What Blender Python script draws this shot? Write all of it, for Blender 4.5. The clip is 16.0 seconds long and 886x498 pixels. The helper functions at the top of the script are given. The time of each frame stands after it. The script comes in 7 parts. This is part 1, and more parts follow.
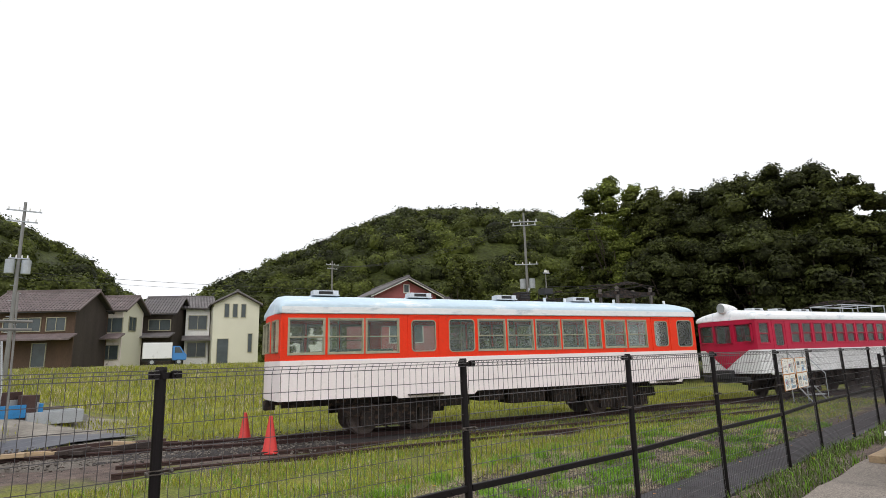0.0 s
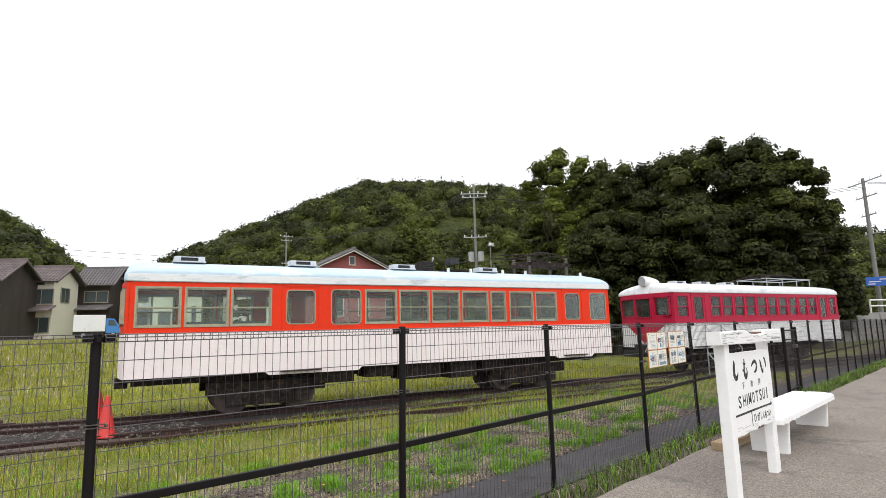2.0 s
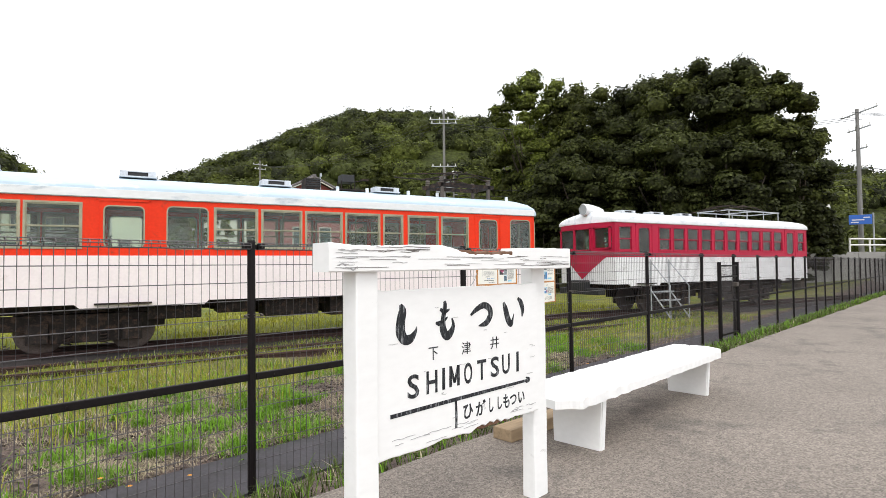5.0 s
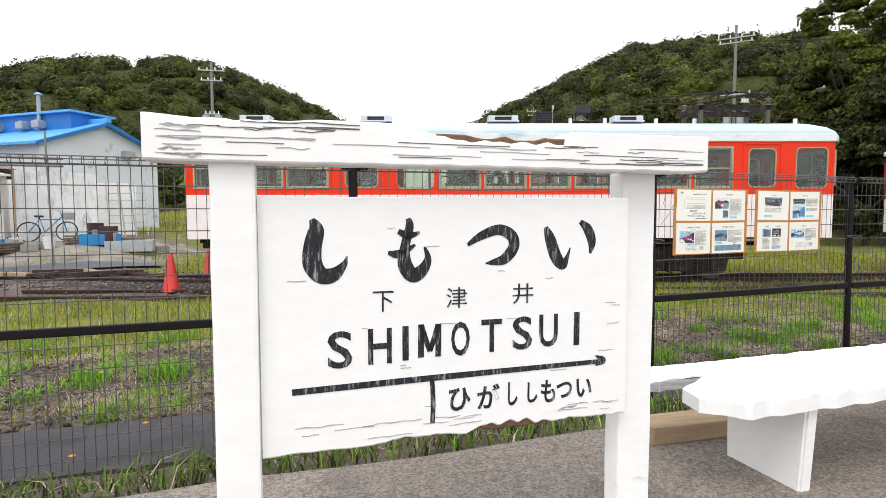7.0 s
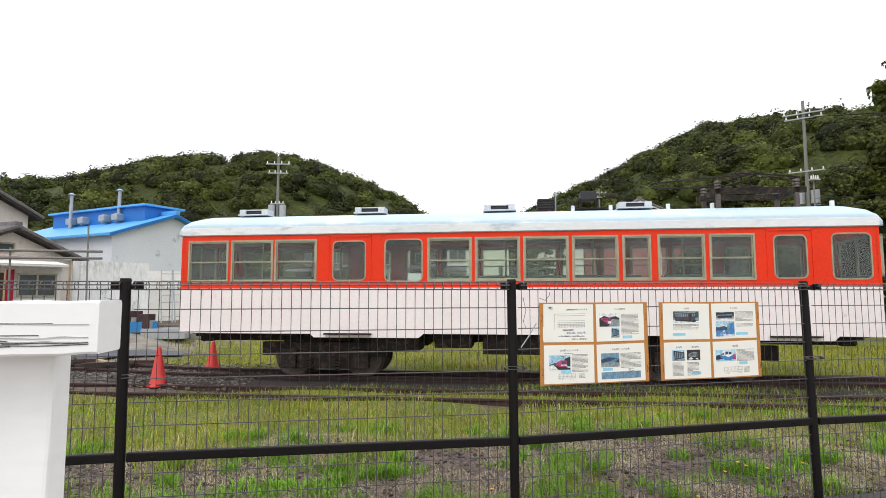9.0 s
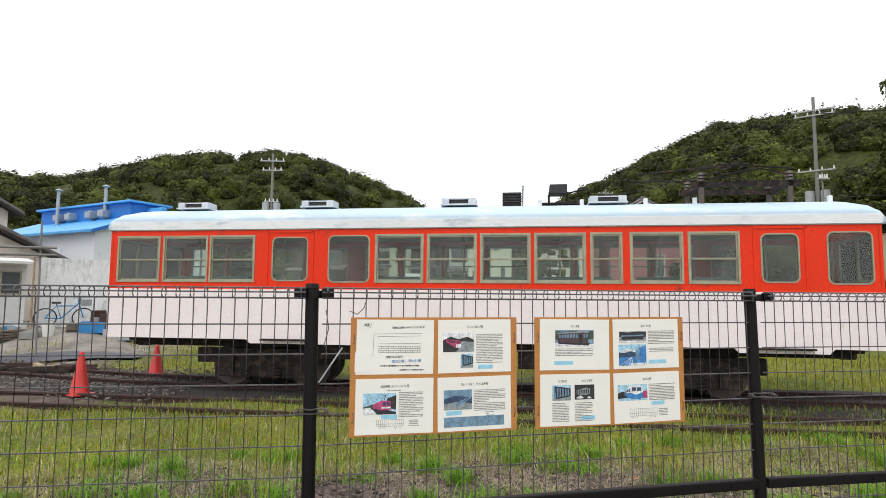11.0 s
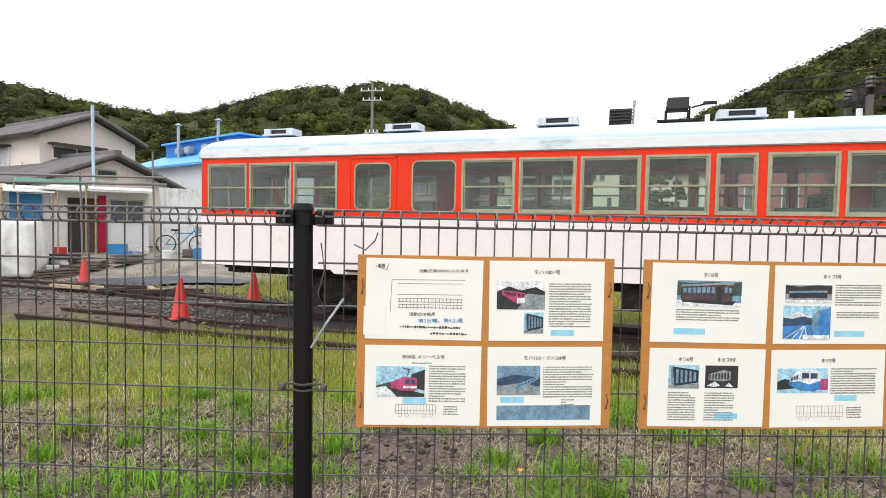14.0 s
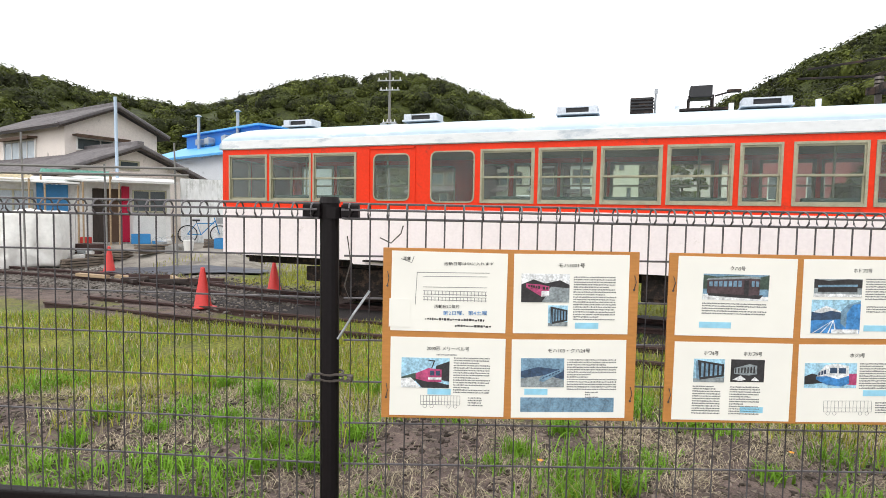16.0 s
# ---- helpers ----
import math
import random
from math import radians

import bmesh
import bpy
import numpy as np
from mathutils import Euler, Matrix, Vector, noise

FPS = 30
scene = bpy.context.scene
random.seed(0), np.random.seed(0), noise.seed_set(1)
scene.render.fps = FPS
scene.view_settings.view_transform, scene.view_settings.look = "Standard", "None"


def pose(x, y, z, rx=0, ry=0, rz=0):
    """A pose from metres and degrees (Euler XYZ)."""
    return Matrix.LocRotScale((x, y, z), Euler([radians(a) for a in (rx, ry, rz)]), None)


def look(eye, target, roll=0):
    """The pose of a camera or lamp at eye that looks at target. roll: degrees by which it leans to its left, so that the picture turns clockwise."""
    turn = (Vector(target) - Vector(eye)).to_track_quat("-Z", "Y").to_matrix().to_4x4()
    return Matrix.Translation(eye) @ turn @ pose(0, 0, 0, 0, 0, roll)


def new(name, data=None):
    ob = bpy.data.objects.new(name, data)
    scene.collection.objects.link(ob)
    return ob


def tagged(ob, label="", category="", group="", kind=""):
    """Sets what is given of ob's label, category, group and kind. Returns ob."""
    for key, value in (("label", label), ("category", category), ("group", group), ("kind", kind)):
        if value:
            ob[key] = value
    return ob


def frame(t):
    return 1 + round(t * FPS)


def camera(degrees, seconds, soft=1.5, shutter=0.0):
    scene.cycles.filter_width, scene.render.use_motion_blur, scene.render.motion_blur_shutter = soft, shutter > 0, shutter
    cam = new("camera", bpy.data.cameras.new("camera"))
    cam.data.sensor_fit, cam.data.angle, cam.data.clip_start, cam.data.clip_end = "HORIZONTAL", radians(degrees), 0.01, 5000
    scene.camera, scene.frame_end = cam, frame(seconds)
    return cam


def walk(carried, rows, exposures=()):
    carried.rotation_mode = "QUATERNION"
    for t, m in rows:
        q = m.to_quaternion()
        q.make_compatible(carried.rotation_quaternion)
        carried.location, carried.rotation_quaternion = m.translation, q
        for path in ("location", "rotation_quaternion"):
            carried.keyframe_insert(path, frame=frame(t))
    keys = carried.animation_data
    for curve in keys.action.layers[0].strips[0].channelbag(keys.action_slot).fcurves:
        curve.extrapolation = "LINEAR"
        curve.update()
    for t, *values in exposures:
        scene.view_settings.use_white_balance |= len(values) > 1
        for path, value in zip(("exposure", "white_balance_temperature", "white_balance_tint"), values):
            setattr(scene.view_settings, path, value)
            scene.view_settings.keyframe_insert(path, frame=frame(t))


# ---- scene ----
cam = camera(77.1, 16.0, 0.85)
PATH = [
    (0, (-7.698, -5.185, 1.504), (-6.838, -3.421, 1.891), -1.6),
    (0.5, (-7.163, -5.123, 1.488), (-6.24, -3.385, 1.842), -1.6),
    (1, (-6.678, -5.128, 1.482), (-5.722, -3.405, 1.822), -1.7),
    (1.5, (-6.172, -5.046, 1.468), (-5.212, -3.316, 1.765), -1.5),
    (2, (-5.629, -5.06, 1.456), (-4.668, -3.33, 1.749), -1.5),
    (2.5, (-5.115, -4.991, 1.437), (-4.151, -3.264, 1.733), -1.2),
    (3, (-4.566, -4.898, 1.413), (-3.59, -3.178, 1.709), -1.2),
    (3.5, (-4.076, -4.74, 1.382), (-3.089, -3.023, 1.664), -1.0),
    (4, (-3.569, -4.598, 1.361), (-2.562, -2.88, 1.541), -0.8),
    (4.2, (-3.364, -4.551, 1.374), (-2.358, -2.83, 1.534), -0.9),
    (6.3, (-1.743, -3.832, 1.219), (-1.037, -1.965, 1.098), -0.8),
    (6.5, (-1.658, -3.804, 1.218), (-1.111, -1.885, 1.099), -0.8),
    (7, (-1.495, -3.704, 1.198), (-1.45, -1.708, 1.074), -0.1),
    (7.5, (-1.236, -3.568, 1.266), (-1.462, -1.587, 1.101), 0.2),
    (8, (-0.803, -3.503, 1.353), (-1.065, -1.523, 1.244), 0.0),
    (8.5, (-0.42, -3.352, 1.381), (-0.677, -1.37, 1.435), -0.1),
    (9, (-0.039, -3.129, 1.411), (-0.262, -1.148, 1.579), -0.1),
    (9.2, (0.112, -3.049, 1.408), (-0.096, -1.07, 1.608), -0.1),
    (11.3, (0.809, -1.926, 1.462), (0.527, 0.048, 1.613), 0.5),
    (11.5, (0.828, -1.825, 1.463), (0.527, 0.148, 1.597), 0.5),
    (12, (0.871, -1.591, 1.452), (0.505, 0.373, 1.535), 0.5),
    (12.5, (0.847, -1.424, 1.448), (0.368, 0.517, 1.471), 0.7),
    (13, (0.816, -1.33, 1.444), (0.273, 0.594, 1.416), 1.0),
    (13.5, (0.796, -1.299, 1.447), (0.214, 0.613, 1.389), 1.1),
    (14, (0.796, -1.291, 1.448), (0.183, 0.611, 1.368), 1.1),
    (14.5, (0.802, -1.295, 1.455), (0.164, 0.598, 1.361), 1.1),
    (15, (0.811, -1.295, 1.458), (0.157, 0.593, 1.356), 1.0),
    (15.5, (0.814, -1.288, 1.453), (0.15, 0.596, 1.345), 1.0),
    (16, (0.78, -1.307, 1.456), (0.11, 0.574, 1.339), 1.1),
]
walk(cam, [(t, look(eye, to, roll)) for t, eye, to, roll in PATH], ((0, 0.0), (0.5, 0.09), (1.5, 0.22), (3.5, 0.34), (6.5, 0.42), (8, 0.26), (9, 0.25), (11.5, 0.14), (12.5, 0.26), (13.5, 0.42), (16, 0.46)))

# ---- world and light ----
world = bpy.data.worlds.new("overcast_sky")
scene.world = world
world.use_nodes = True
wn, wl = world.node_tree.nodes, world.node_tree.links
sky = wn.new("ShaderNodeTexSky")
sky.sky_type, sky.sun_disc = "NISHITA", False
sky.sun_elevation, sky.sun_rotation = radians(58), radians(200)
sky.air_density, sky.dust_density, sky.ozone_density = 1.0, 6.0, 0.6
hue = wn.new("ShaderNodeHueSaturation")
hue.inputs["Saturation"].default_value = 0.2
cloud = wn.new("ShaderNodeMix")
cloud.data_type = "RGBA"
cloud.inputs["Factor"].default_value = 0.85
cloud.inputs["B"].default_value = (7.9, 8.0, 8.2, 1)
wl.new(sky.outputs["Color"], hue.inputs["Color"])
wl.new(hue.outputs["Color"], cloud.inputs["A"])
wl.new(cloud.outputs["Result"], wn["Background"].inputs["Color"])
wn["Background"].inputs["Strength"].default_value = 0.15
sun = new("sun", bpy.data.lights.new("sun", "SUN"))
sun.data.energy, sun.data.angle, sun.data.color = 0.9, radians(25), (1.0, 0.97, 0.92)
sun.matrix_world = look((-20, -60, 100), (0, 0, 0))


# ---- materials ----
def mat(name, color, rough=0.7, metal=0.0, var=0.25, scale=3.0, fine=40.0, bump=0.15, dirt=None, dirt_amount=0.0, island=0.0, stretch=(1, 1, 1), spec=0.5, rand=0.0, relief=0.01):
    """A surface with broad stains, fine grain and relief; scale and fine count waves a metre."""
    m = bpy.data.materials.new(name)
    m.use_nodes = True
    n, l = m.node_tree.nodes, m.node_tree.links
    p = n["Principled BSDF"]
    p.inputs["Roughness"].default_value, p.inputs["Metallic"].default_value = rough, metal
    p.inputs["Specular IOR Level"].default_value = spec
    co = n.new("ShaderNodeTexCoord")
    mp = n.new("ShaderNodeMapping")
    mp.inputs["Scale"].default_value = stretch
    l.new(co.outputs["Object"], mp.inputs["Vector"])
    big, small = n.new("ShaderNodeTexNoise"), n.new("ShaderNodeTexNoise")
    big.inputs["Scale"].default_value, small.inputs["Scale"].default_value = scale, fine
    big.inputs["Detail"].default_value, small.inputs["Detail"].default_value = 5, 4
    for q in (big, small):
        l.new(mp.outputs["Vector"], q.inputs["Vector"])
    add = n.new("ShaderNodeMath")
    add.operation = "ADD"
    l.new(big.outputs["Fac"], add.inputs[0])
    l.new(small.outputs["Fac"], add.inputs[1])
    rng = n.new("ShaderNodeMapRange")
    rng.inputs["From Min"].default_value, rng.inputs["From Max"].default_value = 0.65, 1.35
    rng.inputs["To Min"].default_value, rng.inputs["To Max"].default_value = 1 - var, 1 + var
    l.new(add.outputs[0], rng.inputs["Value"])
    val = rng.outputs["Result"]
    if island or rand:
        gi = n.new("ShaderNodeNewGeometry") if island else n.new("ShaderNodeObjectInfo")
        r2 = n.new("ShaderNodeMapRange")
        k = island or rand
        r2.inputs["To Min"].default_value, r2.inputs["To Max"].default_value = 1 - k, 1 + k
        l.new(gi.outputs["Random Per Island" if island else "Random"], r2.inputs["Value"])
        mu = n.new("ShaderNodeMath")
        mu.operation = "MULTIPLY"
        l.new(val, mu.inputs[0])
        l.new(r2.outputs["Result"], mu.inputs[1])
        val = mu.outputs[0]
    vm = n.new("ShaderNodeVectorMath")
    vm.operation = "SCALE"
    vm.inputs[0].default_value = color[:3]
    l.new(val, vm.inputs["Scale"])
    out = vm.outputs["Vector"]
    if dirt:
        dn = n.new("ShaderNodeTexNoise")
        dn.inputs["Scale"].default_value, dn.inputs["Detail"].default_value = scale * 2.3, 8
        dn.inputs["Roughness"].default_value = 0.7
        l.new(mp.outputs["Vector"], dn.inputs["Vector"])
        dr = n.new("ShaderNodeMapRange")
        dr.inputs["From Min"].default_value, dr.inputs["From Max"].default_value = 0.62 - dirt_amount * 0.3, 0.70 - dirt_amount * 0.15
        l.new(dn.outputs["Fac"], dr.inputs["Value"])
        mx = n.new("ShaderNodeMix")
        mx.data_type = "RGBA"
        l.new(dr.outputs["Result"], mx.inputs["Factor"])
        l.new(out, mx.inputs["A"])
        mx.inputs["B"].default_value = (*dirt[:3], 1)
        out = mx.outputs["Result"]
    l.new(out, p.inputs["Base Color"])
    if bump:
        bp = n.new("ShaderNodeBump")
        bp.inputs["Strength"].default_value, bp.inputs["Distance"].default_value = bump, relief
        l.new(small.outputs["Fac"], bp.inputs["Height"])
        l.new(bp.outputs["Normal"], p.inputs["Normal"])
    return m


def glass_mat(name, tint=(0.9, 0.95, 0.93), dust=0.010):
    """Thin dusty window glass."""
    m = bpy.data.materials.new(name)
    m.use_nodes = True
    n, l = m.node_tree.nodes, m.node_tree.links
    n.remove(n["Principled BSDF"])
    tr, gl, df = n.new("ShaderNodeBsdfTransparent"), n.new("ShaderNodeBsdfGlossy"), n.new("ShaderNodeBsdfDiffuse")
    tr.inputs["Color"].default_value = (*tint, 1)
    gl.inputs["Roughness"].default_value = 0.03
    df.inputs["Color"].default_value = (0.45, 0.45, 0.42, 1)
    fr = n.new("ShaderNodeFresnel")
    fr.inputs["IOR"].default_value = 1.38
    ns = n.new("ShaderNodeTexNoise")
    ns.inputs["Scale"].default_value, ns.inputs["Detail"].default_value = 2.5, 6
    co = n.new("ShaderNodeTexCoord")
    l.new(co.outputs["Object"], ns.inputs["Vector"])
    rg = n.new("ShaderNodeMapRange")
    rg.inputs["From Min"].default_value, rg.inputs["From Max"].default_value = 0.35, 0.7
    rg.inputs["To Min"].default_value, rg.inputs["To Max"].default_value = dust * 0.4, dust * 1.8
    l.new(ns.outputs["Fac"], rg.inputs["Value"])
    a, b = n.new("ShaderNodeMixShader"), n.new("ShaderNodeMixShader")
    l.new(fr.outputs[0], a.inputs["Fac"])
    l.new(tr.outputs[0], a.inputs[1])
    l.new(gl.outputs[0], a.inputs[2])
    l.new(rg.outputs["Result"], b.inputs["Fac"])
    l.new(a.outputs[0], b.inputs[1])
    l.new(df.outputs[0], b.inputs[2])
    l.new(b.outputs[0], n["Material Output"].inputs["Surface"])
    return m


M = {}
M["red"] = mat("orange_red_paint", (0.80, 0.040, 0.010), 0.45, spec=0.2, var=0.12, scale=1.2, fine=30, bump=0.06, dirt=(0.30, 0.05, 0.03), dirt_amount=0.05)
M["pinkwhite"] = mat("faded_white_paint", (0.85, 0.765, 0.775), 0.5, var=0.06, scale=1.0, fine=25, bump=0.08, dirt=(0.70, 0.62, 0.60), dirt_amount=-0.1)
M["roofwhite"] = mat("white_roof_paint", (0.78, 0.80, 0.82), 0.45, var=0.08, scale=1.4, fine=20, bump=0.08, dirt=(0.50, 0.56, 0.62), dirt_amount=0.25, stretch=(0.4, 1, 1))
M["roofblue"] = mat("pale_blue_roof_paint", (0.50, 0.63, 0.73), 0.5, var=0.10, scale=1.2, fine=20, bump=0.08, dirt=(0.76, 0.80, 0.83), dirt_amount=0.22, stretch=(0.35, 1, 1))
M["ventgrey"] = mat("pale_grey_vent_paint", (0.55, 0.58, 0.62), 0.5, var=0.15, scale=4)
M["crimson"] = mat("crimson_paint", (0.44, 0.014, 0.05), 0.42, spec=0.2, var=0.12, scale=1.2, fine=30, bump=0.06)
M["carwhite"] = mat("white_car_paint", (0.78, 0.78, 0.79), 0.45, var=0.06, scale=1.0, fine=25, bump=0.06, dirt=(0.55, 0.55, 0.55), dirt_amount=0.08)
M["alu"] = mat("weathered_aluminium", (0.38, 0.36, 0.26), 0.5, 0.5, var=0.25, scale=6, fine=60)
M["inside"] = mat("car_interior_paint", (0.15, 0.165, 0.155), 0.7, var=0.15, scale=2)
M["seat"] = mat("dark_green_seat_cloth", (0.05, 0.09, 0.075), 0.9, var=0.2, scale=4)
M["iron"] = mat("grimy_black_iron", (0.024, 0.020, 0.019), 0.75, 0.0, var=0.45, scale=4, fine=50, bump=0.3, dirt=(0.085, 0.055, 0.042), dirt_amount=0.4, spec=0.15)
M["wheel"] = mat("dull_brown_wheel_steel", (0.125, 0.095, 0.085), 0.6, 0.3, var=0.4, scale=6, fine=60, bump=0.3)
M["rust"] = mat("rusty_steel", (0.062, 0.034, 0.030), 0.8, 0.2, var=0.35, scale=5, fine=60, bump=0.3)
M["grey_metal"] = mat("grey_painted_metal", (0.40, 0.42, 0.44), 0.5, 0.3, var=0.15, scale=5)
M["black"] = mat("black_rubber", (0.02, 0.02, 0.022), 0.6, var=0.2)
M["glass"] = glass_mat("dusty_window_glass", dust=0.045)
M["fence"] = mat("dark_brown_fence_coating", (0.009, 0.007, 0.0075), 0.5, var=0.2, scale=8, fine=80, bump=0.1, spec=0.18)
M["wire"] = mat("grey_brown_coated_wire", (0.10, 0.092, 0.096), 0.4, 0.2, var=0.3, scale=10, fine=90, bump=0.0)
M["clip"] = mat("tarnished_steel_clip", (0.10, 0.085, 0.075), 0.5, 0.5, var=0.2, scale=20)
M["signwhite"] = mat("peeling_white_paint", (0.87, 0.87, 0.865), 0.6, var=0.035, scale=2, fine=30, bump=0.05, dirt=(0.55, 0.54, 0.52), dirt_amount=-0.06, stretch=(0.5, 1, 1.3))
M["ink"] = mat("brushed_black_ink", (0.022, 0.024, 0.028), 0.6, var=0.5, scale=30, fine=160, bump=0.0, dirt=(0.30, 0.31, 0.32), dirt_amount=0.30, stretch=(1.6, 1, 0.35), spec=0.2)
M["board"] = mat("orange_brown_plywood", (0.47, 0.20, 0.045), 0.6, var=0.14, scale=3, fine=30, bump=0.1, stretch=(1, 1, 5))
M["paper"] = mat("laminated_paper", (0.84, 0.83, 0.76), 0.3, var=0.03, scale=3, fine=10, bump=0.02)
M["timber"] = mat("weathered_timber", (0.36, 0.26, 0.16), 0.8, var=0.25, scale=3, fine=25, stretch=(0.2, 2, 2))
M["greyplank"] = mat("grey_weathered_planks", (0.17, 0.135, 0.105), 0.85, var=0.35, scale=3, fine=25, stretch=(0.2, 2, 2))
M["sleeper"] = mat("old_wooden_sleeper", (0.048, 0.035, 0.031), 0.9, var=0.4, scale=4, fine=40, stretch=(2, 0.3, 2), rand=0.3)
M["cone"] = mat("faded_red_plastic", (0.56, 0.035, 0.03), 0.5, var=0.12, scale=5)
M["bark"] = mat("bark", (0.07, 0.055, 0.04), 0.9, var=0.4, scale=5, fine=30, bump=0.5)
M["concrete"] = mat("grey_concrete", (0.27, 0.265, 0.25), 0.85, var=0.2, scale=1.0, fine=40, bump=0.25, dirt=(0.16, 0.155, 0.14), dirt_amount=0.2)
M["pole"] = mat("concrete_pole", (0.21, 0.205, 0.195), 0.8, var=0.15, scale=1.5)


def leaf_mat(name, color, back=0.25, var=0.45, fine=1.2, mottle=0.3, relief=0.0):
    m = mat(name, color, 0.55, var=mottle, scale=0.25, fine=fine, bump=min(1.0, relief * 20), island=var, spec=0.15, relief=relief)
    n, l = m.node_tree.nodes, m.node_tree.links
    p = n["Principled BSDF"]
    # tone: clump variation, plus the shade painted into inner lumps
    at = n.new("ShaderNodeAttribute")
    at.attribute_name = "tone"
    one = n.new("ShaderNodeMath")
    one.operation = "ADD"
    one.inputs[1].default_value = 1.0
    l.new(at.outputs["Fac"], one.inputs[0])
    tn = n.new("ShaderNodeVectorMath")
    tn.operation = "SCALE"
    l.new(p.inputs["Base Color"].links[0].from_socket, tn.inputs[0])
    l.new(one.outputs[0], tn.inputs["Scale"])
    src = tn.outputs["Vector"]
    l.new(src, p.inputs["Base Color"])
    t = n.new("ShaderNodeBsdfTranslucent")
    l.new(src, t.inputs["Color"])
    mx = n.new("ShaderNodeMixShader")
    mx.inputs["Fac"].default_value = back
    l.new(p.outputs[0], mx.inputs[1])
    l.new(t.outputs[0], mx.inputs[2])
    l.new(mx.outputs[0], n["Material Output"].inputs["Surface"])
    return m


M["leaf_dark"] = leaf_mat("dark_green_leaves", (0.046, 0.054, 0.015), fine=7, mottle=0.8, relief=0.08)
M["leaf_mid"] = leaf_mat("green_leaves", (0.072, 0.083, 0.019), fine=7, mottle=0.8, relief=0.08)
M["leaf_bright"] = leaf_mat("yellow_green_leaves", (0.125, 0.150, 0.027), fine=7, mottle=0.7, relief=0.08)
M["wood_dark"] = leaf_mat("dark_hillside_foliage", (0.052, 0.063, 0.016), fine=1.3, mottle=0.8, relief=0.5)
M["wood_mid"] = leaf_mat("green_hillside_foliage", (0.086, 0.102, 0.021), fine=1.3, mottle=0.8, relief=0.5)
M["grass"] = leaf_mat("grass_blades", (0.31, 0.318, 0.045), 0.3, 0.4)
M["grass_lush"] = leaf_mat("lush_grass_blades", (0.165, 0.32, 0.030), 0.3, 0.3)
M["weeds"] = leaf_mat("dull_green_weeds", (0.075, 0.10, 0.026), 0.2, 0.5)
M["straw"] = leaf_mat("dry_grass", (0.42, 0.36, 0.25), 0.2, 0.4)


# ---- mesh tools ----
def box(bm, x0, x1, y0, y1, z0, z1, bevel=0.0):
    r = bmesh.ops.create_cube(bm, size=1.0)["verts"]
    bmesh.ops.transform(bm, matrix=Matrix.LocRotScale(((x0 + x1) / 2, (y0 + y1) / 2, (z0 + z1) / 2), None, (x1 - x0, y1 - y0, z1 - z0)), verts=r)
    if bevel:
        e = list({e for v in r for e in v.link_edges})
        bmesh.ops.bevel(bm, geom=e, offset=bevel, segments=2, affect="EDGES", profile=0.6)
    return r


def rod(bm, a, b, r0, r1=None, n=8, caps=True):
    a, b = Vector(a), Vector(b)
    d = b - a
    q = d.to_track_quat("Z", "Y").to_matrix().to_4x4()
    bmesh.ops.create_cone(bm, cap_ends=caps, segments=n, radius1=r0, radius2=r0 if r1 is None else r1, depth=d.length, matrix=Matrix.Translation((a + b) / 2) @ q)


def sweep(bm, pts, r, n=5, closed=False):
    """A round wire along a line of points."""
    pts = [Vector(p) for p in pts]
    rings = []
    for i, p in enumerate(pts):
        d = (pts[min(i + 1, len(pts) - 1)] - pts[max(i - 1, 0)]).normalized()
        q = d.to_track_quat("Z", "Y")
        rings.append([bm.verts.new(p + q @ Vector((r * math.cos(k * 2 * math.pi / n), r * math.sin(k * 2 * math.pi / n), 0))) for k in range(n)])
    for a, b in zip(rings, rings[1:]):
        for k in range(n):
            bm.faces.new((a[k], a[(k + 1) % n], b[(k + 1) % n], b[k]))


def prism(bm, outline, depth, m=Matrix()):
    """A flat outline (x, z) pushed back along y by depth."""
    f = [bm.verts.new(m @ Vector((x, 0, z))) for x, z in outline]
    b = [bm.verts.new(m @ Vector((x, depth, z))) for x, z in outline]
    k = len(f)
    bm.faces.new(f)
    bm.faces.new(b[::-1])
    for i in range(k):
        bm.faces.new((f[(i + 1) % k], f[i], b[i], b[(i + 1) % k]))


def rounded(x0, x1, z0, z1, r, n=4):
    """A rounded rectangle's outline in x and z."""
    out = []
    for cx, cz, a0 in ((x1 - r, z1 - r, 0), (x0 + r, z1 - r, 90), (x0 + r, z0 + r, 180), (x1 - r, z0 + r, 270)):
        for k in range(n + 1):
            a = radians(a0 + 90 * k / n)
            out.append((cx + r * math.cos(a), cz + r * math.sin(a)))
    return out


def ring(bm, outer, inner, y0, y1):
    """A frame between two outlines with equal counts of points, from y0 back to y1."""
    k = len(outer)
    rows = [[bm.verts.new((x, y, z)) for x, z in o] for o, y in ((outer, y0), (inner, y0), (inner, y1), (outer, y1))]
    for a in range(4):
        p, q = rows[a], rows[(a + 1) % 4]
        for i in range(k):
            bm.faces.new((p[i], p[(i + 1) % k], q[(i + 1) % k], q[i]))


def thing(name, label, category, m=Matrix(), group="", kind=""):
    e = new(name)
    e.empty_display_size = 0.1
    e.matrix_world = m
    return tagged(e, label, category, group, kind)


def finish(bm, name, smooth=False):
    bmesh.ops.recalc_face_normals(bm, faces=bm.faces)
    me = bpy.data.meshes.new(name)
    bm.to_mesh(me)
    bm.free()
    if smooth:
        for p in me.polygons:
            p.use_smooth = True
    return me


def part(name, bm, material, parent=None, label="", smooth=False):
    me = finish(bm, name, smooth)
    me.materials.append(material)
    ob = new(name, me)
    if parent:
        ob.parent = parent
    return tagged(ob, label)


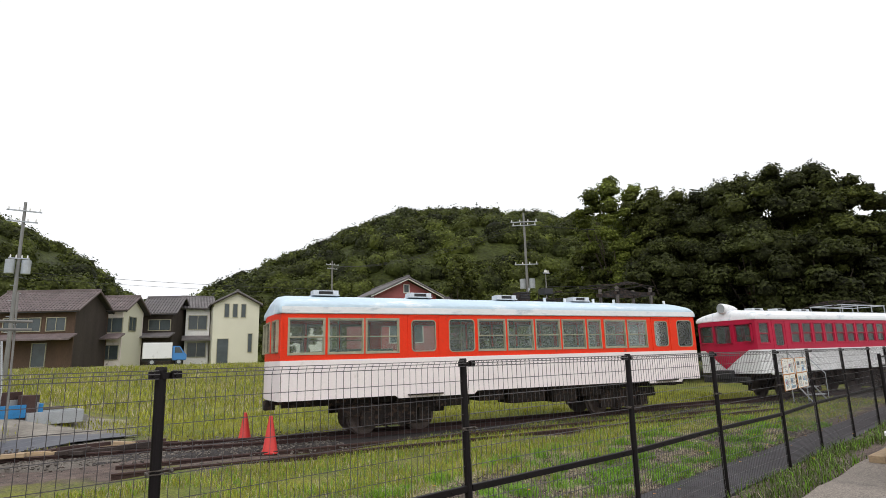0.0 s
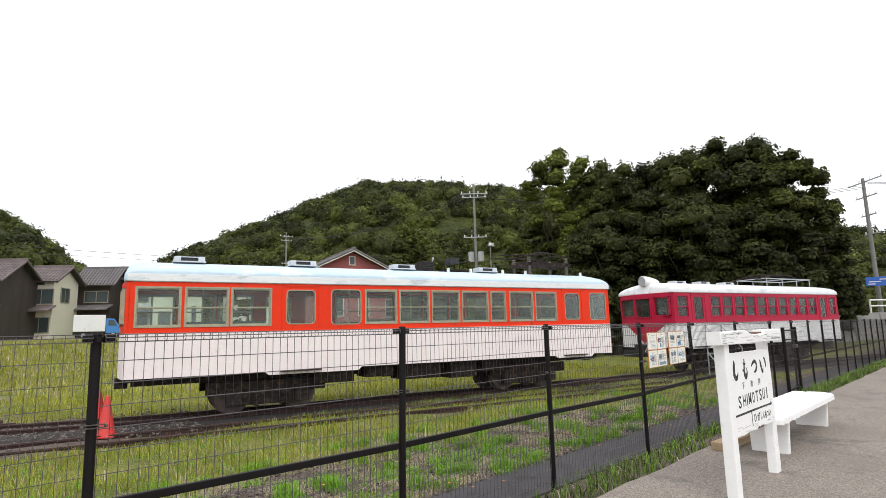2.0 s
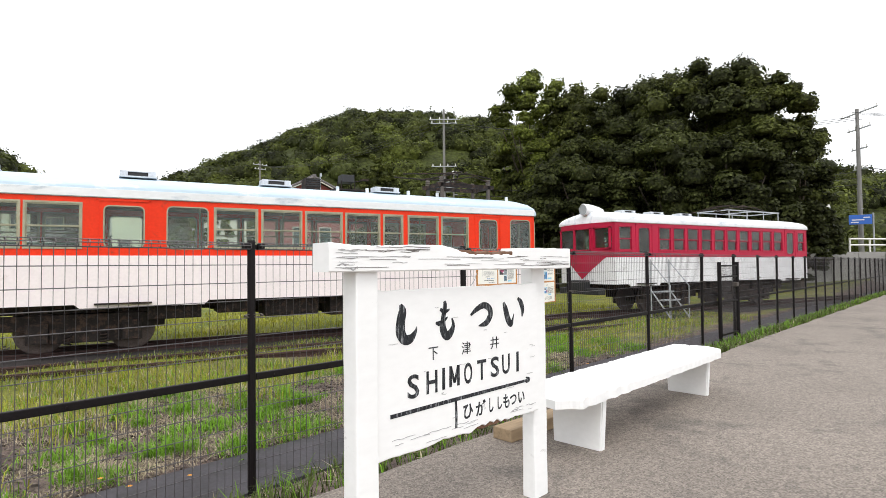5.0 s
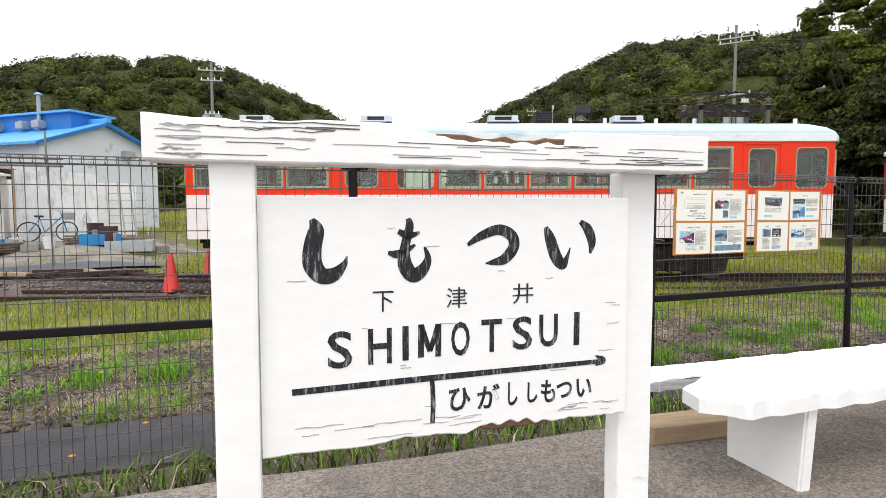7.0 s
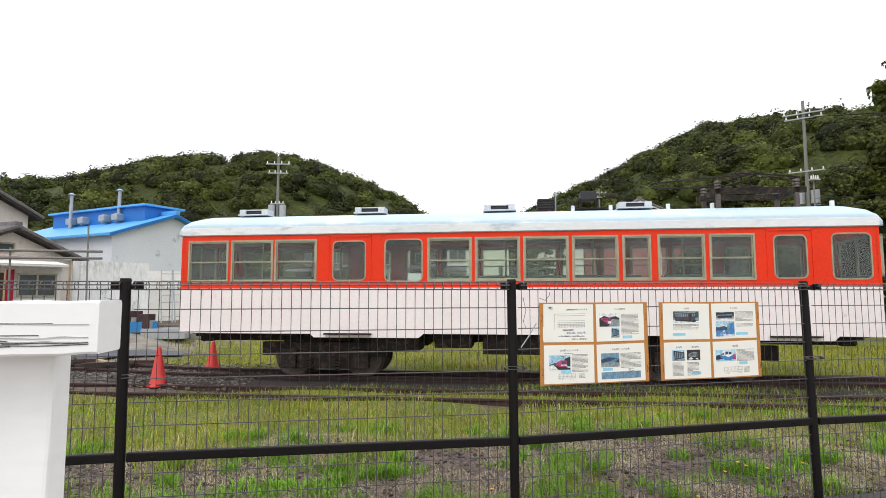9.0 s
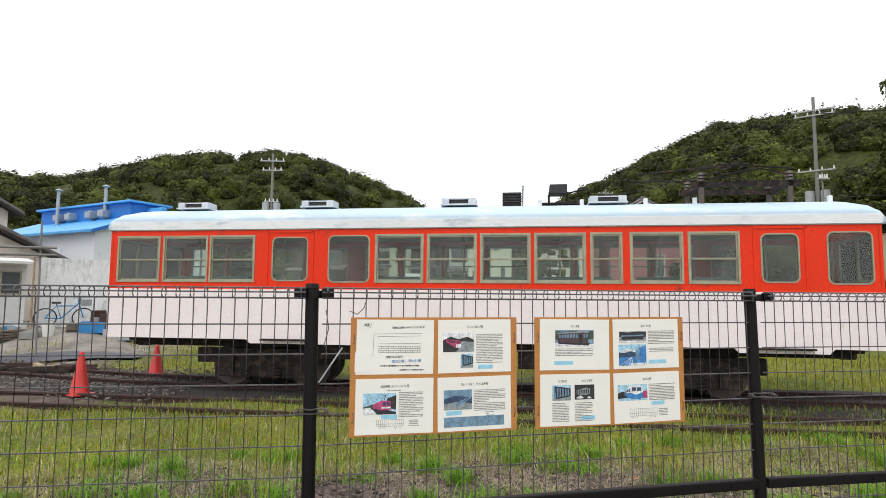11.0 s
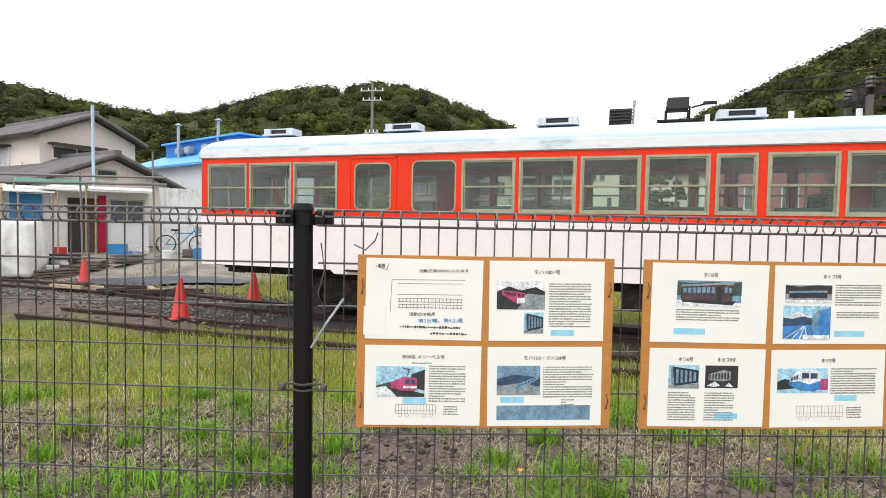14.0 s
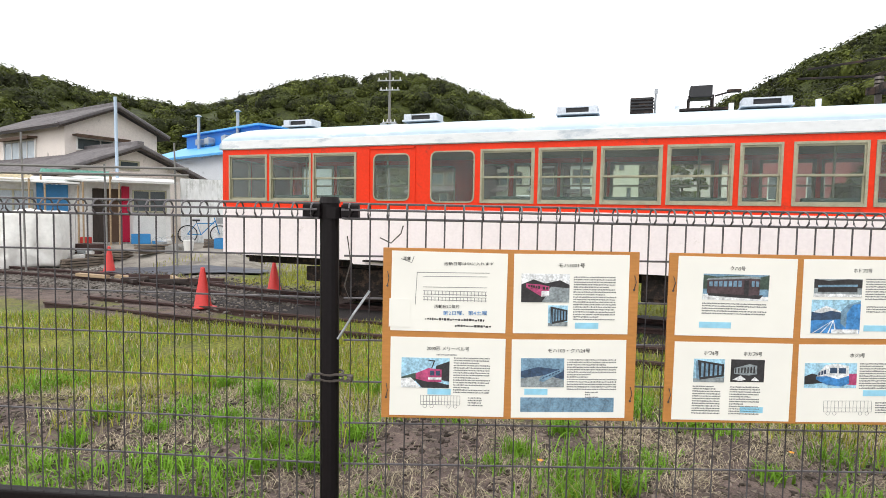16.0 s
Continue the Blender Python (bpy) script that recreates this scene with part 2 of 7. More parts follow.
def share(name, me, parent, m):
    """One more piece on a shared mesh."""
    ob = new(name, me)
    ob.parent = parent
    ob.matrix_basis = m
    return ob


def raw(name, verts, faces, material):
    """A mesh from arrays of computed points."""
    me = bpy.data.meshes.new(name)
    verts, faces = np.asarray(verts, np.float32), np.asarray(faces, np.int32)
    k = faces.shape[1]
    me.vertices.add(len(verts))
    me.vertices.foreach_set("co", verts.ravel())
    me.loops.add(faces.size)
    me.loops.foreach_set("vertex_index", faces.ravel())
    me.polygons.add(len(faces))
    me.polygons.foreach_set("loop_start", np.arange(0, faces.size, k, dtype=np.int32))
    me.update()
    me.validate()
    me.materials.append(material)
    return new(name, me)


# ---- ground ----
TILT = radians(16.5)          # the platform and the fence run at this angle to the rails
PU, PV = Vector((math.cos(TILT), math.sin(TILT), 0)), Vector((-math.sin(TILT), math.cos(TILT), 0))


def plat(u, v, z=0.0, turn=0.0):
    """A pose on the platform: u along the fence, v across it towards the rails."""
    p = PU * u + PV * v
    return pose(p.x, p.y, z, 0, 0, math.degrees(TILT) + turn)


def smooth(a, b, t):
    t = np.clip((t - a) / (b - a), 0, 1)
    return t * t * (3 - 2 * t)


def ground_z(x, y):
    u, v = x * math.cos(TILT) + y * math.sin(TILT), -x * math.sin(TILT) + y * math.cos(TILT)
    z = -0.14 + 1.75 * smooth(20, 42, y) * smooth(-32, -18, x) + 0.6 * smooth(18, 40, x)
    z = z + 0.5 * smooth(9.4, 12.6, y) * smooth(-8.5, -12, x) * (1 - smooth(20, 30, y))
    z = z + 0.04 * np.sin(x * 1.7 + np.cos(y * 1.3)) * np.cos(y * 1.9 - x * 0.4) * smooth(0.8, 1.6, v)
    z = np.where(v < 0.9, -0.14 + 0.34 * (1 - smooth(-1.15, 0.2, v)) - 0.06 * smooth(0.08, 0.14, v) * (1 - smooth(0.84, 0.9, v)), z)
    z = np.where(v < -1.2, -0.25, z)
    return z


gx = np.unique(np.concatenate([np.linspace(-14, 20, 180), -14 - np.geomspace(0.4, 700, 40), 20 + np.geomspace(0.4, 700, 40)]))
gy = np.unique(np.concatenate([np.linspace(-6, 14, 150), -6 - np.geomspace(0.4, 600, 30), 14 + np.geomspace(0.3, 800, 60)]))
X, Y = np.meshgrid(gx, gy)
Z = ground_z(X, Y)
nx, ny = len(gx), len(gy)
ii, jj = np.meshgrid(np.arange(nx - 1), np.arange(ny - 1))
a = (jj * nx + ii).ravel()


def soil_material():
    """Brown soil with straw litter; a grass mask turns it to short turf."""
    m = mat("straw_strewn_soil", (0.098, 0.070, 0.060), 0.95, var=0.9, scale=5.0, fine=90, bump=1.0, dirt=(0.25, 0.21, 0.165), dirt_amount=0.12)
    n, l = m.node_tree.nodes, m.node_tree.links
    p = n["Principled BSDF"]
    src = p.inputs["Base Color"].links[0].from_socket
    at = n.new("ShaderNodeAttribute")
    at.attribute_name = "turf"
    co = n.new("ShaderNodeTexCoord")
    outs = []
    for sc, lo, hi, c0, c1 in ((0.7, 0.35, 0.65, (0.095, 0.128, 0.016, 1), (0.20, 0.195, 0.028, 1)), (26.0, 0.32, 0.68, (0.40, 0.42, 0.45, 1), (1.45, 1.4, 1.3, 1))):
        t = n.new("ShaderNodeTexNoise")
        t.inputs["Scale"].default_value, t.inputs["Detail"].default_value = sc, 6
        l.new(co.outputs["Object"], t.inputs["Vector"])
        r = n.new("ShaderNodeValToRGB")
        r.color_ramp.elements[0].position, r.color_ramp.elements[1].position = lo, hi
        r.color_ramp.elements[0].color, r.color_ramp.elements[1].color = c0, c1
        l.new(t.outputs["Fac"], r.inputs["Fac"])
        outs.append(r.outputs["Color"])
    mu = n.new("ShaderNodeMix")
    mu.data_type, mu.blend_type = "RGBA", "MULTIPLY"
    mu.inputs["Factor"].default_value = 1.0
    l.new(outs[0], mu.inputs["A"])
    l.new(outs[1], mu.inputs["B"])
    t = n.new("ShaderNodeTexNoise")
    t.inputs["Scale"].default_value, t.inputs["Detail"].default_value, t.inputs["Roughness"].default_value = 1.1, 7, 0.65
    l.new(co.outputs["Object"], t.inputs["Vector"])
    ad = n.new("ShaderNodeMath")
    ad.operation = "ADD"
    l.new(t.outputs["Fac"], ad.inputs[0])
    l.new(at.outputs["Fac"], ad.inputs[1])
    rg = n.new("ShaderNodeMapRange")
    rg.inputs["From Min"].default_value, rg.inputs["From Max"].default_value = 0.92, 1.12
    l.new(ad.outputs[0], rg.inputs["Value"])
    mx = n.new("ShaderNodeMix")
    mx.data_type = "RGBA"
    l.new(rg.outputs["Result"], mx.inputs["Factor"])
    l.new(src, mx.inputs["A"])
    l.new(mu.outputs["Result"], mx.inputs["B"])
    ab = n.new("ShaderNodeAttribute")
    ab.attribute_name = "trodden"
    gr = n.new("ShaderNodeTexNoise")
    gr.inputs["Scale"].default_value, gr.inputs["Detail"].default_value, gr.inputs["Roughness"].default_value = 1.6, 8, 0.7
    l.new(co.outputs["Object"], gr.inputs["Vector"])
    rp = n.new("ShaderNodeValToRGB")
    rp.color_ramp.elements[0].position, rp.color_ramp.elements[1].position = 0.3, 0.7
    rp.color_ramp.elements[0].color, rp.color_ramp.elements[1].color = (0.13, 0.115, 0.10, 1), (0.34, 0.31, 0.27, 1)
    l.new(gr.outputs["Fac"], rp.inputs["Fac"])
    sm = n.new("ShaderNodeMath")
    sm.operation = "ADD"
    l.new(gr.outputs["Fac"], sm.inputs[0])
    l.new(ab.outputs["Fac"], sm.inputs[1])
    r3 = n.new("ShaderNodeMapRange")
    r3.inputs["From Min"].default_value, r3.inputs["From Max"].default_value = 0.85, 1.15
    l.new(sm.outputs[0], r3.inputs["Value"])
    m3 = n.new("ShaderNodeMix")
    m3.data_type = "RGBA"
    l.new(r3.outputs["Result"], m3.inputs["Factor"])
    l.new(mx.outputs["Result"], m3.inputs["A"])
    l.new(rp.outputs["Color"], m3.inputs["B"])
    l.new(m3.outputs["Result"], p.inputs["Base Color"])
    return m


def turf(x, y):
    """How grassy the ground is: bare by the fence, grown over further off, bare along the rails."""
    u, v = x * math.cos(TILT) + y * math.sin(TILT), -x * math.sin(TILT) + y * math.cos(TILT)
    k = 0.28 + 0.36 * smooth(2.2, 3.5, v) + 0.30 * smooth(2.0, 4.8, u) * smooth(0.9, 1.3, v)
    k = k - 0.22 * np.exp(-((y - 7.2) / 0.75) ** 2) * smooth(-15, -11, x) * (1 - smooth(19, 22, x))
    k = k - 0.30 * np.exp(-((y - 7.6) / 1.2) ** 2 - ((x + 9.5) / 3.2) ** 2)
    k = k - 0.26 * np.exp(-((y - 6.0) / 1.1) ** 2) * smooth(-4.0, -6.5, x)
    k = k - 0.3 * smooth(-6.5, -10.5, x) * smooth(8.3, 9.6, y) * (1 - smooth(15, 18, y))
    return k + 0.08 * smooth(9, 12, y) - 0.25 * smooth(-9, -13, x) * smooth(6, 8, y) * (1 - smooth(18, 26, y))


M["soil"] = soil_material()
ground = raw("ground", np.stack([X.ravel(), Y.ravel(), Z.ravel()], 1), np.stack([a, a + 1, a + 1 + nx, a + nx], 1), M["soil"])
at = ground.data.attributes.new("turf", "FLOAT", "POINT")
at.data.foreach_set("value", turf(X, Y).astype(np.float32).ravel())
at = ground.data.attributes.new("trodden", "FLOAT", "POINT")
bare = 0.75 * smooth(-6.5, -10.5, X) * smooth(8.3, 9.6, Y) * (1 - smooth(15, 18, Y))
at.data.foreach_set("value", bare.astype(np.float32).ravel())
tagged(ground, "rail yard ground of brown soil, straw and patchy grass", "ground", kind="structure")

def asphalt_material():
    """Worn asphalt with pale and dark stone chips and broad stains."""
    m = mat("worn_grey_platform_asphalt", (0.212, 0.182, 0.157), 0.9, var=0.22, scale=0.8, fine=25, bump=0.2, dirt=(0.135, 0.118, 0.104), dirt_amount=0.3)
    n, l = m.node_tree.nodes, m.node_tree.links
    p = n["Principled BSDF"]
    src = p.inputs["Base Color"].links[0].from_socket
    co = n.new("ShaderNodeTexCoord")
    vo = n.new("ShaderNodeTexVoronoi")
    vo.inputs["Scale"].default_value = 120
    l.new(co.outputs["Object"], vo.inputs["Vector"])
    sp = n.new("ShaderNodeSeparateColor")
    l.new(vo.outputs["Color"], sp.inputs["Color"])
    r = n.new("ShaderNodeMapRange")
    r.inputs["To Min"].default_value, r.inputs["To Max"].default_value = 0.6, 1.45
    l.new(sp.outputs["Red"], r.inputs["Value"])
    sc = n.new("ShaderNodeVectorMath")
    sc.operation = "SCALE"
    l.new(src, sc.inputs[0])
    l.new(r.outputs["Result"], sc.inputs["Scale"])
    l.new(sc.outputs["Vector"], p.inputs["Base Color"])
    bp = n.new("ShaderNodeBump")
    bp.inputs["Strength"].default_value, bp.inputs["Distance"].default_value = 0.5, 0.004
    l.new(vo.outputs["Distance"], bp.inputs["Height"])
    l.new(bp.outputs["Normal"], p.inputs["Normal"])
    return m


M["asphalt"] = asphalt_material()
bm = bmesh.new()
box(bm, -16, 60, -14, -1.04, -0.5, 0.24)
bmesh.ops.subdivide_edges(bm, edges=[e for e in bm.edges if abs(e.verts[0].co.x - e.verts[1].co.x) > 1], cuts=220)
for v in bm.verts:
    if v.co.y > -2:
        v.co.y += 0.05 * noise.noise(Vector((v.co.x * 1.3, 0, 0))) + 0.02 * noise.noise(Vector((v.co.x * 7, 3, 0)))
platform = part("pavement", bm, M["asphalt"])
platform.matrix_world = plat(0, 0)
tagged(platform, "worn grey station platform of speckled asphalt", "platform", kind="structure")

bm = bmesh.new()
box(bm, -16, 40, 0.11, 0.86, -0.4, -0.135)
M["drain"] = mat("dark_grey_wet_concrete", (0.068, 0.064, 0.071), 0.8, spec=0.2, var=0.25, scale=1.2, fine=30, bump=0.2, dirt=(0.05, 0.048, 0.05), dirt_amount=0.3)
ditch = part("drain", bm, M["drain"])
ditch.matrix_world = plat(0, 0)
tagged(ditch, "dark grey concrete strip along the foot of the fence", "drain", kind="structure")


# ---- rail cars ----
def wall_with_openings(bm, x0, x1, z0, z1, y0, y1, holes):
    """Boxes round a row of rectangular openings (xa, xb, za, zb)."""
    xs = sorted({x0, x1, *[h[0] for h in holes], *[h[1] for h in holes]})
    zs = sorted({z0, z1, *[h[2] for h in holes], *[h[3] for h in holes]})
    vert = {}

    def at(i, k, y):
        if (i, k, y) not in vert:
            vert[i, k, y] = bm.verts.new((xs[i], y, zs[k]))
        return vert[i, k, y]

    def full(i, k):
        if not (0 <= i < len(xs) - 1 and 0 <= k < len(zs) - 1):
            return False
        cx, cz = (xs[i] + xs[i + 1]) / 2, (zs[k] + zs[k + 1]) / 2
        return not any(a < cx < b and c < cz < d for a, b, c, d in holes)
    for i in range(len(xs) - 1):
        for k in range(len(zs) - 1):
            if not full(i, k):
                continue
            for y in (y0, y1):
                bm.faces.new((at(i, k, y), at(i + 1, k, y), at(i + 1, k + 1, y), at(i, k + 1, y)))
            for di, dk, p, q in ((-1, 0, (i, k), (i, k + 1)), (1, 0, (i + 1, k), (i + 1, k + 1)), (0, -1, (i, k), (i + 1, k)), (0, 1, (i, k + 1), (i + 1, k + 1))):
                if not full(i + di, k + dk):
                    bm.faces.new((at(*p, y0), at(*q, y0), at(*q, y1), at(*p, y1)))


def car_window(car, xa, xb, za, zb, y, kind, paint, side=1):
    """One window: a sash of two lights, or a single round-cornered light. side 1 faces -y."""
    d = 0.03 * side
    metal = paint if paint is M["crimson"] else M["alu"]
    w = new("window")
    w.parent = car
    w.location = (0, y, 0)
    bm = bmesh.new()
    if kind == "sash":
        zm = za + (zb - za) * 0.49
        for q in ((xa, xb, za, za + 0.03), (xa, xb, zb - 0.03, zb), (xa, xa + 0.028, za + 0.03, zb - 0.03), (xb - 0.028, xb, za + 0.03, zb - 0.03)):
            box(bm, q[0], q[1], min(-0.012 * side, d), max(-0.012 * side, d), q[2], q[3])
        part("frame", bm, metal, w, "" if paint is M["crimson"] else "dull aluminium window frame")
        for k, (z2, z3, yy) in enumerate(((za + 0.03, zm, 0.03), (zm - 0.015, zb - 0.03, 0.012))):
            bm = bmesh.new()
            yy *= side
            for q in ((xa + 0.028, xb - 0.028, z2, z2 + 0.022), (xa + 0.028, xb - 0.028, z3 - 0.022, z3), (xa + 0.028, xa + 0.048, z2 + 0.022, z3 - 0.022), (xb - 0.048, xb - 0.028, z2 + 0.022, z3 - 0.022)):
                box(bm, q[0], q[1], yy - 0.008, yy + 0.008, q[2], q[3])
            sash = part("sash", bm, metal, w)
            bm = bmesh.new()
            box(bm, xa + 0.045, xb - 0.045, yy - 0.002, yy + 0.002, z2 + 0.018, z3 - 0.018)
            part("pane", bm, M["glass"], sash).visible_shadow = False
    else:
        n = 4
        inner = rounded(xa + 0.02, xb - 0.02, za + 0.02, zb - 0.02, 0.07, n)
        outer = []
        for i, c in enumerate(((xb, zb), (xa, zb), (xa, za), (xb, za))):
            outer += [c] * (n + 1)
        mid = rounded(xa, xb, za, zb, 0.09, n)
        for o, ins, m_, y0, y1, nm in ((outer, mid, paint, 0.0, 0.02, "corner_fillet"), (mid, inner, metal, -0.008, 0.022, "frame")):
            bm = bmesh.new()
            ring(bm, o, ins, y0 * side, y1 * side)
            bmesh.ops.remove_doubles(bm, verts=bm.verts, dist=1e-5)
            bmesh.ops.dissolve_degenerate(bm, edges=bm.edges, dist=1e-5)
            part(nm, bm, m_, w)
        bm = bmesh.new()
        box(bm, xa + 0.01, xb - 0.01, 0.008, 0.012, za + 0.01, zb - 0.01)
        if side < 0:
            bmesh.ops.translate(bm, verts=bm.verts, vec=(0, -0.02, 0))
        part("pane", bm, M["glass"], w).visible_shadow = False
    return w


def roof_mesh(L, W, z_edge, z_top, over=0.03, taper=0.24):
    """A shallow barrel roof whose ends round down."""
    bm = bmesh.new()
    xs = [-L / 2 - over, -L / 2 + 0.02, -L / 2 + 0.10, -L / 2 + taper, 0, L / 2 - taper, L / 2 - 0.10, L / 2 - 0.02, L / 2 + over]
    hs = [0.45, 0.78, 0.93, 1, 1, 1, 0.93, 0.78, 0.45]
    rows = []
    prof = [(-1.0, -0.02), (-1.0, 0.06), (-0.998, 0.36), (-0.988, 0.42), (-0.95, 0.51), (-0.85, 0.63), (-0.6, 0.79), (-0.3, 0.93), (0, 1.0)]
    prof = prof + [(-p, q) for p, q in prof[-2::-1]]
    for x, h in zip(xs, hs):
        rows.append([bm.verts.new((x, p * (W / 2 + 0.02), z_edge + (z_top - z_edge) * (q * h if q > 0.06 else q))) for p, q in prof])
    for r0, r1 in zip(rows, rows[1:]):
        for k in range(len(prof) - 1):
            bm.faces.new((r0[k], r0[k + 1], r1[k + 1], r1[k]))
    bm.faces.new(rows[0])
    bm.faces.new(rows[-1][::-1])
    bm.faces.new([r[0] for r in rows] + [r[-1] for r in rows[::-1]])
    return bm


def ventilator(parent, x, y, z, tall=0.82):
    """A low roof vent: a white box with a dark slot, on a base."""
    bm = bmesh.new()
    for q in ((-0.30, -0.17), (0.17, 0.30)):
        box(bm, q[0], q[1], -0.16, 0.16, 0.02, 0.10, 0.008)
    box(bm, -0.17, 0.17, -0.13, 0.13, 0.085, 0.10)
    box(bm, -0.32, 0.32, -0.18, 0.18, 0.0, 0.02)
    v = part("roof_ventilator", bm, M["ventgrey"], parent, "low white roof ventilator")
    v.location = (x, y, z)
    v.scale = (0.92, 0.9, tall)
    bm = bmesh.new()
    box(bm, -0.17, 0.17, -0.11, 0.11, 0.02, 0.085)
    part("grille", bm, M["black"], v, "dark ventilator slot")


def bogie(car, x, zr, cy):
    b = new("bogie")
    b.parent = car
    b.location = (x, cy, 0)
    for s in (-1, 1):
        bm = bmesh.new()
        box(bm, -1.15, 1.15, s * 0.62 - 0.06, s * 0.62 + 0.06, zr + 0.38, zr + 0.62, 0.015)
        box(bm, -0.5, 0.5, s * 0.62 - 0.07, s * 0.62 + 0.07, zr + 0.16, zr + 0.40, 0.02)
        for k in (-0.65, 0.65):
            box(bm, k - 0.15, k + 0.15, s * 0.66 - 0.09, s * 0.66 + 0.09, zr + 0.17, zr + 0.50, 0.02)
        part("side_frame", bm, M["iron"], b)
        for k in (-0.25, 0.25):
            bm = bmesh.new()
            pts = [(k + 0.05 * math.cos(a), s * 0.72 + 0.05 * math.sin(a), zr + 0.14 + 0.2 * a / 25) for a in np.linspace(0, 25, 40)]
            sweep(bm, pts, 0.014, 5)
            part("spring", bm, M["iron"], b)
        for k in (-0.65, 0.65):
            bm = bmesh.new()
            rod(bm, (k, s * 0.36, zr + 0.33), (k, s * 0.46, zr + 0.33), 0.33, n=28)
            rod(bm, (k, s * 0.45, zr + 0.33), (k, s * 0.50, zr + 0.33), 0.10, n=16)
            rod(bm, (k, s * 0.34, zr + 0.33), (k, s * 0.37, zr + 0.33), 0.36, n=28)
            part("wheel", bm, M["wheel"], b)
    bm = bmesh.new()
    for k in (-0.65, 0.65):
        rod(bm, (k, -0.45, zr + 0.33), (k, 0.45, zr + 0.33), 0.06)
    box(bm, -0.3, 0.3, -0.5, 0.5, zr + 0.3, zr + 0.5)
    part("axles", bm, M["iron"], b)


RAIL_Z = -0.02


def rail_car(name, label, x0, x1, cy, width, z_skirt, z_band, z_eave, z_top, windows, doors, paint, lower, roof_paint, fascia, group="rail cars"):
    """A small electric rail car. windows: (xa, xb, za, zb, kind), x in the world along the car."""
    L, cx, H = x1 - x0, (x0 + x1) / 2, width / 2
    car = thing(name, label, "rail car", pose(cx, cy, 0), group)
    holes = [(a - cx, b - cx, c, d) for a, b, c, d, k in windows]
    for s, yy in ((1, -H), (-1, H)):
        ya, yb = (yy, yy + 0.05) if s > 0 else (yy - 0.05, yy)
        bm = bmesh.new()
        wall_with_openings(bm, -L / 2 + 0.06, L / 2 - 0.06, z_band, z_eave, ya, yb, holes)
        part("side_wall", bm, paint, car)
        bm = bmesh.new()
        yo = -0.012 * s
        pts = [(-L / 2 + 0.05, z_band)]
        prof = [(-L / 2 + 0.05, z_skirt)]
        for d0, d1 in doors:
            prof += [(d0 - cx - 0.32, z_skirt), (d0 - cx - 0.25, z_skirt - 0.06), (d1 - cx + 0.85 if d0 < 0 else d1 - cx + 0.25, z_skirt - 0.06), (d1 - cx + 0.93 if d0 < 0 else d1 - cx + 0.32, z_skirt + 0.01)]
        prof += [(L / 2 - 0.05, z_skirt), (L / 2 - 0.05, z_band)]
        prism(bm, pts + prof, 0.05, Matrix.Translation((0, (ya + yb) / 2 - 0.025 + yo, 0)))
        part("lower_side_panel", bm, lower, car, "off-white lower side panel")
        for xa, xb, za, zb, k in windows:
            car_window(car, xa - cx, xb - cx, za, zb, yy, k, paint, s)
    for d0, d1 in doors:
        for s, yy in ((1, -H), (-1, H)):
            bm = bmesh.new()
            a, b = d0 - cx, d1 - cx
            y0, y1 = sorted((yy - 0.012 * s, yy))
            for q in ((a - 0.03, a, z_band, z_eave - 0.03), (b, b + 0.03, z_band, z_eave - 0.03), (a - 0.03, b + 0.03, z_eave - 0.06, z_eave - 0.03)):
                box(bm, q[0], q[1], y0, y1, q[2], q[3])
            part("door_frame", bm, paint, car)
            bm = bmesh.new()
            y0, y1 = sorted((yy - 0.10 * s, yy + 0.05 * s))
            box(bm, a - 0.05, b + 0.05, y0, y1, z_skirt - 0.01, z_skirt + 0.015)
            part("door_step", bm, M["iron"], car)
    bm = roof_mesh(L, width, z_eave, z_top)
    part("roof", bm, roof_paint, car, "weathered pale barrel roof", True)
    for yy in (-H - 0.026, H + 0.012):
        bm = bmesh.new()
        box(bm, -L / 2 + 0.02, L / 2 - 0.02, yy, yy + 0.014, z_eave, z_eave + fascia, 0.004)
        part("roof_fascia", bm, M["roofwhite"], car, "white board along the roof edge")
    bm = bmesh.new()
    for yy in (-H - 0.015, H - 0.005):
        box(bm, -L / 2 + 0.1, L / 2 - 0.1, yy, yy + 0.02, z_eave - 0.012, z_eave + 0.012)
    part("rain_gutter", bm, M["roofwhite"], car)
    bm = bmesh.new()
    box(bm, -L / 2 + 0.1, L / 2 - 0.1, -H + 0.06, H - 0.06, z_skirt + 0.1, z_skirt + 0.2)
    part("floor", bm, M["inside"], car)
    bm = bmesh.new()
    box(bm, -L / 2 + 0.1, L / 2 - 0.1, -H + 0.06, H - 0.06, z_eave - 0.02, z_eave)
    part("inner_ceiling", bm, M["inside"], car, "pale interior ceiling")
    for s in (-1, 1):
        for a, b in ((-L / 2 + 0.9, -L / 2 + 2.4), (-1.2, 2.2), (L / 2 - 3.2, L / 2 - 1.8)):
            bm = bmesh.new()
            y0, y1 = sorted((s * (H - 0.07), s * (H - 0.5)))
            box(bm, a, b, y0, y1, z_skirt + 0.3, z_skirt + 0.65, 0.02)
            y0, y1 = sorted((s * (H - 0.07), s * (H - 0.17)))
            box(bm, a, b, y0, y1, z_skirt + 0.65, z_skirt + 0.98, 0.02)
            part("bench_seat", bm, M["seat"], car, "dark green long seat")
    for k in np.linspace(-L / 2 + 1.3, L / 2 - 1.3, 7):
        bm = bmesh.new()
        rod(bm, (k, -H + 0.5, z_skirt + 0.2), (k, -H + 0.5, z_eave), 0.016)
        part("hand_rail", bm, M["alu"], car)
    bm = bmesh.new()
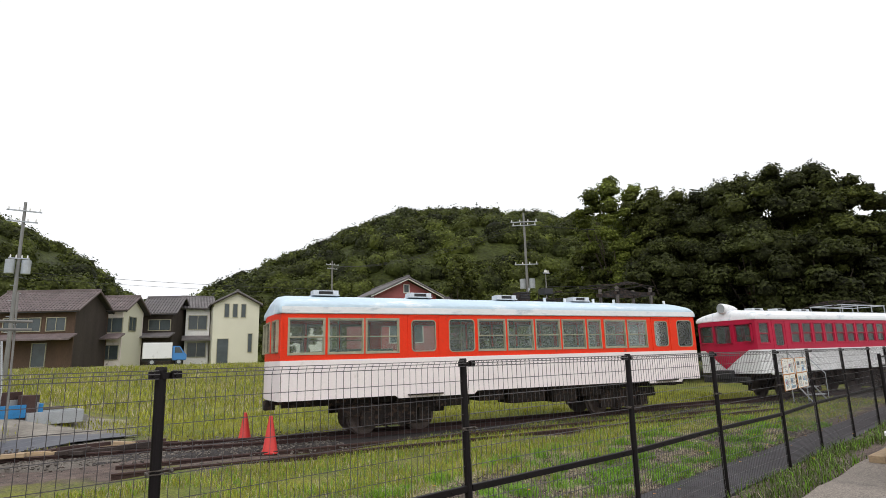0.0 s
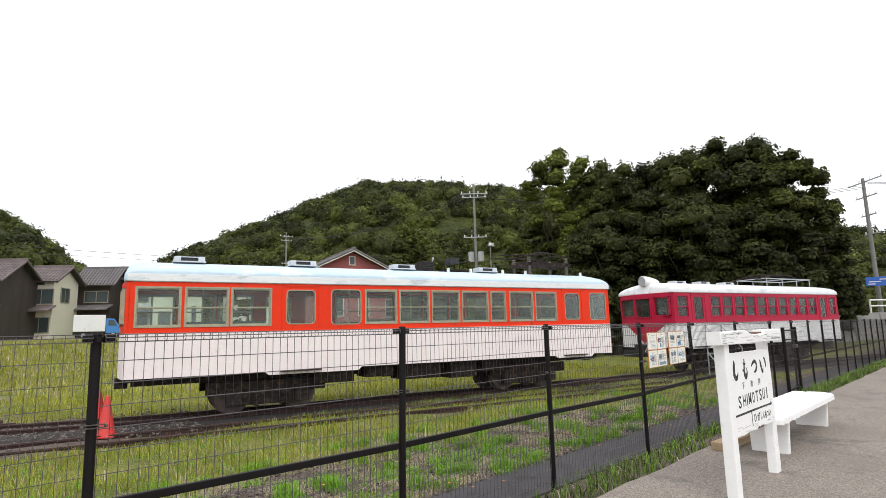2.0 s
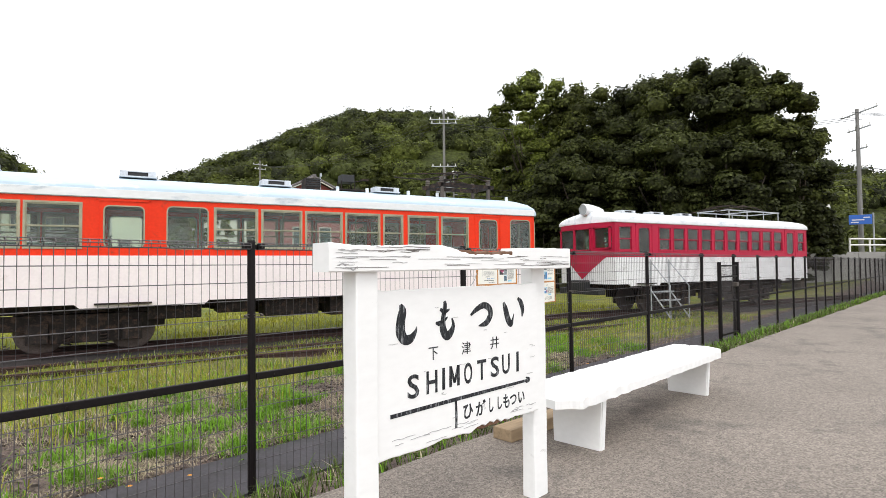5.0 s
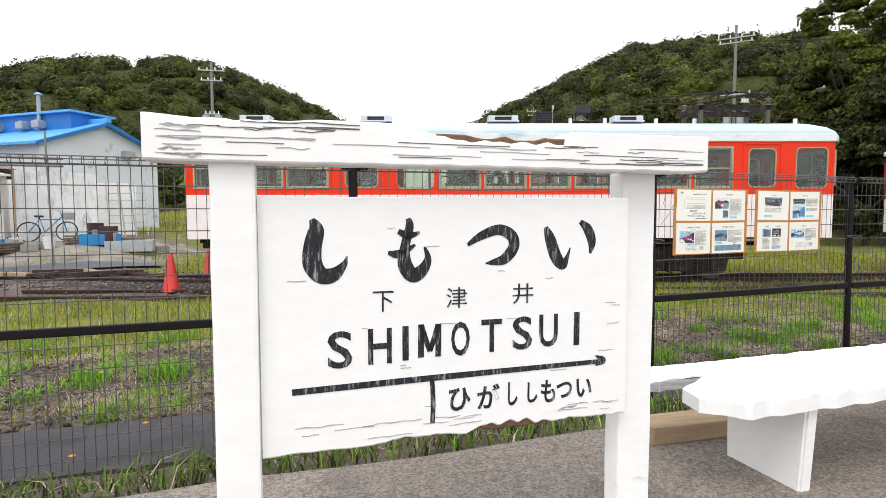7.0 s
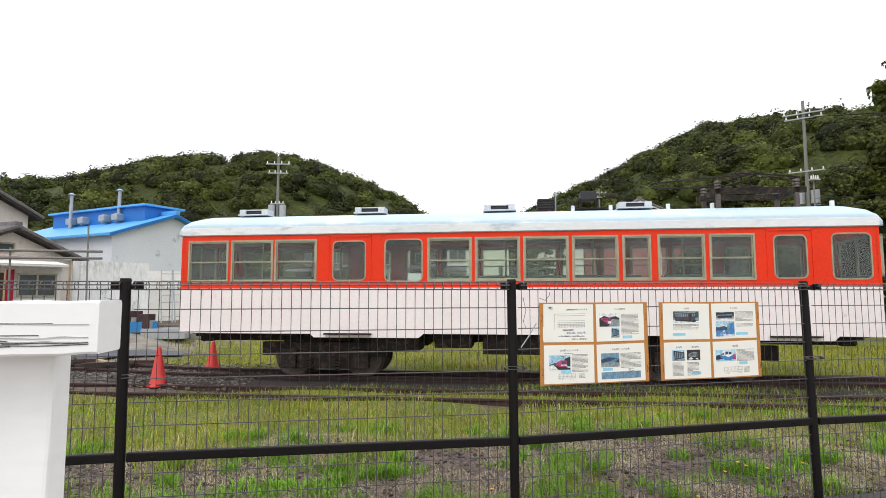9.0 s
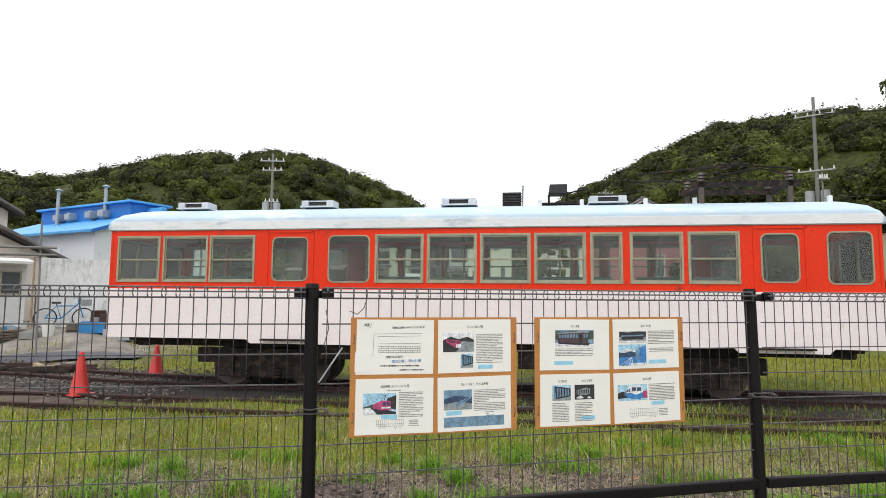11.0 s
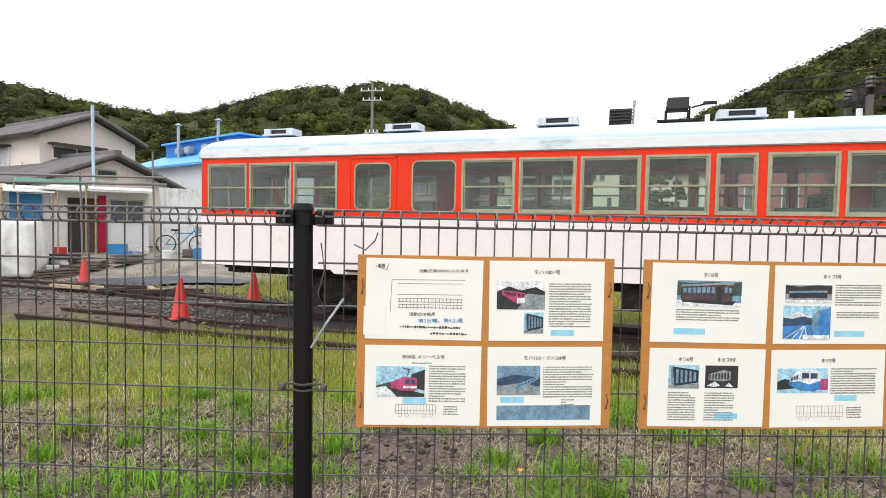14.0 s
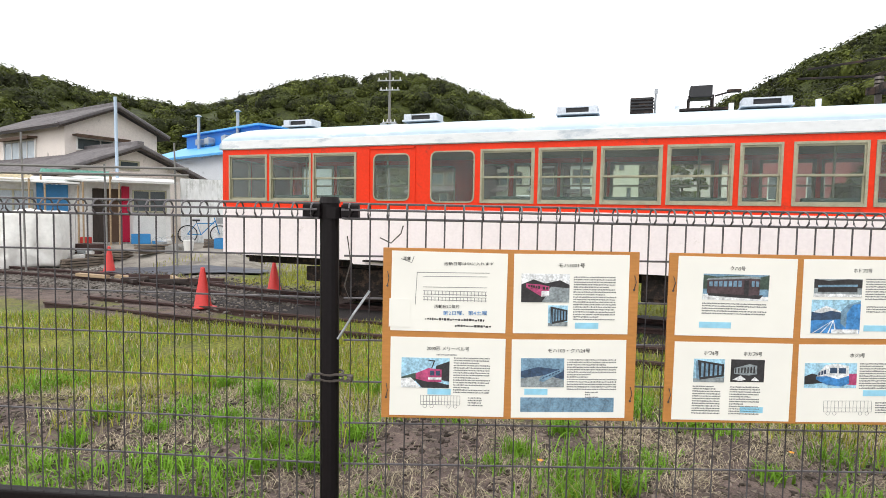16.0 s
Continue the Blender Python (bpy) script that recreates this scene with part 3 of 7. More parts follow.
    box(bm, -L / 2 + 0.15, L / 2 - 0.15, -0.55, -0.45, z_skirt - 0.16, z_skirt + 0.1)
    box(bm, -L / 2 + 0.15, L / 2 - 0.15, 0.45, 0.55, z_skirt - 0.16, z_skirt + 0.1)
    box(bm, -L / 2 + 0.2, L / 2 - 0.2, -0.9, 0.9, z_skirt - 0.02, z_skirt + 0.1)
    part("underframe", bm, M["iron"], car)
    for k, w, d in ((-1.9, 0.42, 0.30), (-0.9, 0.32, 0.24), (0.1, 0.5, 0.34), (1.2, 0.36, 0.38), (2.0, 0.3, 0.28)):
        bm = bmesh.new()
        box(bm, k - w, k + w, -0.85, -0.25, z_skirt - d, z_skirt, 0.02)
        box(bm, k - w * 0.8, k + w * 0.8, -0.87, -0.85, z_skirt - d + 0.05, z_skirt - 0.08, 0.005)
        part("equipment_box", bm, M["iron"], car, "grimy black underfloor box")
        bm = bmesh.new()
        box(bm, k - w, k + w, 0.25, 0.85, z_skirt - d, z_skirt, 0.02)
        part("equipment_box", bm, M["iron"], car, "grimy black underfloor box")
    for s in (-1, 1):
        bogie(car, s * (L / 2 - 2.55), RAIL_Z, 0)
        bm = bmesh.new()
        box(bm, s * L / 2 - 0.12, s * L / 2 + 0.10, -0.08, 0.08, z_skirt - 0.22, z_skirt - 0.02, 0.02)
        xa, xb = sorted((s * (L / 2 - 0.5), s * (L / 2 + 0.02)))
        box(bm, xa, xb, -0.45, 0.45, z_skirt - 0.10, z_skirt - 0.01, 0.02)
        part("coupler", bm, M["iron"], car)
    return car, L, cx, H


def flat_end(car, s, L, H, z_skirt, z_band, z_eave, panes, paint, lower, bow=0.14):
    """The front of a car, gently bowed out, with square windows (ya, yb, za, zb)."""
    def bx(y):
        return s * (L / 2 + bow * (1 - (y / H) ** 2) - 0.02)
    bm, bl = bmesh.new(), bmesh.new()
    ys = sorted({-H, H, *[p[0] for p in panes], *[p[1] for p in panes]})
    ys = sorted(set(ys + [round((ys[i] + ys[i + 1]) / 2, 4) for i in range(len(ys) - 1)]))

    def slab(b, ya, yb, za, zb, t=0.05):
        v = [b.verts.new((bx(y) - s * k, y, z)) for k in (0, t) for y, z in ((ya, za), (yb, za), (yb, zb), (ya, zb))]
        for f in ((0, 1, 2, 3), (7, 6, 5, 4), (0, 4, 5, 1), (1, 5, 6, 2), (2, 6, 7, 3), (3, 7, 4, 0)):
            b.faces.new([v[i] for i in f])
    for ya, yb in zip(ys, ys[1:]):
        slab(bl, ya, yb, z_skirt, z_band)
        p = [q for q in panes if q[0] - 1e-4 <= ya and yb <= q[1] + 1e-4]
        if p:
            slab(bm, ya, yb, z_band, p[0][2])
            slab(bm, ya, yb, p[0][3], z_eave)
        else:
            slab(bm, ya, yb, z_band, z_eave)
    part("end_wall", bm, paint, car)
    part("lower_end_panel", bl, lower, car)
    for ya, yb, za, zb in panes:
        w = new("end_window")
        w.parent = car
        bm = bmesh.new()
        for q in ((ya, yb, za, za + 0.03), (ya, yb, zb - 0.03, zb), (ya, ya + 0.03, za, zb), (yb - 0.03, yb, za, zb)):
            x = bx((ya + yb) / 2)
            x2 = sorted((x + s * 0.015, x - s * 0.05))
            box(bm, x2[0], x2[1], q[0], q[1], q[2], q[3])
        part("frame", bm, paint if paint is M["crimson"] else M["alu"], w)
        bm = bmesh.new()
        x = bx((ya + yb) / 2) - s * 0.02
        box(bm, x - 0.002, x + 0.002, ya + 0.02, yb - 0.02, za + 0.02, zb - 0.02)
        part("pane", bm, M["glass"], w).visible_shadow = False
    return bx


# the orange-red car
ZT, ZB = 2.39, 1.65
W1 = [(-5.63, -4.88, ZB, ZT, "sash"), (-4.83, -4.06, ZB, ZT, "sash"), (-4.03, -3.27, ZB, ZT, "sash"), (-2.99, -2.40, 1.67, 2.36, "round"), (-2.08, -1.42, ZB, 2.38, "round"),
      (-1.34, -0.59, ZB, ZT, "sash"), (-0.54, 0.21, ZB, ZT, "sash"), (0.26, 1.00, ZB, ZT, "sash"), (1.05, 1.79, ZB, ZT, "sash"), (1.85, 2.30, ZB, ZT, "sash"),
      (2.40, 3.13, ZB, ZT, "sash"), (3.19, 3.88, ZB, ZT, "sash"), (4.15, 4.65, 1.67, 2.36, "round"), (5.00, 5.58, ZB, 2.38, "round")]
car1, L1, C1, H1 = rail_car("rail_car", "orange-red and off-white electric rail car with a pale roof", -5.78, 5.72, 7.17, 2.08, 0.77, 1.545, 2.485, 2.94, W1, [(-3.05, -2.34), (4.08, 4.72)], M["red"], M["pinkwhite"], M["roofblue"], 0.13)
flat_end(car1, -1, L1, H1, 0.77, 1.545, 2.485, [(-0.92, -0.32, 1.70, 2.36), (-0.27, 0.27, 1.70, 2.36), (0.32, 0.92, 1.70, 2.36)], M["red"], M["pinkwhite"], 0.10)
car1.rotation_euler.z = radians(-0.35)
flat_end(car1, 1, L1, H1, 0.77, 1.545, 2.57, [(-0.92, -0.32, 1.70, 2.36), (-0.27, 0.27, 1.70, 2.36), (0.32, 0.92, 1.70, 2.36)], M["red"], M["pinkwhite"], 0.16)
for vx in (-4.73, -2.50, -0.13, 2.21):
    ventilator(car1, vx - C1, -0.30, 2.92, 1.15)

# the crimson car
W2 = [(8.50, 9.02, 1.67, 2.36, "sash"), (9.25, 9.70, 1.60, 2.32, "round")]
for k in range(10):
    W2.append((10.04 + k * 0.605, 10.04 + k * 0.605 + 0.525, 1.67, 2.36, "sash"))
W2 += [(16.22, 16.65, 1.60, 2.32, "round"), (16.85, 17.3, 1.67, 2.36, "sash")]
car2, L2, C2, H2 = rail_car("rail_car", "crimson and white electric rail car with a headlamp on its roof", 8.36, 17.45, 7.17, 2.08, 0.80, 1.51, 2.44, 2.80, W2, [(9.18, 9.78), (16.15, 16.72)], M["crimson"], M["carwhite"], M["roofwhite"], 0.08)
flat_end(car2, -1, L2, H2, 0.80, 1.51, 2.44, [(-0.95, -0.38, 1.74, 2.32), (-0.31, 0.31, 1.70, 2.32), (0.38, 0.95, 1.74, 2.32)], M["crimson"], M["carwhite"], 0.16)
flat_end(car2, 1, L2, H2, 0.80, 1.51, 2.44, [(-0.95, -0.38, 1.74, 2.32), (-0.31, 0.31, 1.70, 2.32), (0.38, 0.95, 1.74, 2.32)], M["crimson"], M["carwhite"], 0.16)
for vx in (9.9, 11.1, 12.4):
    ventilator(car2, vx - C2, 0, 2.795)


def small_box(parent, name, x0, x1, y0, y1, z0, z1, m_, bevel=0.006, label=""):
    bm = bmesh.new()
    box(bm, x0, x1, y0, y1, z0, z1, bevel)
    return part(name, bm, m_, parent, label)


# roof gear of the orange-red car
RT = 2.985
small_box(car1, "resistor_box", 0.59, 0.90, 0.0, 0.35, RT - 0.09, RT + 0.21, M["iron"], 0.01, "black ribbed roof box")
for k in range(4):
    small_box(car1, "box_rib", 0.60, 0.91, -0.012, 0.0, RT + 0.04 + k * 0.045, RT + 0.06 + k * 0.045, M["black"], 0.003)
bm = bmesh.new()
rod(bm, (0.92, 0.1, RT - 0.08), (0.93, 0.1, RT + 0.33), 0.016, 0.012)
rod(bm, (0.93, 0.06, RT + 0.26), (0.93, 0.06, RT + 0.33), 0.022)
part("antenna", bm, M["grey_metal"], car1)
st = new("arrester")
st.parent = car1
st.location = (-0.11, 0, 0)
bm = bmesh.new()
for x in (1.47, 1.77):
    for y in (0.0, 0.25):
        rod(bm, (x, y, RT - 0.1), (x, y, RT + 0.2), 0.012)
box(bm, 1.30, 2.0, -0.05, 0.3, RT - 0.01, RT + 0.02)
part("stand", bm, M["iron"], st)
small_box(st, "box", 1.48, 1.76, -0.02, 0.27, RT + 0.17, RT + 0.33, M["black"], 0.01)
bm = bmesh.new()
rod(bm, (1.8, 0.1, RT + 0.2), (2.05, 0.1, RT + 0.26), 0.012)
box(bm, 1.95, 2.12, 0.05, 0.15, RT + 0.24, RT + 0.27)
part("switch_arm", bm, M["iron"], st)
for x in (1.20, 1.86, 2.84, 3.58, 5.52):
    small_box(car1, "roof_bracket", x - 0.03, x + 0.03, -0.25, -0.2, RT - 0.12, RT + 0.03, M["roofwhite"], 0.006)
pan = new("pantograph")
pan.parent = car1
pan.location = (-0.6, 0, 0)
bm = bmesh.new()
box(bm, 4.12, 6.02 - 0.35, -0.35, -0.28, RT + 0.17, RT + 0.26)
box(bm, 4.12, 6.02 - 0.35, 0.35, 0.42, RT + 0.17, RT + 0.26)
box(bm, 4.2, 4.27, -0.35, 0.42, RT + 0.17, RT + 0.26)
box(bm, 5.5, 5.57, -0.35, 0.42, RT + 0.17, RT + 0.26)
part("base_frame", bm, M["iron"], pan, "weathered dark base frame")
LINES = []
for y in (-0.5, 0.5):
    LINES.append([(4.3, y * 0.6, RT + 0.30), (5.0, y, RT + 0.42), (5.6, y * 0.6, RT + 0.34)])
    LINES.append([(4.1, y, RT + 0.42), (4.9, y * 0.9, RT + 0.48), (5.5, y, RT + 0.40)])
    LINES.append([(3.3, y * 0.5, RT + 0.40), (4.2, y, RT + 0.44), (4.9, y * 0.3, RT + 0.58)])
for x in (4.7, 4.85, 5.0):
    LINES.append([(x - 0.3, -0.7, RT + 0.44), (x, -0.2, RT + 0.56), (x, 0.2, RT + 0.56), (x + 0.2, 0.7, RT + 0.44)])
for q in LINES:
    bm = bmesh.new()
    sweep(bm, q, 0.015)
    part("folded_arm", bm, M["iron"], pan)
for x in (4.25, 5.52):
    for y in (-0.32, 0.38):
        bm = bmesh.new()
        for k in range(3):
            rod(bm, (x, y, RT + 0.26 + k * 0.05), (x, y, RT + 0.30 + k * 0.05), 0.06, 0.045, n=12)
        part("insulator", bm, M["clip"], pan)
        small_box(pan, "foot", x - 0.035, x + 0.035, y - 0.035, y + 0.035, RT - 0.12, RT + 0.17, M["clip"], 0.01)

# headlamp, nose flash, roof gear and steps of the crimson car
lamp = new("headlamp")
lamp.parent = car2
bm = bmesh.new()
prof = [(-0.16, 0.15), (-0.14, 0.165), (0.0, 0.165), (0.2, 0.14), (0.45, 0.09), (0.62, 0.03)]
rings = []
for x, r in prof:
    rings.append([bm.verts.new((x, r * math.cos(k * math.pi / 10), r * math.sin(k * math.pi / 10))) for k in range(20)])
for r0, r1 in zip(rings, rings[1:]):
    for k in range(20):
        bm.faces.new((r0[k], r0[(k + 1) % 20], r1[(k + 1) % 20], r1[k]))
bm.faces.new(rings[-1])
part("housing", bm, M["carwhite"], lamp, smooth=True)
bm = bmesh.new()
rod(bm, (-0.15, 0, 0), (-0.12, 0, 0), 0.148, n=20)
part("lens", bm, M["grey_metal"], lamp, "dull grey headlamp lens")
bm = bmesh.new()
box(bm, 0.0, 0.5, -0.08, 0.08, -0.22, -0.06, 0.02)
part("mount", bm, M["carwhite"], lamp)
lamp.location = (-L2 / 2 + 0.06, 0, 2.84)
bm = bmesh.new()
xf = -L2 / 2 - 0.165
v = [bm.verts.new(p) for p in ((xf + 0.10, -0.78, 1.512), (xf + 0.10, 0.78, 1.512), (xf - 0.004, 0.0, 0.93), (xf - 0.012, 0.0, 1.512))]
bm.faces.new((v[0], v[3], v[2]))
bm.faces.new((v[3], v[1], v[2]))
w = [bm.verts.new(q.co + Vector((0.02, 0, 0))) for q in v]
bm.faces.new((w[2], w[3], w[0]))
bm.faces.new((w[2], w[1], w[3]))
for i, j in ((0, 2), (2, 1), (1, 3), (3, 0)):
    bm.faces.new((v[i], v[j], w[j], w[i]))
part("nose_flash", bm, M["crimson"], car2, "crimson V-shaped nose flash")
small_box(car2, "bumper", -L2 / 2 - 0.32, -L2 / 2 - 0.06, -0.75, 0.75, 0.52, 0.70, M["black"], 0.02)
small_box(car2, "coupler_cover", -L2 / 2 - 0.36, -L2 / 2 - 0.1, -0.25, 0.25, 0.62, 0.90, M["black"], 0.03)
rk = new("pantograph")
rk.parent = car2
bm = bmesh.new()
for y in (-0.55, 0.55):
    sweep(bm, [(1.0, y, 3.02), (3.8, y, 3.02)], 0.02)
    for x in (1.05, 2.0, 2.9, 3.75):
        sweep(bm, [(x, y, 2.72), (x, y, 3.02)], 0.016)
for x in (1.0, 2.4, 3.8):
    sweep(bm, [(x, -0.55, 3.02), (x, 0.55, 3.02)], 0.016)
part("roof_rack", bm, M["grey_metal"], rk, "pale grey pipe frame")
LINES = []
for y in (-0.5, 0.5):
    LINES.append([(0.4, y, 2.95), (1.5, y * 0.9, 3.14), (2.6, y, 3.05)])
    LINES.append([(1.0, y, 3.05), (1.9, y, 3.2), (3.0, y, 3.08)])
for x in (1.4, 1.6, 2.2):
    LINES.append([(x, -0.8, 3.1), (x, -0.3, 3.2), (x, 0.3, 3.2), (x, 0.8, 3.1)])
for q in LINES:
    bm = bmesh.new()
    sweep(bm, q, 0.014)
    part("folded_arm", bm, M["iron"], rk)
steps = thing("boarding_steps", "grey steel pipe boarding steps beside the crimson car", "steps", pose(10.0, 5.45, -0.1), "")
for k in range(3):
    bm = bmesh.new()
    box(bm, -0.35, 0.35, 0.05 + k * 0.2, 0.25 + k * 0.2, 0.22 + k * 0.22, 0.25 + k * 0.22)
    part("tread", bm, M["grey_metal"], steps)
for x in (-0.37, 0.37):
    bm = bmesh.new()
    sweep(bm, [(x, 0.0, 0.0), (x, 0.62, 0.72)], 0.02)
    sweep(bm, [(x, 0.62, 0.0), (x, 0.62, 1.55)], 0.02)
    sweep(bm, [(x, 0.0, 0.0), (x, 0.0, 0.85), (x, 0.62, 1.5)], 0.015)
    part("stringer", bm, M["grey_metal"], steps)


# ---- fence ----
POSTS = [(-9.65, -2.62), (-7.72, -2.10), (-5.79, -1.58), (-3.84, -1.12), (-1.925, -0.518), (0.0, 0.0), (1.88, 0.68)]
for d in (2.1, 4.25, 6.0, 7.7, 9.2, 10.8, 12.2, 13.6, *np.arange(14.9, 33, 1.45)):
    POSTS.append((1.88 + 0.9577 * float(d), 0.68 + 0.2876 * float(d)))
FENCE_TOP, FENCE_FOOT = 1.485, -0.08
fence = thing("fence", "dark brown welded wire mesh fence between the platform and the rails", "fence", pose(0, 0, 0))


def post_mesh():
    bm = bmesh.new()
    rod(bm, (0, 0, FENCE_FOOT - 0.2), (0, 0, 1.49), 0.0255, n=14)
    rod(bm, (0, 0, 1.485), (0, 0, 1.502), 0.029, 0.024, n=14)
    me = finish(bm, "post")
    me.materials.append(M["fence"])
    return me


def clamp_mesh():
    bm = bmesh.new()
    for s in (-1, 1):
        box(bm, s * 0.028, s * 0.075, -0.03, -0.005, 1.445, 1.482, 0.004) if s > 0 else box(bm, -0.075, -0.028, -0.03, -0.005, 1.445, 1.482, 0.004)
        rod(bm, (s * 0.05, -0.045, 1.463), (s * 0.05, 0.01, 1.463), 0.011, n=8)
    rod(bm, (0, 0, 1.445), (0, 0, 1.475), 0.031, n=14)
    me = finish(bm, "clamp")
    me.materials.append(M["fence"])
    return me


def band_mesh():
    bm = bmesh.new()
    for z in (1.010, 1.026):
        sweep(bm, [(0.031 * math.cos(a), 0.031 * math.sin(a), z) for a in np.linspace(0, 2 * math.pi, 17)], 0.003, 5)
        sweep(bm, [(-0.055, -0.02, z), (0.055, -0.02, z)], 0.003, 5)
    for s in (-1, 1):
        box(bm, s * 0.055 - 0.008, s * 0.055 + 0.008, -0.030, -0.012, 1.009, 1.027, 0.004)
        rod(bm, (s * 0.055, -0.045, 1.018), (s * 0.055, -0.01, 1.018), 0.006, n=6)
    me = finish(bm, "clip")
    me.materials.append(M["clip"])
    return me


PITCH = 0.05


def panel_mesh(length, detail):
    """A panel of welded wires, its top edge bent into a row of loops."""
    bm = bmesh.new()
    n = int(length / PITCH)
    r = 0.0025 if detail else 0.0020
    sides = 5 if detail else 3
    x0 = (length - (n - 1) * PITCH) / 2
    for i in range(n):
        x = x0 + i * PITCH
        pts = [(x, 0, FENCE_FOOT), (x, 0, 0.62), (x, 0, 1.445)]
        if detail:
            for a in np.linspace(-60, 240, 9):
                pts.append((x, -0.024 + 0.024 * math.cos(radians(a)), 1.464 + 0.021 * math.sin(radians(a))))
        else:
            pts.append((x, -0.02, 1.482))
        sweep(bm, pts, r, sides)
    for z, y in ((1.445, 0.003), (1.485, -0.022), (1.468, -0.046), (1.446, -0.034)):
        sweep(bm, [(0.03, y, z), (length - 0.03, y, z)], r * 1.25, sides)
    z = 1.345
    while z > FENCE_FOOT:
        if abs(z - 0.62) > 0.04:
            sweep(bm, [(0.03, 0.004, z), (length - 0.03, 0.004, z)], r * 1.15, sides)
        z -= 0.115
    me = finish(bm, "wire_mesh")
    me.materials.append(M["wire"])
    return me


def rail_mesh(length):
    bm = bmesh.new()
    box(bm, 0.025, length - 0.025, -0.012, 0.022, 0.60, 0.645, 0.006)
    for x in np.arange(0.15, length, 0.42):
        rod(bm, (x, -0.02, 0.622), (x, -0.01, 0.622), 0.006, n=6)
    me = finish(bm, "middle_rail")
    me.materials.append(M["fence"])
    return me


pm, cm, bn = post_mesh(), clamp_mesh(), band_mesh()
random.seed(4)
for i, (x, y) in enumerate(POSTS):
    share("post", pm, fence, pose(x, y, 0, random.uniform(-0.8, 0.8), random.uniform(-0.8, 0.8), 16))
    share("clamp", cm, fence, pose(x, y, 0, 0, 0, 16))
    share("clip", bn, fence, pose(x, y, 0, 0, 0, 16))
    if i + 1 < len(POSTS):
        x2, y2 = POSTS[i + 1]
        d, a = math.hypot(x2 - x, y2 - y), math.degrees(math.atan2(y2 - y, x2 - x))
        share("wire_mesh", panel_mesh(d, 2 <= i <= 7), fence, pose(x, y, 0, 0, 0, a))
        share("middle_rail", rail_mesh(d), fence, pose(x, y, 0, 0, 0, a))


# a narrow wicket gate in the fence
gate = thing("gate", "narrow dark steel wicket gate in the mesh fence", "gate", pose(1.88 + 0.9577 * 5.0, 0.68 + 0.2876 * 5.0 - 0.07, 0, 0, 0, 16.7))
for x in (0.0, 1.02):
    bm = bmesh.new()
    rod(bm, (x, 0, -0.2), (x, 0, 1.34), 0.036, n=12)
    rod(bm, (x, 0, 1.335), (x, 0, 1.35), 0.04, 0.03, n=12)
    part("gate_post", bm, M["fence"], gate)
for z in (1.28, 1.08, 0.62, 0.02):
    bm = bmesh.new()
    box(bm, 0.03, 0.99, -0.015, 0.015, z - 0.015, z + 0.015)
    part("gate_rail", bm, M["fence"], gate)
bm = bmesh.new()
for x in np.arange(0.08, 0.98, 0.05):
    sweep(bm, [(float(x), 0, 0.02), (float(x), 0, 1.28)], 0.0018, 4)
part("wire_mesh", bm, M["wire"], gate)
bm = bmesh.new()
box(bm, 0.85, 1.0, -0.04, 0.04, 0.88, 0.96, 0.01)
part("latch", bm, M["clip"], gate, "grey metal latch")

# loose twisted wire ends left on the fence
for k, (x, y, pts) in enumerate(((0.055, -0.02, [(0, 0, 1.40), (0.012, -0.01, 1.33), (-0.004, -0.012, 1.27), (0.01, -0.012, 1.235)]), (0.085, -0.015, [(-0.05, -0.01, 1.13), (-0.005, -0.03, 1.20), (0.035, -0.02, 1.26)]), (0.17, 0.01, [(-0.03, -0.012, 1.398), (0.0, -0.02, 1.385), (0.025, -0.015, 1.41), (0.03, -0.01, 1.43)]))):
    bm = bmesh.new()
    sweep(bm, pts, 0.0018 if k != 1 else 0.0035, 5)
    ob = part("wire_tie", bm, M["grey_metal"] if k == 1 else M["clip"])
    ob.matrix_world = pose(x, y, 0, 0, 0, 16)
    tagged(ob, "twisted end of binding wire hanging on the fence", "wire", "loose wire ends")


# ---- station name sign ----
SIGN = pose(-1.424, -2.352, 0, 0, 0, 15.0) @ Matrix.Diagonal((0.985, 1, 1, 1))
sign = thing("station_sign", "peeling white wooden station name sign with black brush lettering", "sign", SIGN)


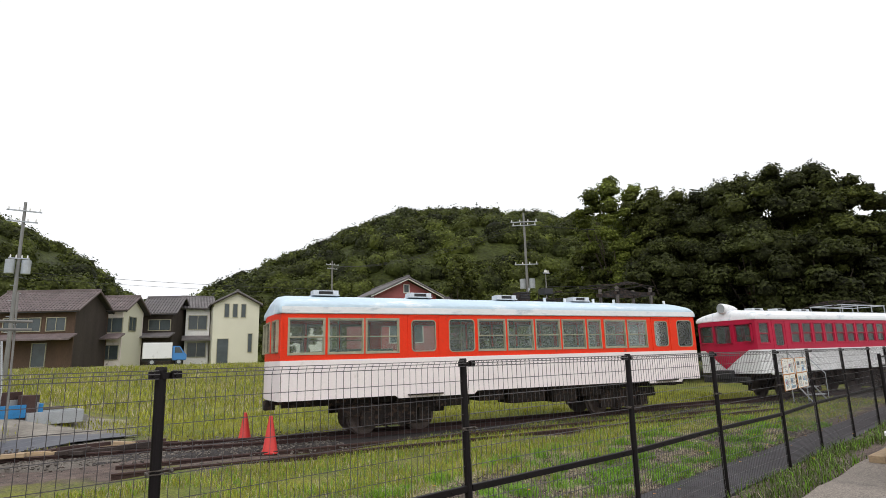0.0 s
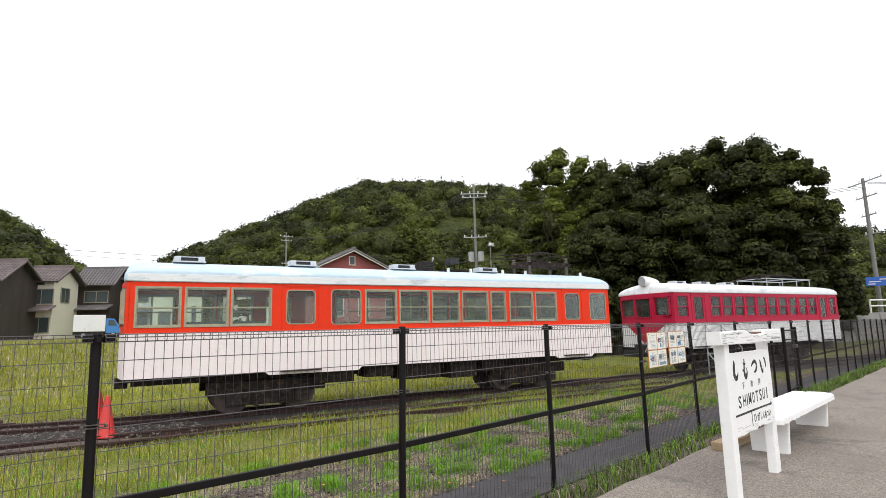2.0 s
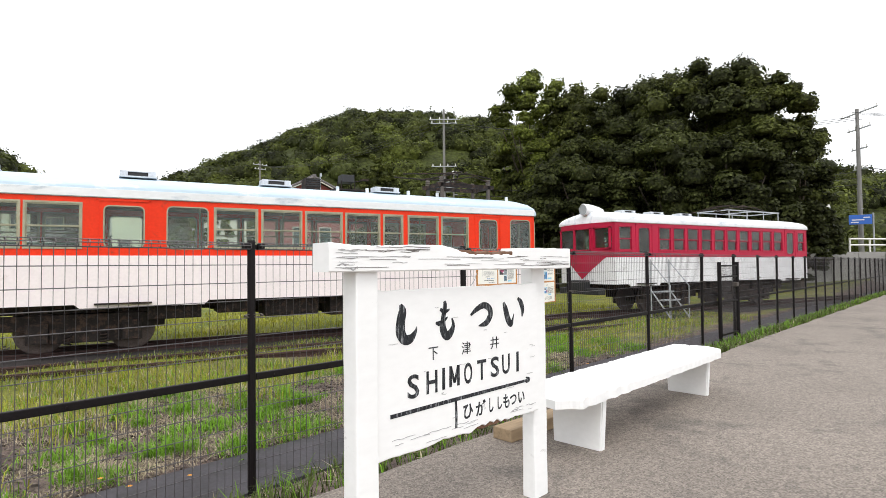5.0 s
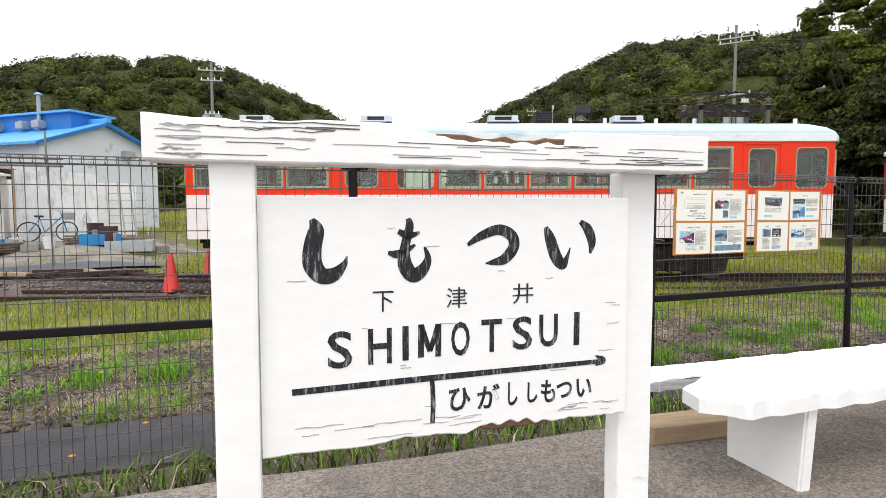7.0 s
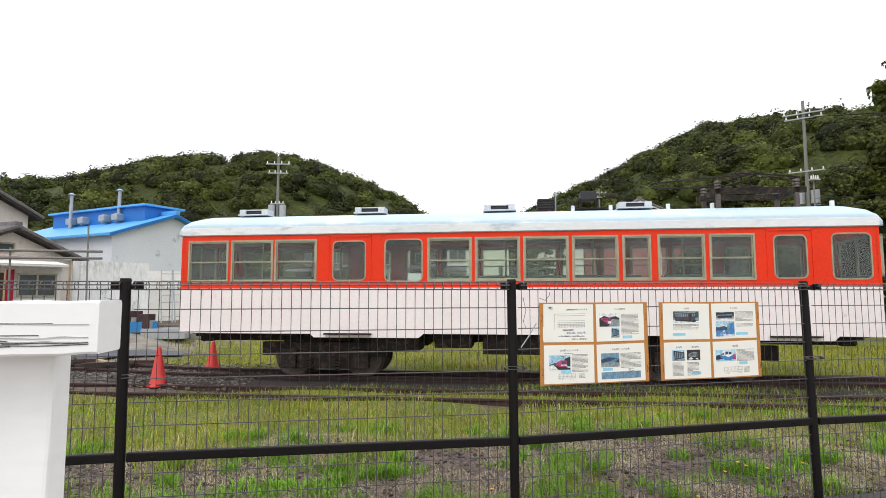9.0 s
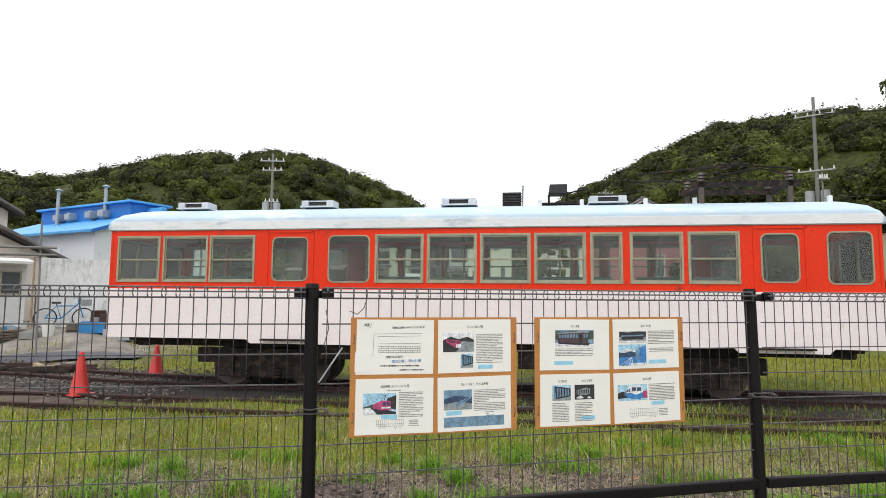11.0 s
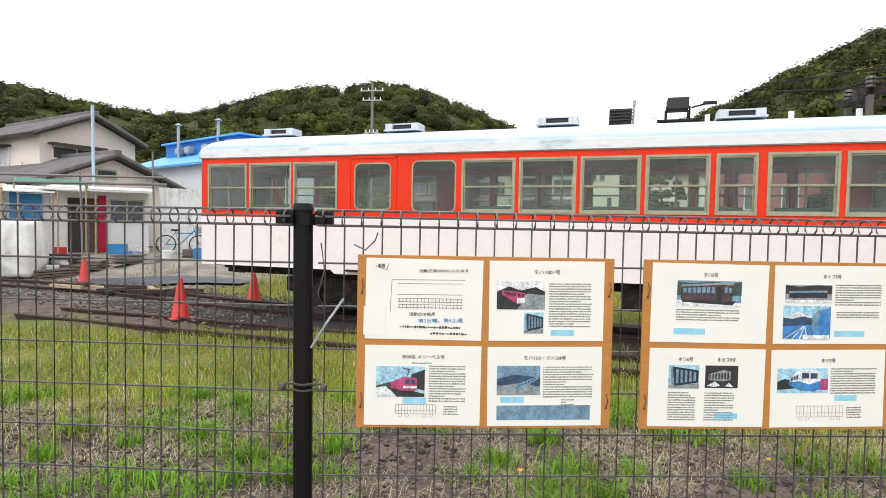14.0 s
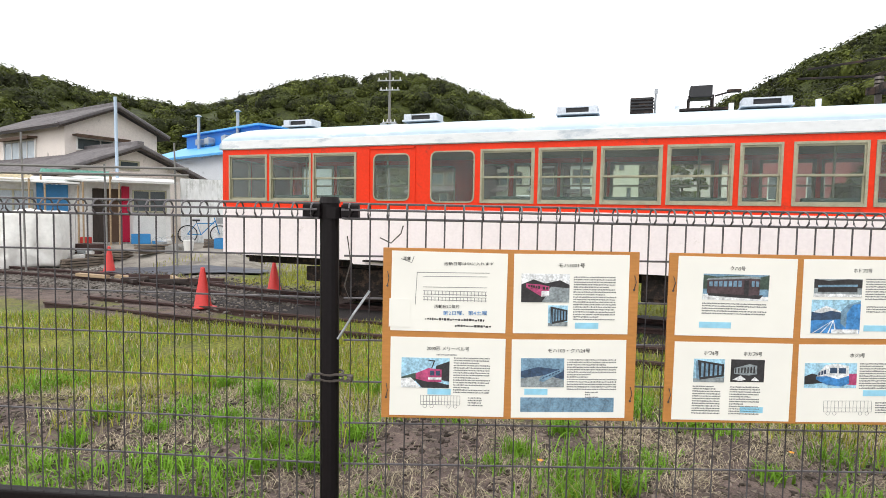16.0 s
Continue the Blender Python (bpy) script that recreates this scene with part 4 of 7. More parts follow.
def rough_plank(x0, x1, y0, y1, z0, z1, seed, wear=0.006, nx=40, top_bite=0.0, bottom_bite=0.0, bites=(), notch=None):
    """A weathered plank with a chipped outline. bites: (centre, half width, depth, at the top); notch: a split-off top piece (start, full, end, depth)."""
    rnd = random.Random(seed)
    tops, bots = [], []
    for i in range(nx + 1):
        x = x0 + (x1 - x0) * i / nx
        t = z1 - abs(noise.noise(Vector((x * 9, seed, 0)))) * wear - top_bite * max(0, noise.noise(Vector((x * 5, seed + 9, 0))))
        b = z0 + abs(noise.noise(Vector((x * 11, seed, 5)))) * wear + bottom_bite * max(0, noise.noise(Vector((x * 6, seed + 4, 0))))
        if notch and notch[0] < x < notch[2]:
            k = min(1, (x - notch[0]) / (notch[1] - notch[0]))
            t -= notch[3] * (k * k * (3 - 2 * k)) + 0.006 * noise.noise(Vector((x * 30, 7, 1)))
        for c, h, d, up in bites:
            k = max(0, 1 - abs(x - c) / h)
            k = min(1, k * 2.2) * d * (0.75 + 0.5 * noise.noise(Vector((x * 40, seed, 2))))
            if up:
                t -= k
            else:
                b += k
        tops.append((x, t))
        bots.append((x, b))
    bm = bmesh.new()
    rows = []
    for (x, t), (_, b) in zip(tops, bots):
        e = 0.004
        rows.append([bm.verts.new(p) for p in ((x, y0, b + e), (x, y0, t - e), (x, y0 + e, t), (x, y1 - e, t), (x, y1, t - e), (x, y1, b + e), (x, y1 - e, b), (x, y0 + e, b))])
    for r0, r1 in zip(rows, rows[1:]):
        for k in range(8):
            bm.faces.new((r0[k], r0[(k + 1) % 8], r1[(k + 1) % 8], r1[k]))
    bm.faces.new(rows[0])
    bm.faces.new(rows[-1][::-1])
    return bm


for x0, x1, y0, y1 in ((-0.571, -0.476, -0.022, 0.056), (0.482, 0.588, 0.03, 0.098)):
    bm = bmesh.new()
    box(bm, x0, x1, y0, y1, 0.19, 1.312, 0.007)
    bmesh.ops.subdivide_edges(bm, edges=[e for e in bm.edges if e.calc_length() > 0.8], cuts=14)
    for v in bm.verts:
        v.co += 0.003 * Vector((noise.noise(v.co * 7), noise.noise(v.co * 7 + Vector((3, 0, 0))), 0))
    part("post", bm, M["signwhite"], sign)
part("name_board", rough_plank(-0.474, 0.482, 0.003, 0.028, 0.645, 1.242, 3, 0.006, 120, 0.002, 0.008, [(0.12, 0.10, 0.022, False), (0.34, 0.22, 0.014, False), (-0.10, 0.12, 0.012, False)]), M["signwhite"], sign, "white name board, its lower edge broken")
part("top_beam", rough_plank(-0.692, 0.695, -0.045, 0.05, 1.308, 1.404, 8, 0.005, 180, 0.003, 0.0, [(-0.52, 0.16, 0.008, True)], (-0.20, 0.02, 0.275, 0.034)), M["signwhite"], sign, "cracked white top beam")
M["rot"] = mat("rotten_wood", (0.14, 0.075, 0.045), 0.95, var=0.4, scale=8, fine=60, bump=0.5)
part("rotten_edge", rough_plank(0.02, 0.26, 0.009, 0.022, 0.648, 0.70, 21, 0.02, 30), M["rot"], sign, "bare rotten brown wood")
part("rotten_core", rough_plank(-0.06, 0.34, -0.02, 0.055, 1.34, 1.388, 25, 0.02, 30), M["rot"], sign, "bare rotten brown wood")


def brush(strokes, name, parent, material, y, z_scale=1.0):
    """Flat tapering brush strokes; each a list of (x, z, half width)."""
    bm = bmesh.new()
    for st in strokes:
        fine = []
        for i in range(len(st) - 1):
            p0, p1, p2, p3 = st[max(i - 1, 0)], st[i], st[i + 1], st[min(i + 2, len(st) - 1)]
            for k in range(6):
                t = k / 6
                fine.append([0.5 * (2 * p1[c] + (p2[c] - p0[c]) * t + (2 * p0[c] - 5 * p1[c] + 4 * p2[c] - p3[c]) * t * t + (3 * p1[c] - p0[c] - 3 * p2[c] + p3[c]) * t ** 3) for c in range(3)])
        fine.append(list(st[-1]))
        rows = []
        for i, (x, z, w) in enumerate(fine):
            a, b = fine[max(i - 1, 0)], fine[min(i + 1, len(fine) - 1)]
            d = Vector((b[0] - a[0], b[1] - a[1])).normalized()
            w = max(w, 0.0008)
            rows.append([bm.verts.new((x - d.y * w * q, yy, z + d.x * w * q)) for yy in (y, y + 0.0015) for q in (1, -1)])
        for r0, r1 in zip(rows, rows[1:]):
            for p, q in ((0, 1), (1, 3), (3, 2), (2, 0)):
                bm.faces.new((r0[p], r0[q], r1[q], r1[p]))
    return part(name, bm, material, parent)


def px(x, y):
    """The sign face from its own slanted drawing units to metres."""
    x, y = (x - 790) / 500, (y - 550) / 500
    w = -0.13891 * x - 0.03124 * y + 1
    return (0.72934 * x - 0.00207 * y - 0.03104) / w, (-0.17032 * x - 0.73471 * y + 0.96469) / w


def glyph(strokes):
    return [[(*px(x, y), w * 0.00147) for x, y, w in s] for s in strokes]


brush(glyph([[(548, 392, 4), (556, 410, 12), (550, 440, 14), (550, 470, 15), (566, 490, 13), (588, 488, 11), (606, 470, 5), (611, 456, 1)]]), "letter", sign, M["ink"], 0.0018)
brush(glyph([[(719, 390, 4), (722, 404, 7), (714, 440, 8), (714, 470, 12), (728, 489, 12), (745, 480, 10), (755, 460, 6), (749, 440, 2)], [(702, 412, 4), (720, 420, 6), (740, 414, 2)], [(684, 450, 3), (704, 452, 7), (732, 436, 2)]]), "letter", sign, M["ink"], 0.0018)
brush(glyph([[(826, 436, 3), (850, 420, 7), (882, 409, 9), (905, 420, 10), (908, 440, 10), (892, 460, 9), (872, 466, 5), (858, 468, 1)]]), "letter", sign, M["ink"], 0.0018)
brush(glyph([[(966, 404, 4), (974, 425, 10), (984, 455, 11), (996, 470, 9), (1004, 458, 4), (1010, 440, 1)], [(1028, 394, 4), (1042, 408, 9), (1049, 430, 8), (1046, 450, 2)]]), "letter", sign, M["ink"], 0.0018)
brush(glyph([[(514, 694, 5), (790, 666, 5), (1062, 640, 4)], [(1056, 630, 1), (1070, 638, 6), (1056, 647, 1)], [(763, 672, 4), (765, 710, 4), (764, 748, 4)]]), "route_line", sign, M["ink"], 0.0016)


def lettering(text, width, height, parent, material, m, bold=0.0, depth=0.002, name="lettering"):
    """Built-in font text, scaled to a width and height, as a mesh standing on the face m (x right, z up)."""
    cu = bpy.data.curves.new("text", "FONT")
    cu.body, cu.extrude, cu.offset, cu.resolution_u = text, 0.02, bold, 3
    ob = bpy.data.objects.new("text", cu)
    scene.collection.objects.link(ob)
    dg = bpy.context.evaluated_depsgraph_get()
    me = bpy.data.meshes.new_from_object(ob.evaluated_get(dg))
    bpy.data.objects.remove(ob)
    bpy.data.curves.remove(cu)
    co = np.empty(len(me.vertices) * 3, np.float32)
    me.vertices.foreach_get("co", co)
    co = co.reshape(-1, 3)
    if len(co) == 0:
        return None
    lo, hi = co.min(0), co.max(0)
    s = np.array([width / max(hi[0] - lo[0], 1e-6), height / max(hi[1] - lo[1], 1e-6)])
    out = np.stack([(co[:, 0] - (lo[0] + hi[0]) / 2) * s[0], -co[:, 2] / 0.02 * depth / 2, (co[:, 1] - lo[1]) * s[1]], 1)
    me.vertices.foreach_set("co", out.astype(np.float32).ravel())
    me.update()
    me.materials.clear()
    me.materials.append(material)
    t = new(name, me)
    t.parent = parent
    t.matrix_basis = m
    return t


def on_sign(text, x0, x1, y0, y1, bold=0.0):
    (ua, za), (ub, zb) = px(x0, (y0 + y1) / 2), px(x1, (y0 + y1) / 2)
    zl, zh = px((x0 + x1) / 2, y1)[1], px((x0 + x1) / 2, y0)[1]
    lettering(text, ub - ua, zh - zl, sign, M["ink"], pose((ua + ub) / 2, 0.0024, zl), bold, 0.0014, "letter")


brush(glyph([[(743, 633, 5), (743, 604, 5), (743, 575, 5)], [(743, 577, 5), (751, 600, 4.5), (759, 622, 4)], [(759, 622, 4), (767, 598, 4.5), (774, 575, 5)], [(774, 574, 5), (774, 603, 5), (774, 631, 5)]]), "letter", sign, M["ink"], 0.0018)
for ch, x0, x1, y0, y1 in (("S", 577, 621, 587, 652), ("H", 649, 691, 582, 644), ("I", 710, 721, 578, 638), ("O", 797, 830, 570, 630), ("T", 851, 888, 566, 623), ("S", 907, 942, 561, 619), ("U", 955, 988, 557, 614), ("I", 1017, 1027, 553, 611)):
    on_sign(ch, x0, x1, y0, y1, {"I": 0.0, "M": 0.004}.get(ch, 0.014))
for ch, x0, x1, y0, y1 in (("下", 657, 694, 517, 553), ("津", 788, 825, 510, 546), ("井", 907, 944, 503, 538)):
    on_sign(ch, x0, x1, y0, y1)
for ch, x0, x1, y0, y1 in (("ひ", 793, 832, 686, 726), ("が", 844, 884, 680, 722), ("し", 899, 916, 676, 717), ("し", 934, 952, 676, 712), ("も", 958, 984, 672, 712), ("つ", 986, 1014, 676, 704), ("い", 1022, 1049, 670, 702)):
    on_sign(ch, x0, x1, y0, y1, 0.02)

# cracks and flaked patches in the paint
M["splinter"] = mat("dark_split_wood", (0.12, 0.105, 0.095), 0.9, var=0.5, scale=20, fine=120, bump=0.2)
M["flake"] = mat("weathered_grey_wood", (0.40, 0.40, 0.40), 0.9, var=0.35, scale=12, fine=80, bump=0.2, stretch=(0.3, 1, 2))
rnd = random.Random(41)


def cracks(count, x0, x1, z0, z1, y, long, thick, material):
    for _ in range(count):
        x, z, l, w = rnd.uniform(x0, x1), rnd.uniform(z0, z1), rnd.uniform(0.25, 1.0) * long, rnd.uniform(0.3, 1.0) * thick
        x = min(x, x1 - l)
        brush([[(x, z, w * 0.1), (x + l * 0.2, z + rnd.uniform(-1, 1) * w, w * 0.8), (x + l * 0.45, z + rnd.uniform(-2, 2) * w, w * 0.5), (x + l * 0.7, z + rnd.uniform(-2, 2) * w, w), (x + l, z + rnd.uniform(-2, 2) * w, w * 0.1)]], "paint_crack", sign, material, y)


cracks(12, -0.68, 0.68, 1.316, 1.366, -0.0462, 0.34, 0.0008, M["splinter"])
cracks(4, 0.16, 0.55, 1.335, 1.360, -0.0463, 0.16, 0.0016, M["splinter"])
cracks(14, -0.68, 0.68, 1.314, 1.368, -0.0462, 0.24, 0.0016, M["flake"])
cracks(9, -0.68, -0.25, 1.370, 1.395, -0.0464, 0.20, 0.0014, M["splinter"])
cracks(10, -0.69, -0.58, 1.315, 1.385, -0.0465, 0.09, 0.0030, M["flake"])
cracks(16, -0.46, 0.46, 0.70, 1.22, 0.0018, 0.05, 0.0010, M["flake"])
cracks(12, -0.44, 0.06, 0.66, 0.71, 0.0018, 0.12, 0.0018, M["flake"])
cracks(6, 0.22, 0.46, 0.675, 0.705, 0.0018, 0.10, 0.003, M["flake"])

# ---- platform bench ----
bench = thing("bench", "low white-painted wooden platform bench with a chipped seat", "bench", plat(0.0, 0.0))


def slab(points, z0, z1, jag=0.01, seed=0):
    """A thick board with a worn outline, from plan corners."""
    bm = bmesh.new()
    out = []
    for (ax, ay), (bx_, by) in zip(points, points[1:] + points[:1]):
        n = max(2, int(math.hypot(bx_ - ax, by - ay) / 0.018))
        for k in range(n):
            t = k / n
            j = jag * noise.noise(Vector((ax + (bx_ - ax) * t, ay + (by - ay) * t, seed)) * 13)
            out.append((ax + (bx_ - ax) * t + j, ay + (by - ay) * t + j))
    lo = [bm.verts.new((x, y, z0)) for x, y in out]
    hi = [bm.verts.new((x, y, z1 - 0.008)) for x, y in out]
    cx, cy = sum(p[0] for p in out) / len(out), sum(p[1] for p in out) / len(out)
    to = []
    for x, y in out:
        d = Vector((cx - x, cy - y)).normalized() * 0.012
        to.append(bm.verts.new((x + d.x, y + d.y, z1)))
    k = len(out)
    for i in range(k):
        j = (i + 1) % k
        bm.faces.new((lo[i], lo[j], hi[j], hi[i]))
        bm.faces.new((hi[i], hi[j], to[j], to[i]))
    bm.faces.new(to)
    bm.faces.new(lo[::-1])
    return bm


part("seat_board", slab([(-1.02, -1.78), (1.18, -1.78), (1.33, -1.73), (1.42, -1.60), (1.40, -1.47), (-0.90, -1.465), (-1.12, -1.58), (-1.14, -1.68)], 0.545, 0.60, 0.012, 2), M["signwhite"], bench)
part("rear_board", slab([(-1.17, -1.46), (1.40, -1.462), (1.46, -1.40), (1.42, -1.30), (-1.06, -1.31)], 0.55, 0.592, 0.018, 5), M["signwhite"], bench, "cracked rear seat board")
for u, v0 in ((-0.72, -1.75), (1.10, -1.72)):
    bm = bmesh.new()
    prism(bm, [(v0 + 0.02, 0.23), (v0 + 0.34, 0.23), (v0 + 0.35, 0.55), (v0, 0.55)], 0.055, Matrix(((0, 1, 0, u - 0.03), (1, 0, 0, 0), (0, 0, 1, 0), (0, 0, 0, 1))))
    bmesh.ops.bevel(bm, geom=bm.edges[:], offset=0.008, segments=2, affect="EDGES")
    part("leg", bm, M["signwhite"], bench)
part("split_edge", slab([(-1.165, -1.468), (-0.80, -1.470), (-0.86, -1.462), (-1.13, -1.45)], 0.552, 0.586, 0.006, 9), M["flake"], bench, "grey split edge of the rear board")
bm = bmesh.new()
box(bm, -0.37, 0.37, -0.075, 0.075, 0, 0.075, 0.006)
tb = part("timber", bm, M["timber"])
tb.matrix_world = plat(-0.60, -1.20, 0.24, -3)
tagged(tb, "weathered timber baulk lying on the platform", "timber")

# ---- notice boards on the fence ----
BAR = mat("grey_print", (0.19, 0.19, 0.19), 0.5, var=0.3, scale=60, fine=200, bump=0)
INK = mat("black_print", (0.03, 0.03, 0.03), 0.5, var=0.2, bump=0)
CYAN = mat("pale_blue_print", (0.30, 0.62, 0.78), 0.4, var=0.15, scale=30, bump=0)
PH = {k: mat("photo_" + k, c, 0.3, var=0.5, scale=45, fine=190, bump=0) for k, c in {"sky": (0.34, 0.58, 0.72), "navy": (0.035, 0.07, 0.13), "grey": (0.25, 0.29, 0.30), "dark": (0.03, 0.03, 0.032), "pink": (0.42, 0.06, 0.16), "green": (0.05, 0.08, 0.06), "blue": (0.05, 0.22, 0.50), "white": (0.7, 0.72, 0.72), "haze": (0.16, 0.28, 0.38), "brown": (0.075, 0.05, 0.055)}.items()}


def flat(parent, name, x0, x1, z0, z1, y, material, t=0.001):
    bm = bmesh.new()
    box(bm, x0, x1, y, y + t, z0, z1)
    return part(name, bm, material, parent)


def poly(parent, name, pts, y, material, t=0.001):
    bm = bmesh.new()
    prism(bm, pts, t, Matrix.Translation((0, y, 0)))
    return part(name, bm, material, parent)


def text_bars(parent, x0, x1, z1, z0, step=0.0066, seed=0):
    rnd = random.Random(seed)
    z = z1
    bm = bmesh.new()
    while z > z0:
        x = x0
        e = x1 if rnd.random() > 0.22 else x0 + (x1 - x0) * rnd.uniform(0.4, 0.9)
        while x < e - 0.006:
            w = min(rnd.uniform(0.0018, 0.0042), e - x)
            box(bm, x, x + w, -0.0016, -0.0010, z - 0.0030 - rnd.uniform(0, 0.0008), z - rnd.uniform(0, 0.001))
            x += w + 0.0011
        z -= step
    return part("text_block", bm, BAR, parent)


def photo(parent, x0, x1, z0, z1, view):
    """A small printed photograph, its picture built of flat shapes; view names what it shows."""
    w, h = x1 - x0, z1 - z0
    back = {"valley": "white", "street": "sky", "aerial": "haze", "side": "haze", "wagon": "grey", "tracks": "sky", "boxcar": "sky", "night": "dark", "front": "sky"}[view]
    p = flat(parent, "photo", x0, x1, z0, z1, -0.0016, PH[back])
    level = [0]

    def put(name, colour, *pts):
        level[0] += 1
        poly(parent, name, [(x0 + w * a, z0 + h * b) for a, b in pts], -0.0019 - 0.00012 * level[0], PH[colour], 0.0004)

    def strip(colour, n, a0, a1, b0, b1, c0, c1, fill=0.7):
        """n panes in a row; the row runs from a0 to a1, its lower edge b0 to b1, its height c0 to c1."""
        for k in range(n):
            t, u = k / n, (k + fill) / n
            put("photo_window", colour, *[(a0 + (a1 - a0) * q, b0 + (b1 - b0) * q + (c0 + (c1 - c0) * q) * e) for q, e in ((t, 0), (u, 0), (u, 1), (t, 1))])
    if view == "valley":
        put("photo_hill", "dark", (0, 0.62), (0.25, 0.80), (0.5, 0.66), (0.8, 0.78), (1, 0.62), (1, 0.35), (0, 0.4))
        put("photo_field", "grey", (0.3, 0.0), (1, 0), (1, 0.5), (0.62, 0.55), (0.5, 0.3))
        put("photo_bank", "dark", (0, 0), (0.42, 0), (0.55, 0.30), (0.1, 0.45), (0, 0.45))
        put("photo_carriage", "pink", (0.10, 0.52), (0.42, 0.20), (0.58, 0.22), (0.58, 0.56), (0.42, 0.62), (0.10, 0.66))
        put("photo_nose", "white", (0.42, 0.20), (0.58, 0.22), (0.58, 0.40), (0.42, 0.40))
        strip("dark", 5, 0.14, 0.40, 0.55, 0.46, 0.06, 0.11)
        strip("dark", 2, 0.44, 0.58, 0.45, 0.45, 0.10, 0.09)
    elif view == "street":
        put("photo_hill", "green", (0, 0.35), (0.3, 0.50), (0.55, 0.42), (0.55, 0.25), (0, 0.2))
        put("photo_road", "white", (0, 0.30), (0.20, 0.34), (0.42, 0.0), (0, 0))
        put("photo_shade", "dark", (0.24, 0.32), (0.55, 0.28), (1, 0.10), (1, 0.0), (0.44, 0.0))
        put("photo_building", "dark", (0.72, 0.30), (1, 0.22), (1, 0.90), (0.72, 0.74))
        put("photo_carriage", "pink", (0.30, 0.30), (0.56, 0.20), (0.84, 0.20), (0.84, 0.62), (0.56, 0.66), (0.30, 0.48))
        put("photo_stripe", "white", (0.56, 0.28), (0.84, 0.28), (0.84, 0.36), (0.56, 0.36))
        strip("navy", 2, 0.60, 0.84, 0.42, 0.42, 0.16, 0.15)
        put("photo_pole", "dark", (0.62, 0.66), (0.64, 0.66), (0.70, 0.92), (0.56, 0.94), (0.56, 0.91), (0.67, 0.89))
    elif view == "aerial":
        put("photo_hill", "navy", (0, 0.55), (0.4, 0.70), (1, 0.60), (1, 0.30), (0.5, 0.2), (0, 0.35))
        put("photo_shore", "grey", (0, 0.30), (0.6, 0.42), (1, 0.25), (1, 0), (0, 0))
        put("photo_carriage", "haze", (0.42, 0.22), (0.52, 0.18), (0.98, 0.56), (0.94, 0.64), (0.46, 0.36))
        strip("navy", 6, 0.50, 0.92, 0.28, 0.56, 0.05, 0.04)
    elif view == "side":
        put("photo_wood", "green", (0, 0.42), (1, 0.45), (1, 1), (0.85, 0.9), (0.6, 0.97), (0.2, 0.9), (0, 0.96))
        put("photo_ballast", "white", (0, 0), (1, 0), (1, 0.16), (0, 0.22))
        put("photo_underframe", "dark", (0.08, 0.16), (0.86, 0.06), (0.92, 0.22), (0.08, 0.28))
        put("photo_carriage", "brown", (0.06, 0.26), (0.72, 0.20), (0.86, 0.24), (0.86, 0.84), (0.72, 0.86), (0.06, 0.76))
        put("photo_roof", "grey", (0.05, 0.76), (0.72, 0.86), (0.88, 0.84), (0.84, 0.92), (0.68, 0.94), (0.07, 0.83))
        strip("haze", 7, 0.09, 0.60, 0.52, 0.53, 0.18, 0.24)
        put("photo_door", "dark", (0.62, 0.24), (0.69, 0.22), (0.69, 0.80), (0.62, 0.78))
        strip("haze", 2, 0.73, 0.86, 0.54, 0.55, 0.22, 0.20)
    elif view == "wagon":
        put("photo_wood", "dark", (0, 0.5), (1, 0.5), (1, 0.95), (0.7, 1), (0.3, 0.9), (0, 1))
        put("photo_bed", "haze", (0.08, 0.54), (0.9, 0.58), (0.9, 0.70), (0.08, 0.66))
        put("photo_frame", "dark", (0.08, 0.28), (0.9, 0.28), (0.9, 0.57), (0.08, 0.54))
        put("photo_ballast", "white", (0, 0), (1, 0), (1, 0.14), (0, 0.18))
    elif view == "tracks":
        put("photo_hill", "white", (0, 0.62), (0.3, 0.82), (0.6, 0.66), (0.6, 0.4), (0, 0.4))
        put("photo_town", "navy", (0, 0.36), (0.62, 0.42), (0.62, 0.62), (0.4, 0.68), (0.2, 0.6), (0, 0.64))
        put("photo_yard", "blue", (0, 0), (1, 0), (1, 0.3), (0.6, 0.42), (0, 0.38))
        for k in range(4):
            put("photo_rail", "white", (0.02 + 0.16 * k, 0), (0.05 + 0.16 * k, 0), (0.46, 0.40), (0.45, 0.40))
        put("photo_carriage", "haze", (0.60, 0.30), (0.72, 0.16), (1, 0.10), (1, 0.98), (0.72, 0.84), (0.60, 0.66))
        put("photo_side", "blue", (0.72, 0.16), (1, 0.10), (1, 0.90), (0.84, 0.86), (0.72, 0.60))
        put("photo_caption", "white", (0.42, 0.0), (0.98, 0.0), (0.98, 0.12), (0.42, 0.12))
    elif view == "boxcar":
        put("photo_ballast", "grey", (0, 0), (1, 0), (1, 0.22), (0, 0.15))
        put("photo_wagon", "dark", (0.12, 0.95), (0.20, 0.10), (0.98, 0.26), (0.98, 0.78))
        put("photo_end", "haze", (0.06, 0.88), (0.12, 0.95), (0.20, 0.10), (0.10, 0.16))
        strip("haze", 5, 0.24, 0.96, 0.22, 0.34, 0.62, 0.36, 0.55)
    elif view == "night":
        put("photo_wagon", "grey", (0.10, 0.62), (0.55, 0.80), (0.78, 0.74), (0.78, 0.36), (0.55, 0.30), (0.10, 0.36))
        strip("dark", 7, 0.12, 0.76, 0.40, 0.42, 0.20, 0.30, 0.45)
        put("photo_glow", "white", (0.05, 0.10), (0.30, 0.30), (0.45, 0.12), (0.3, 0.05))
        put("photo_glow", "white", (0.60, 0.08), (0.72, 0.24), (0.86, 0.06))
    else:
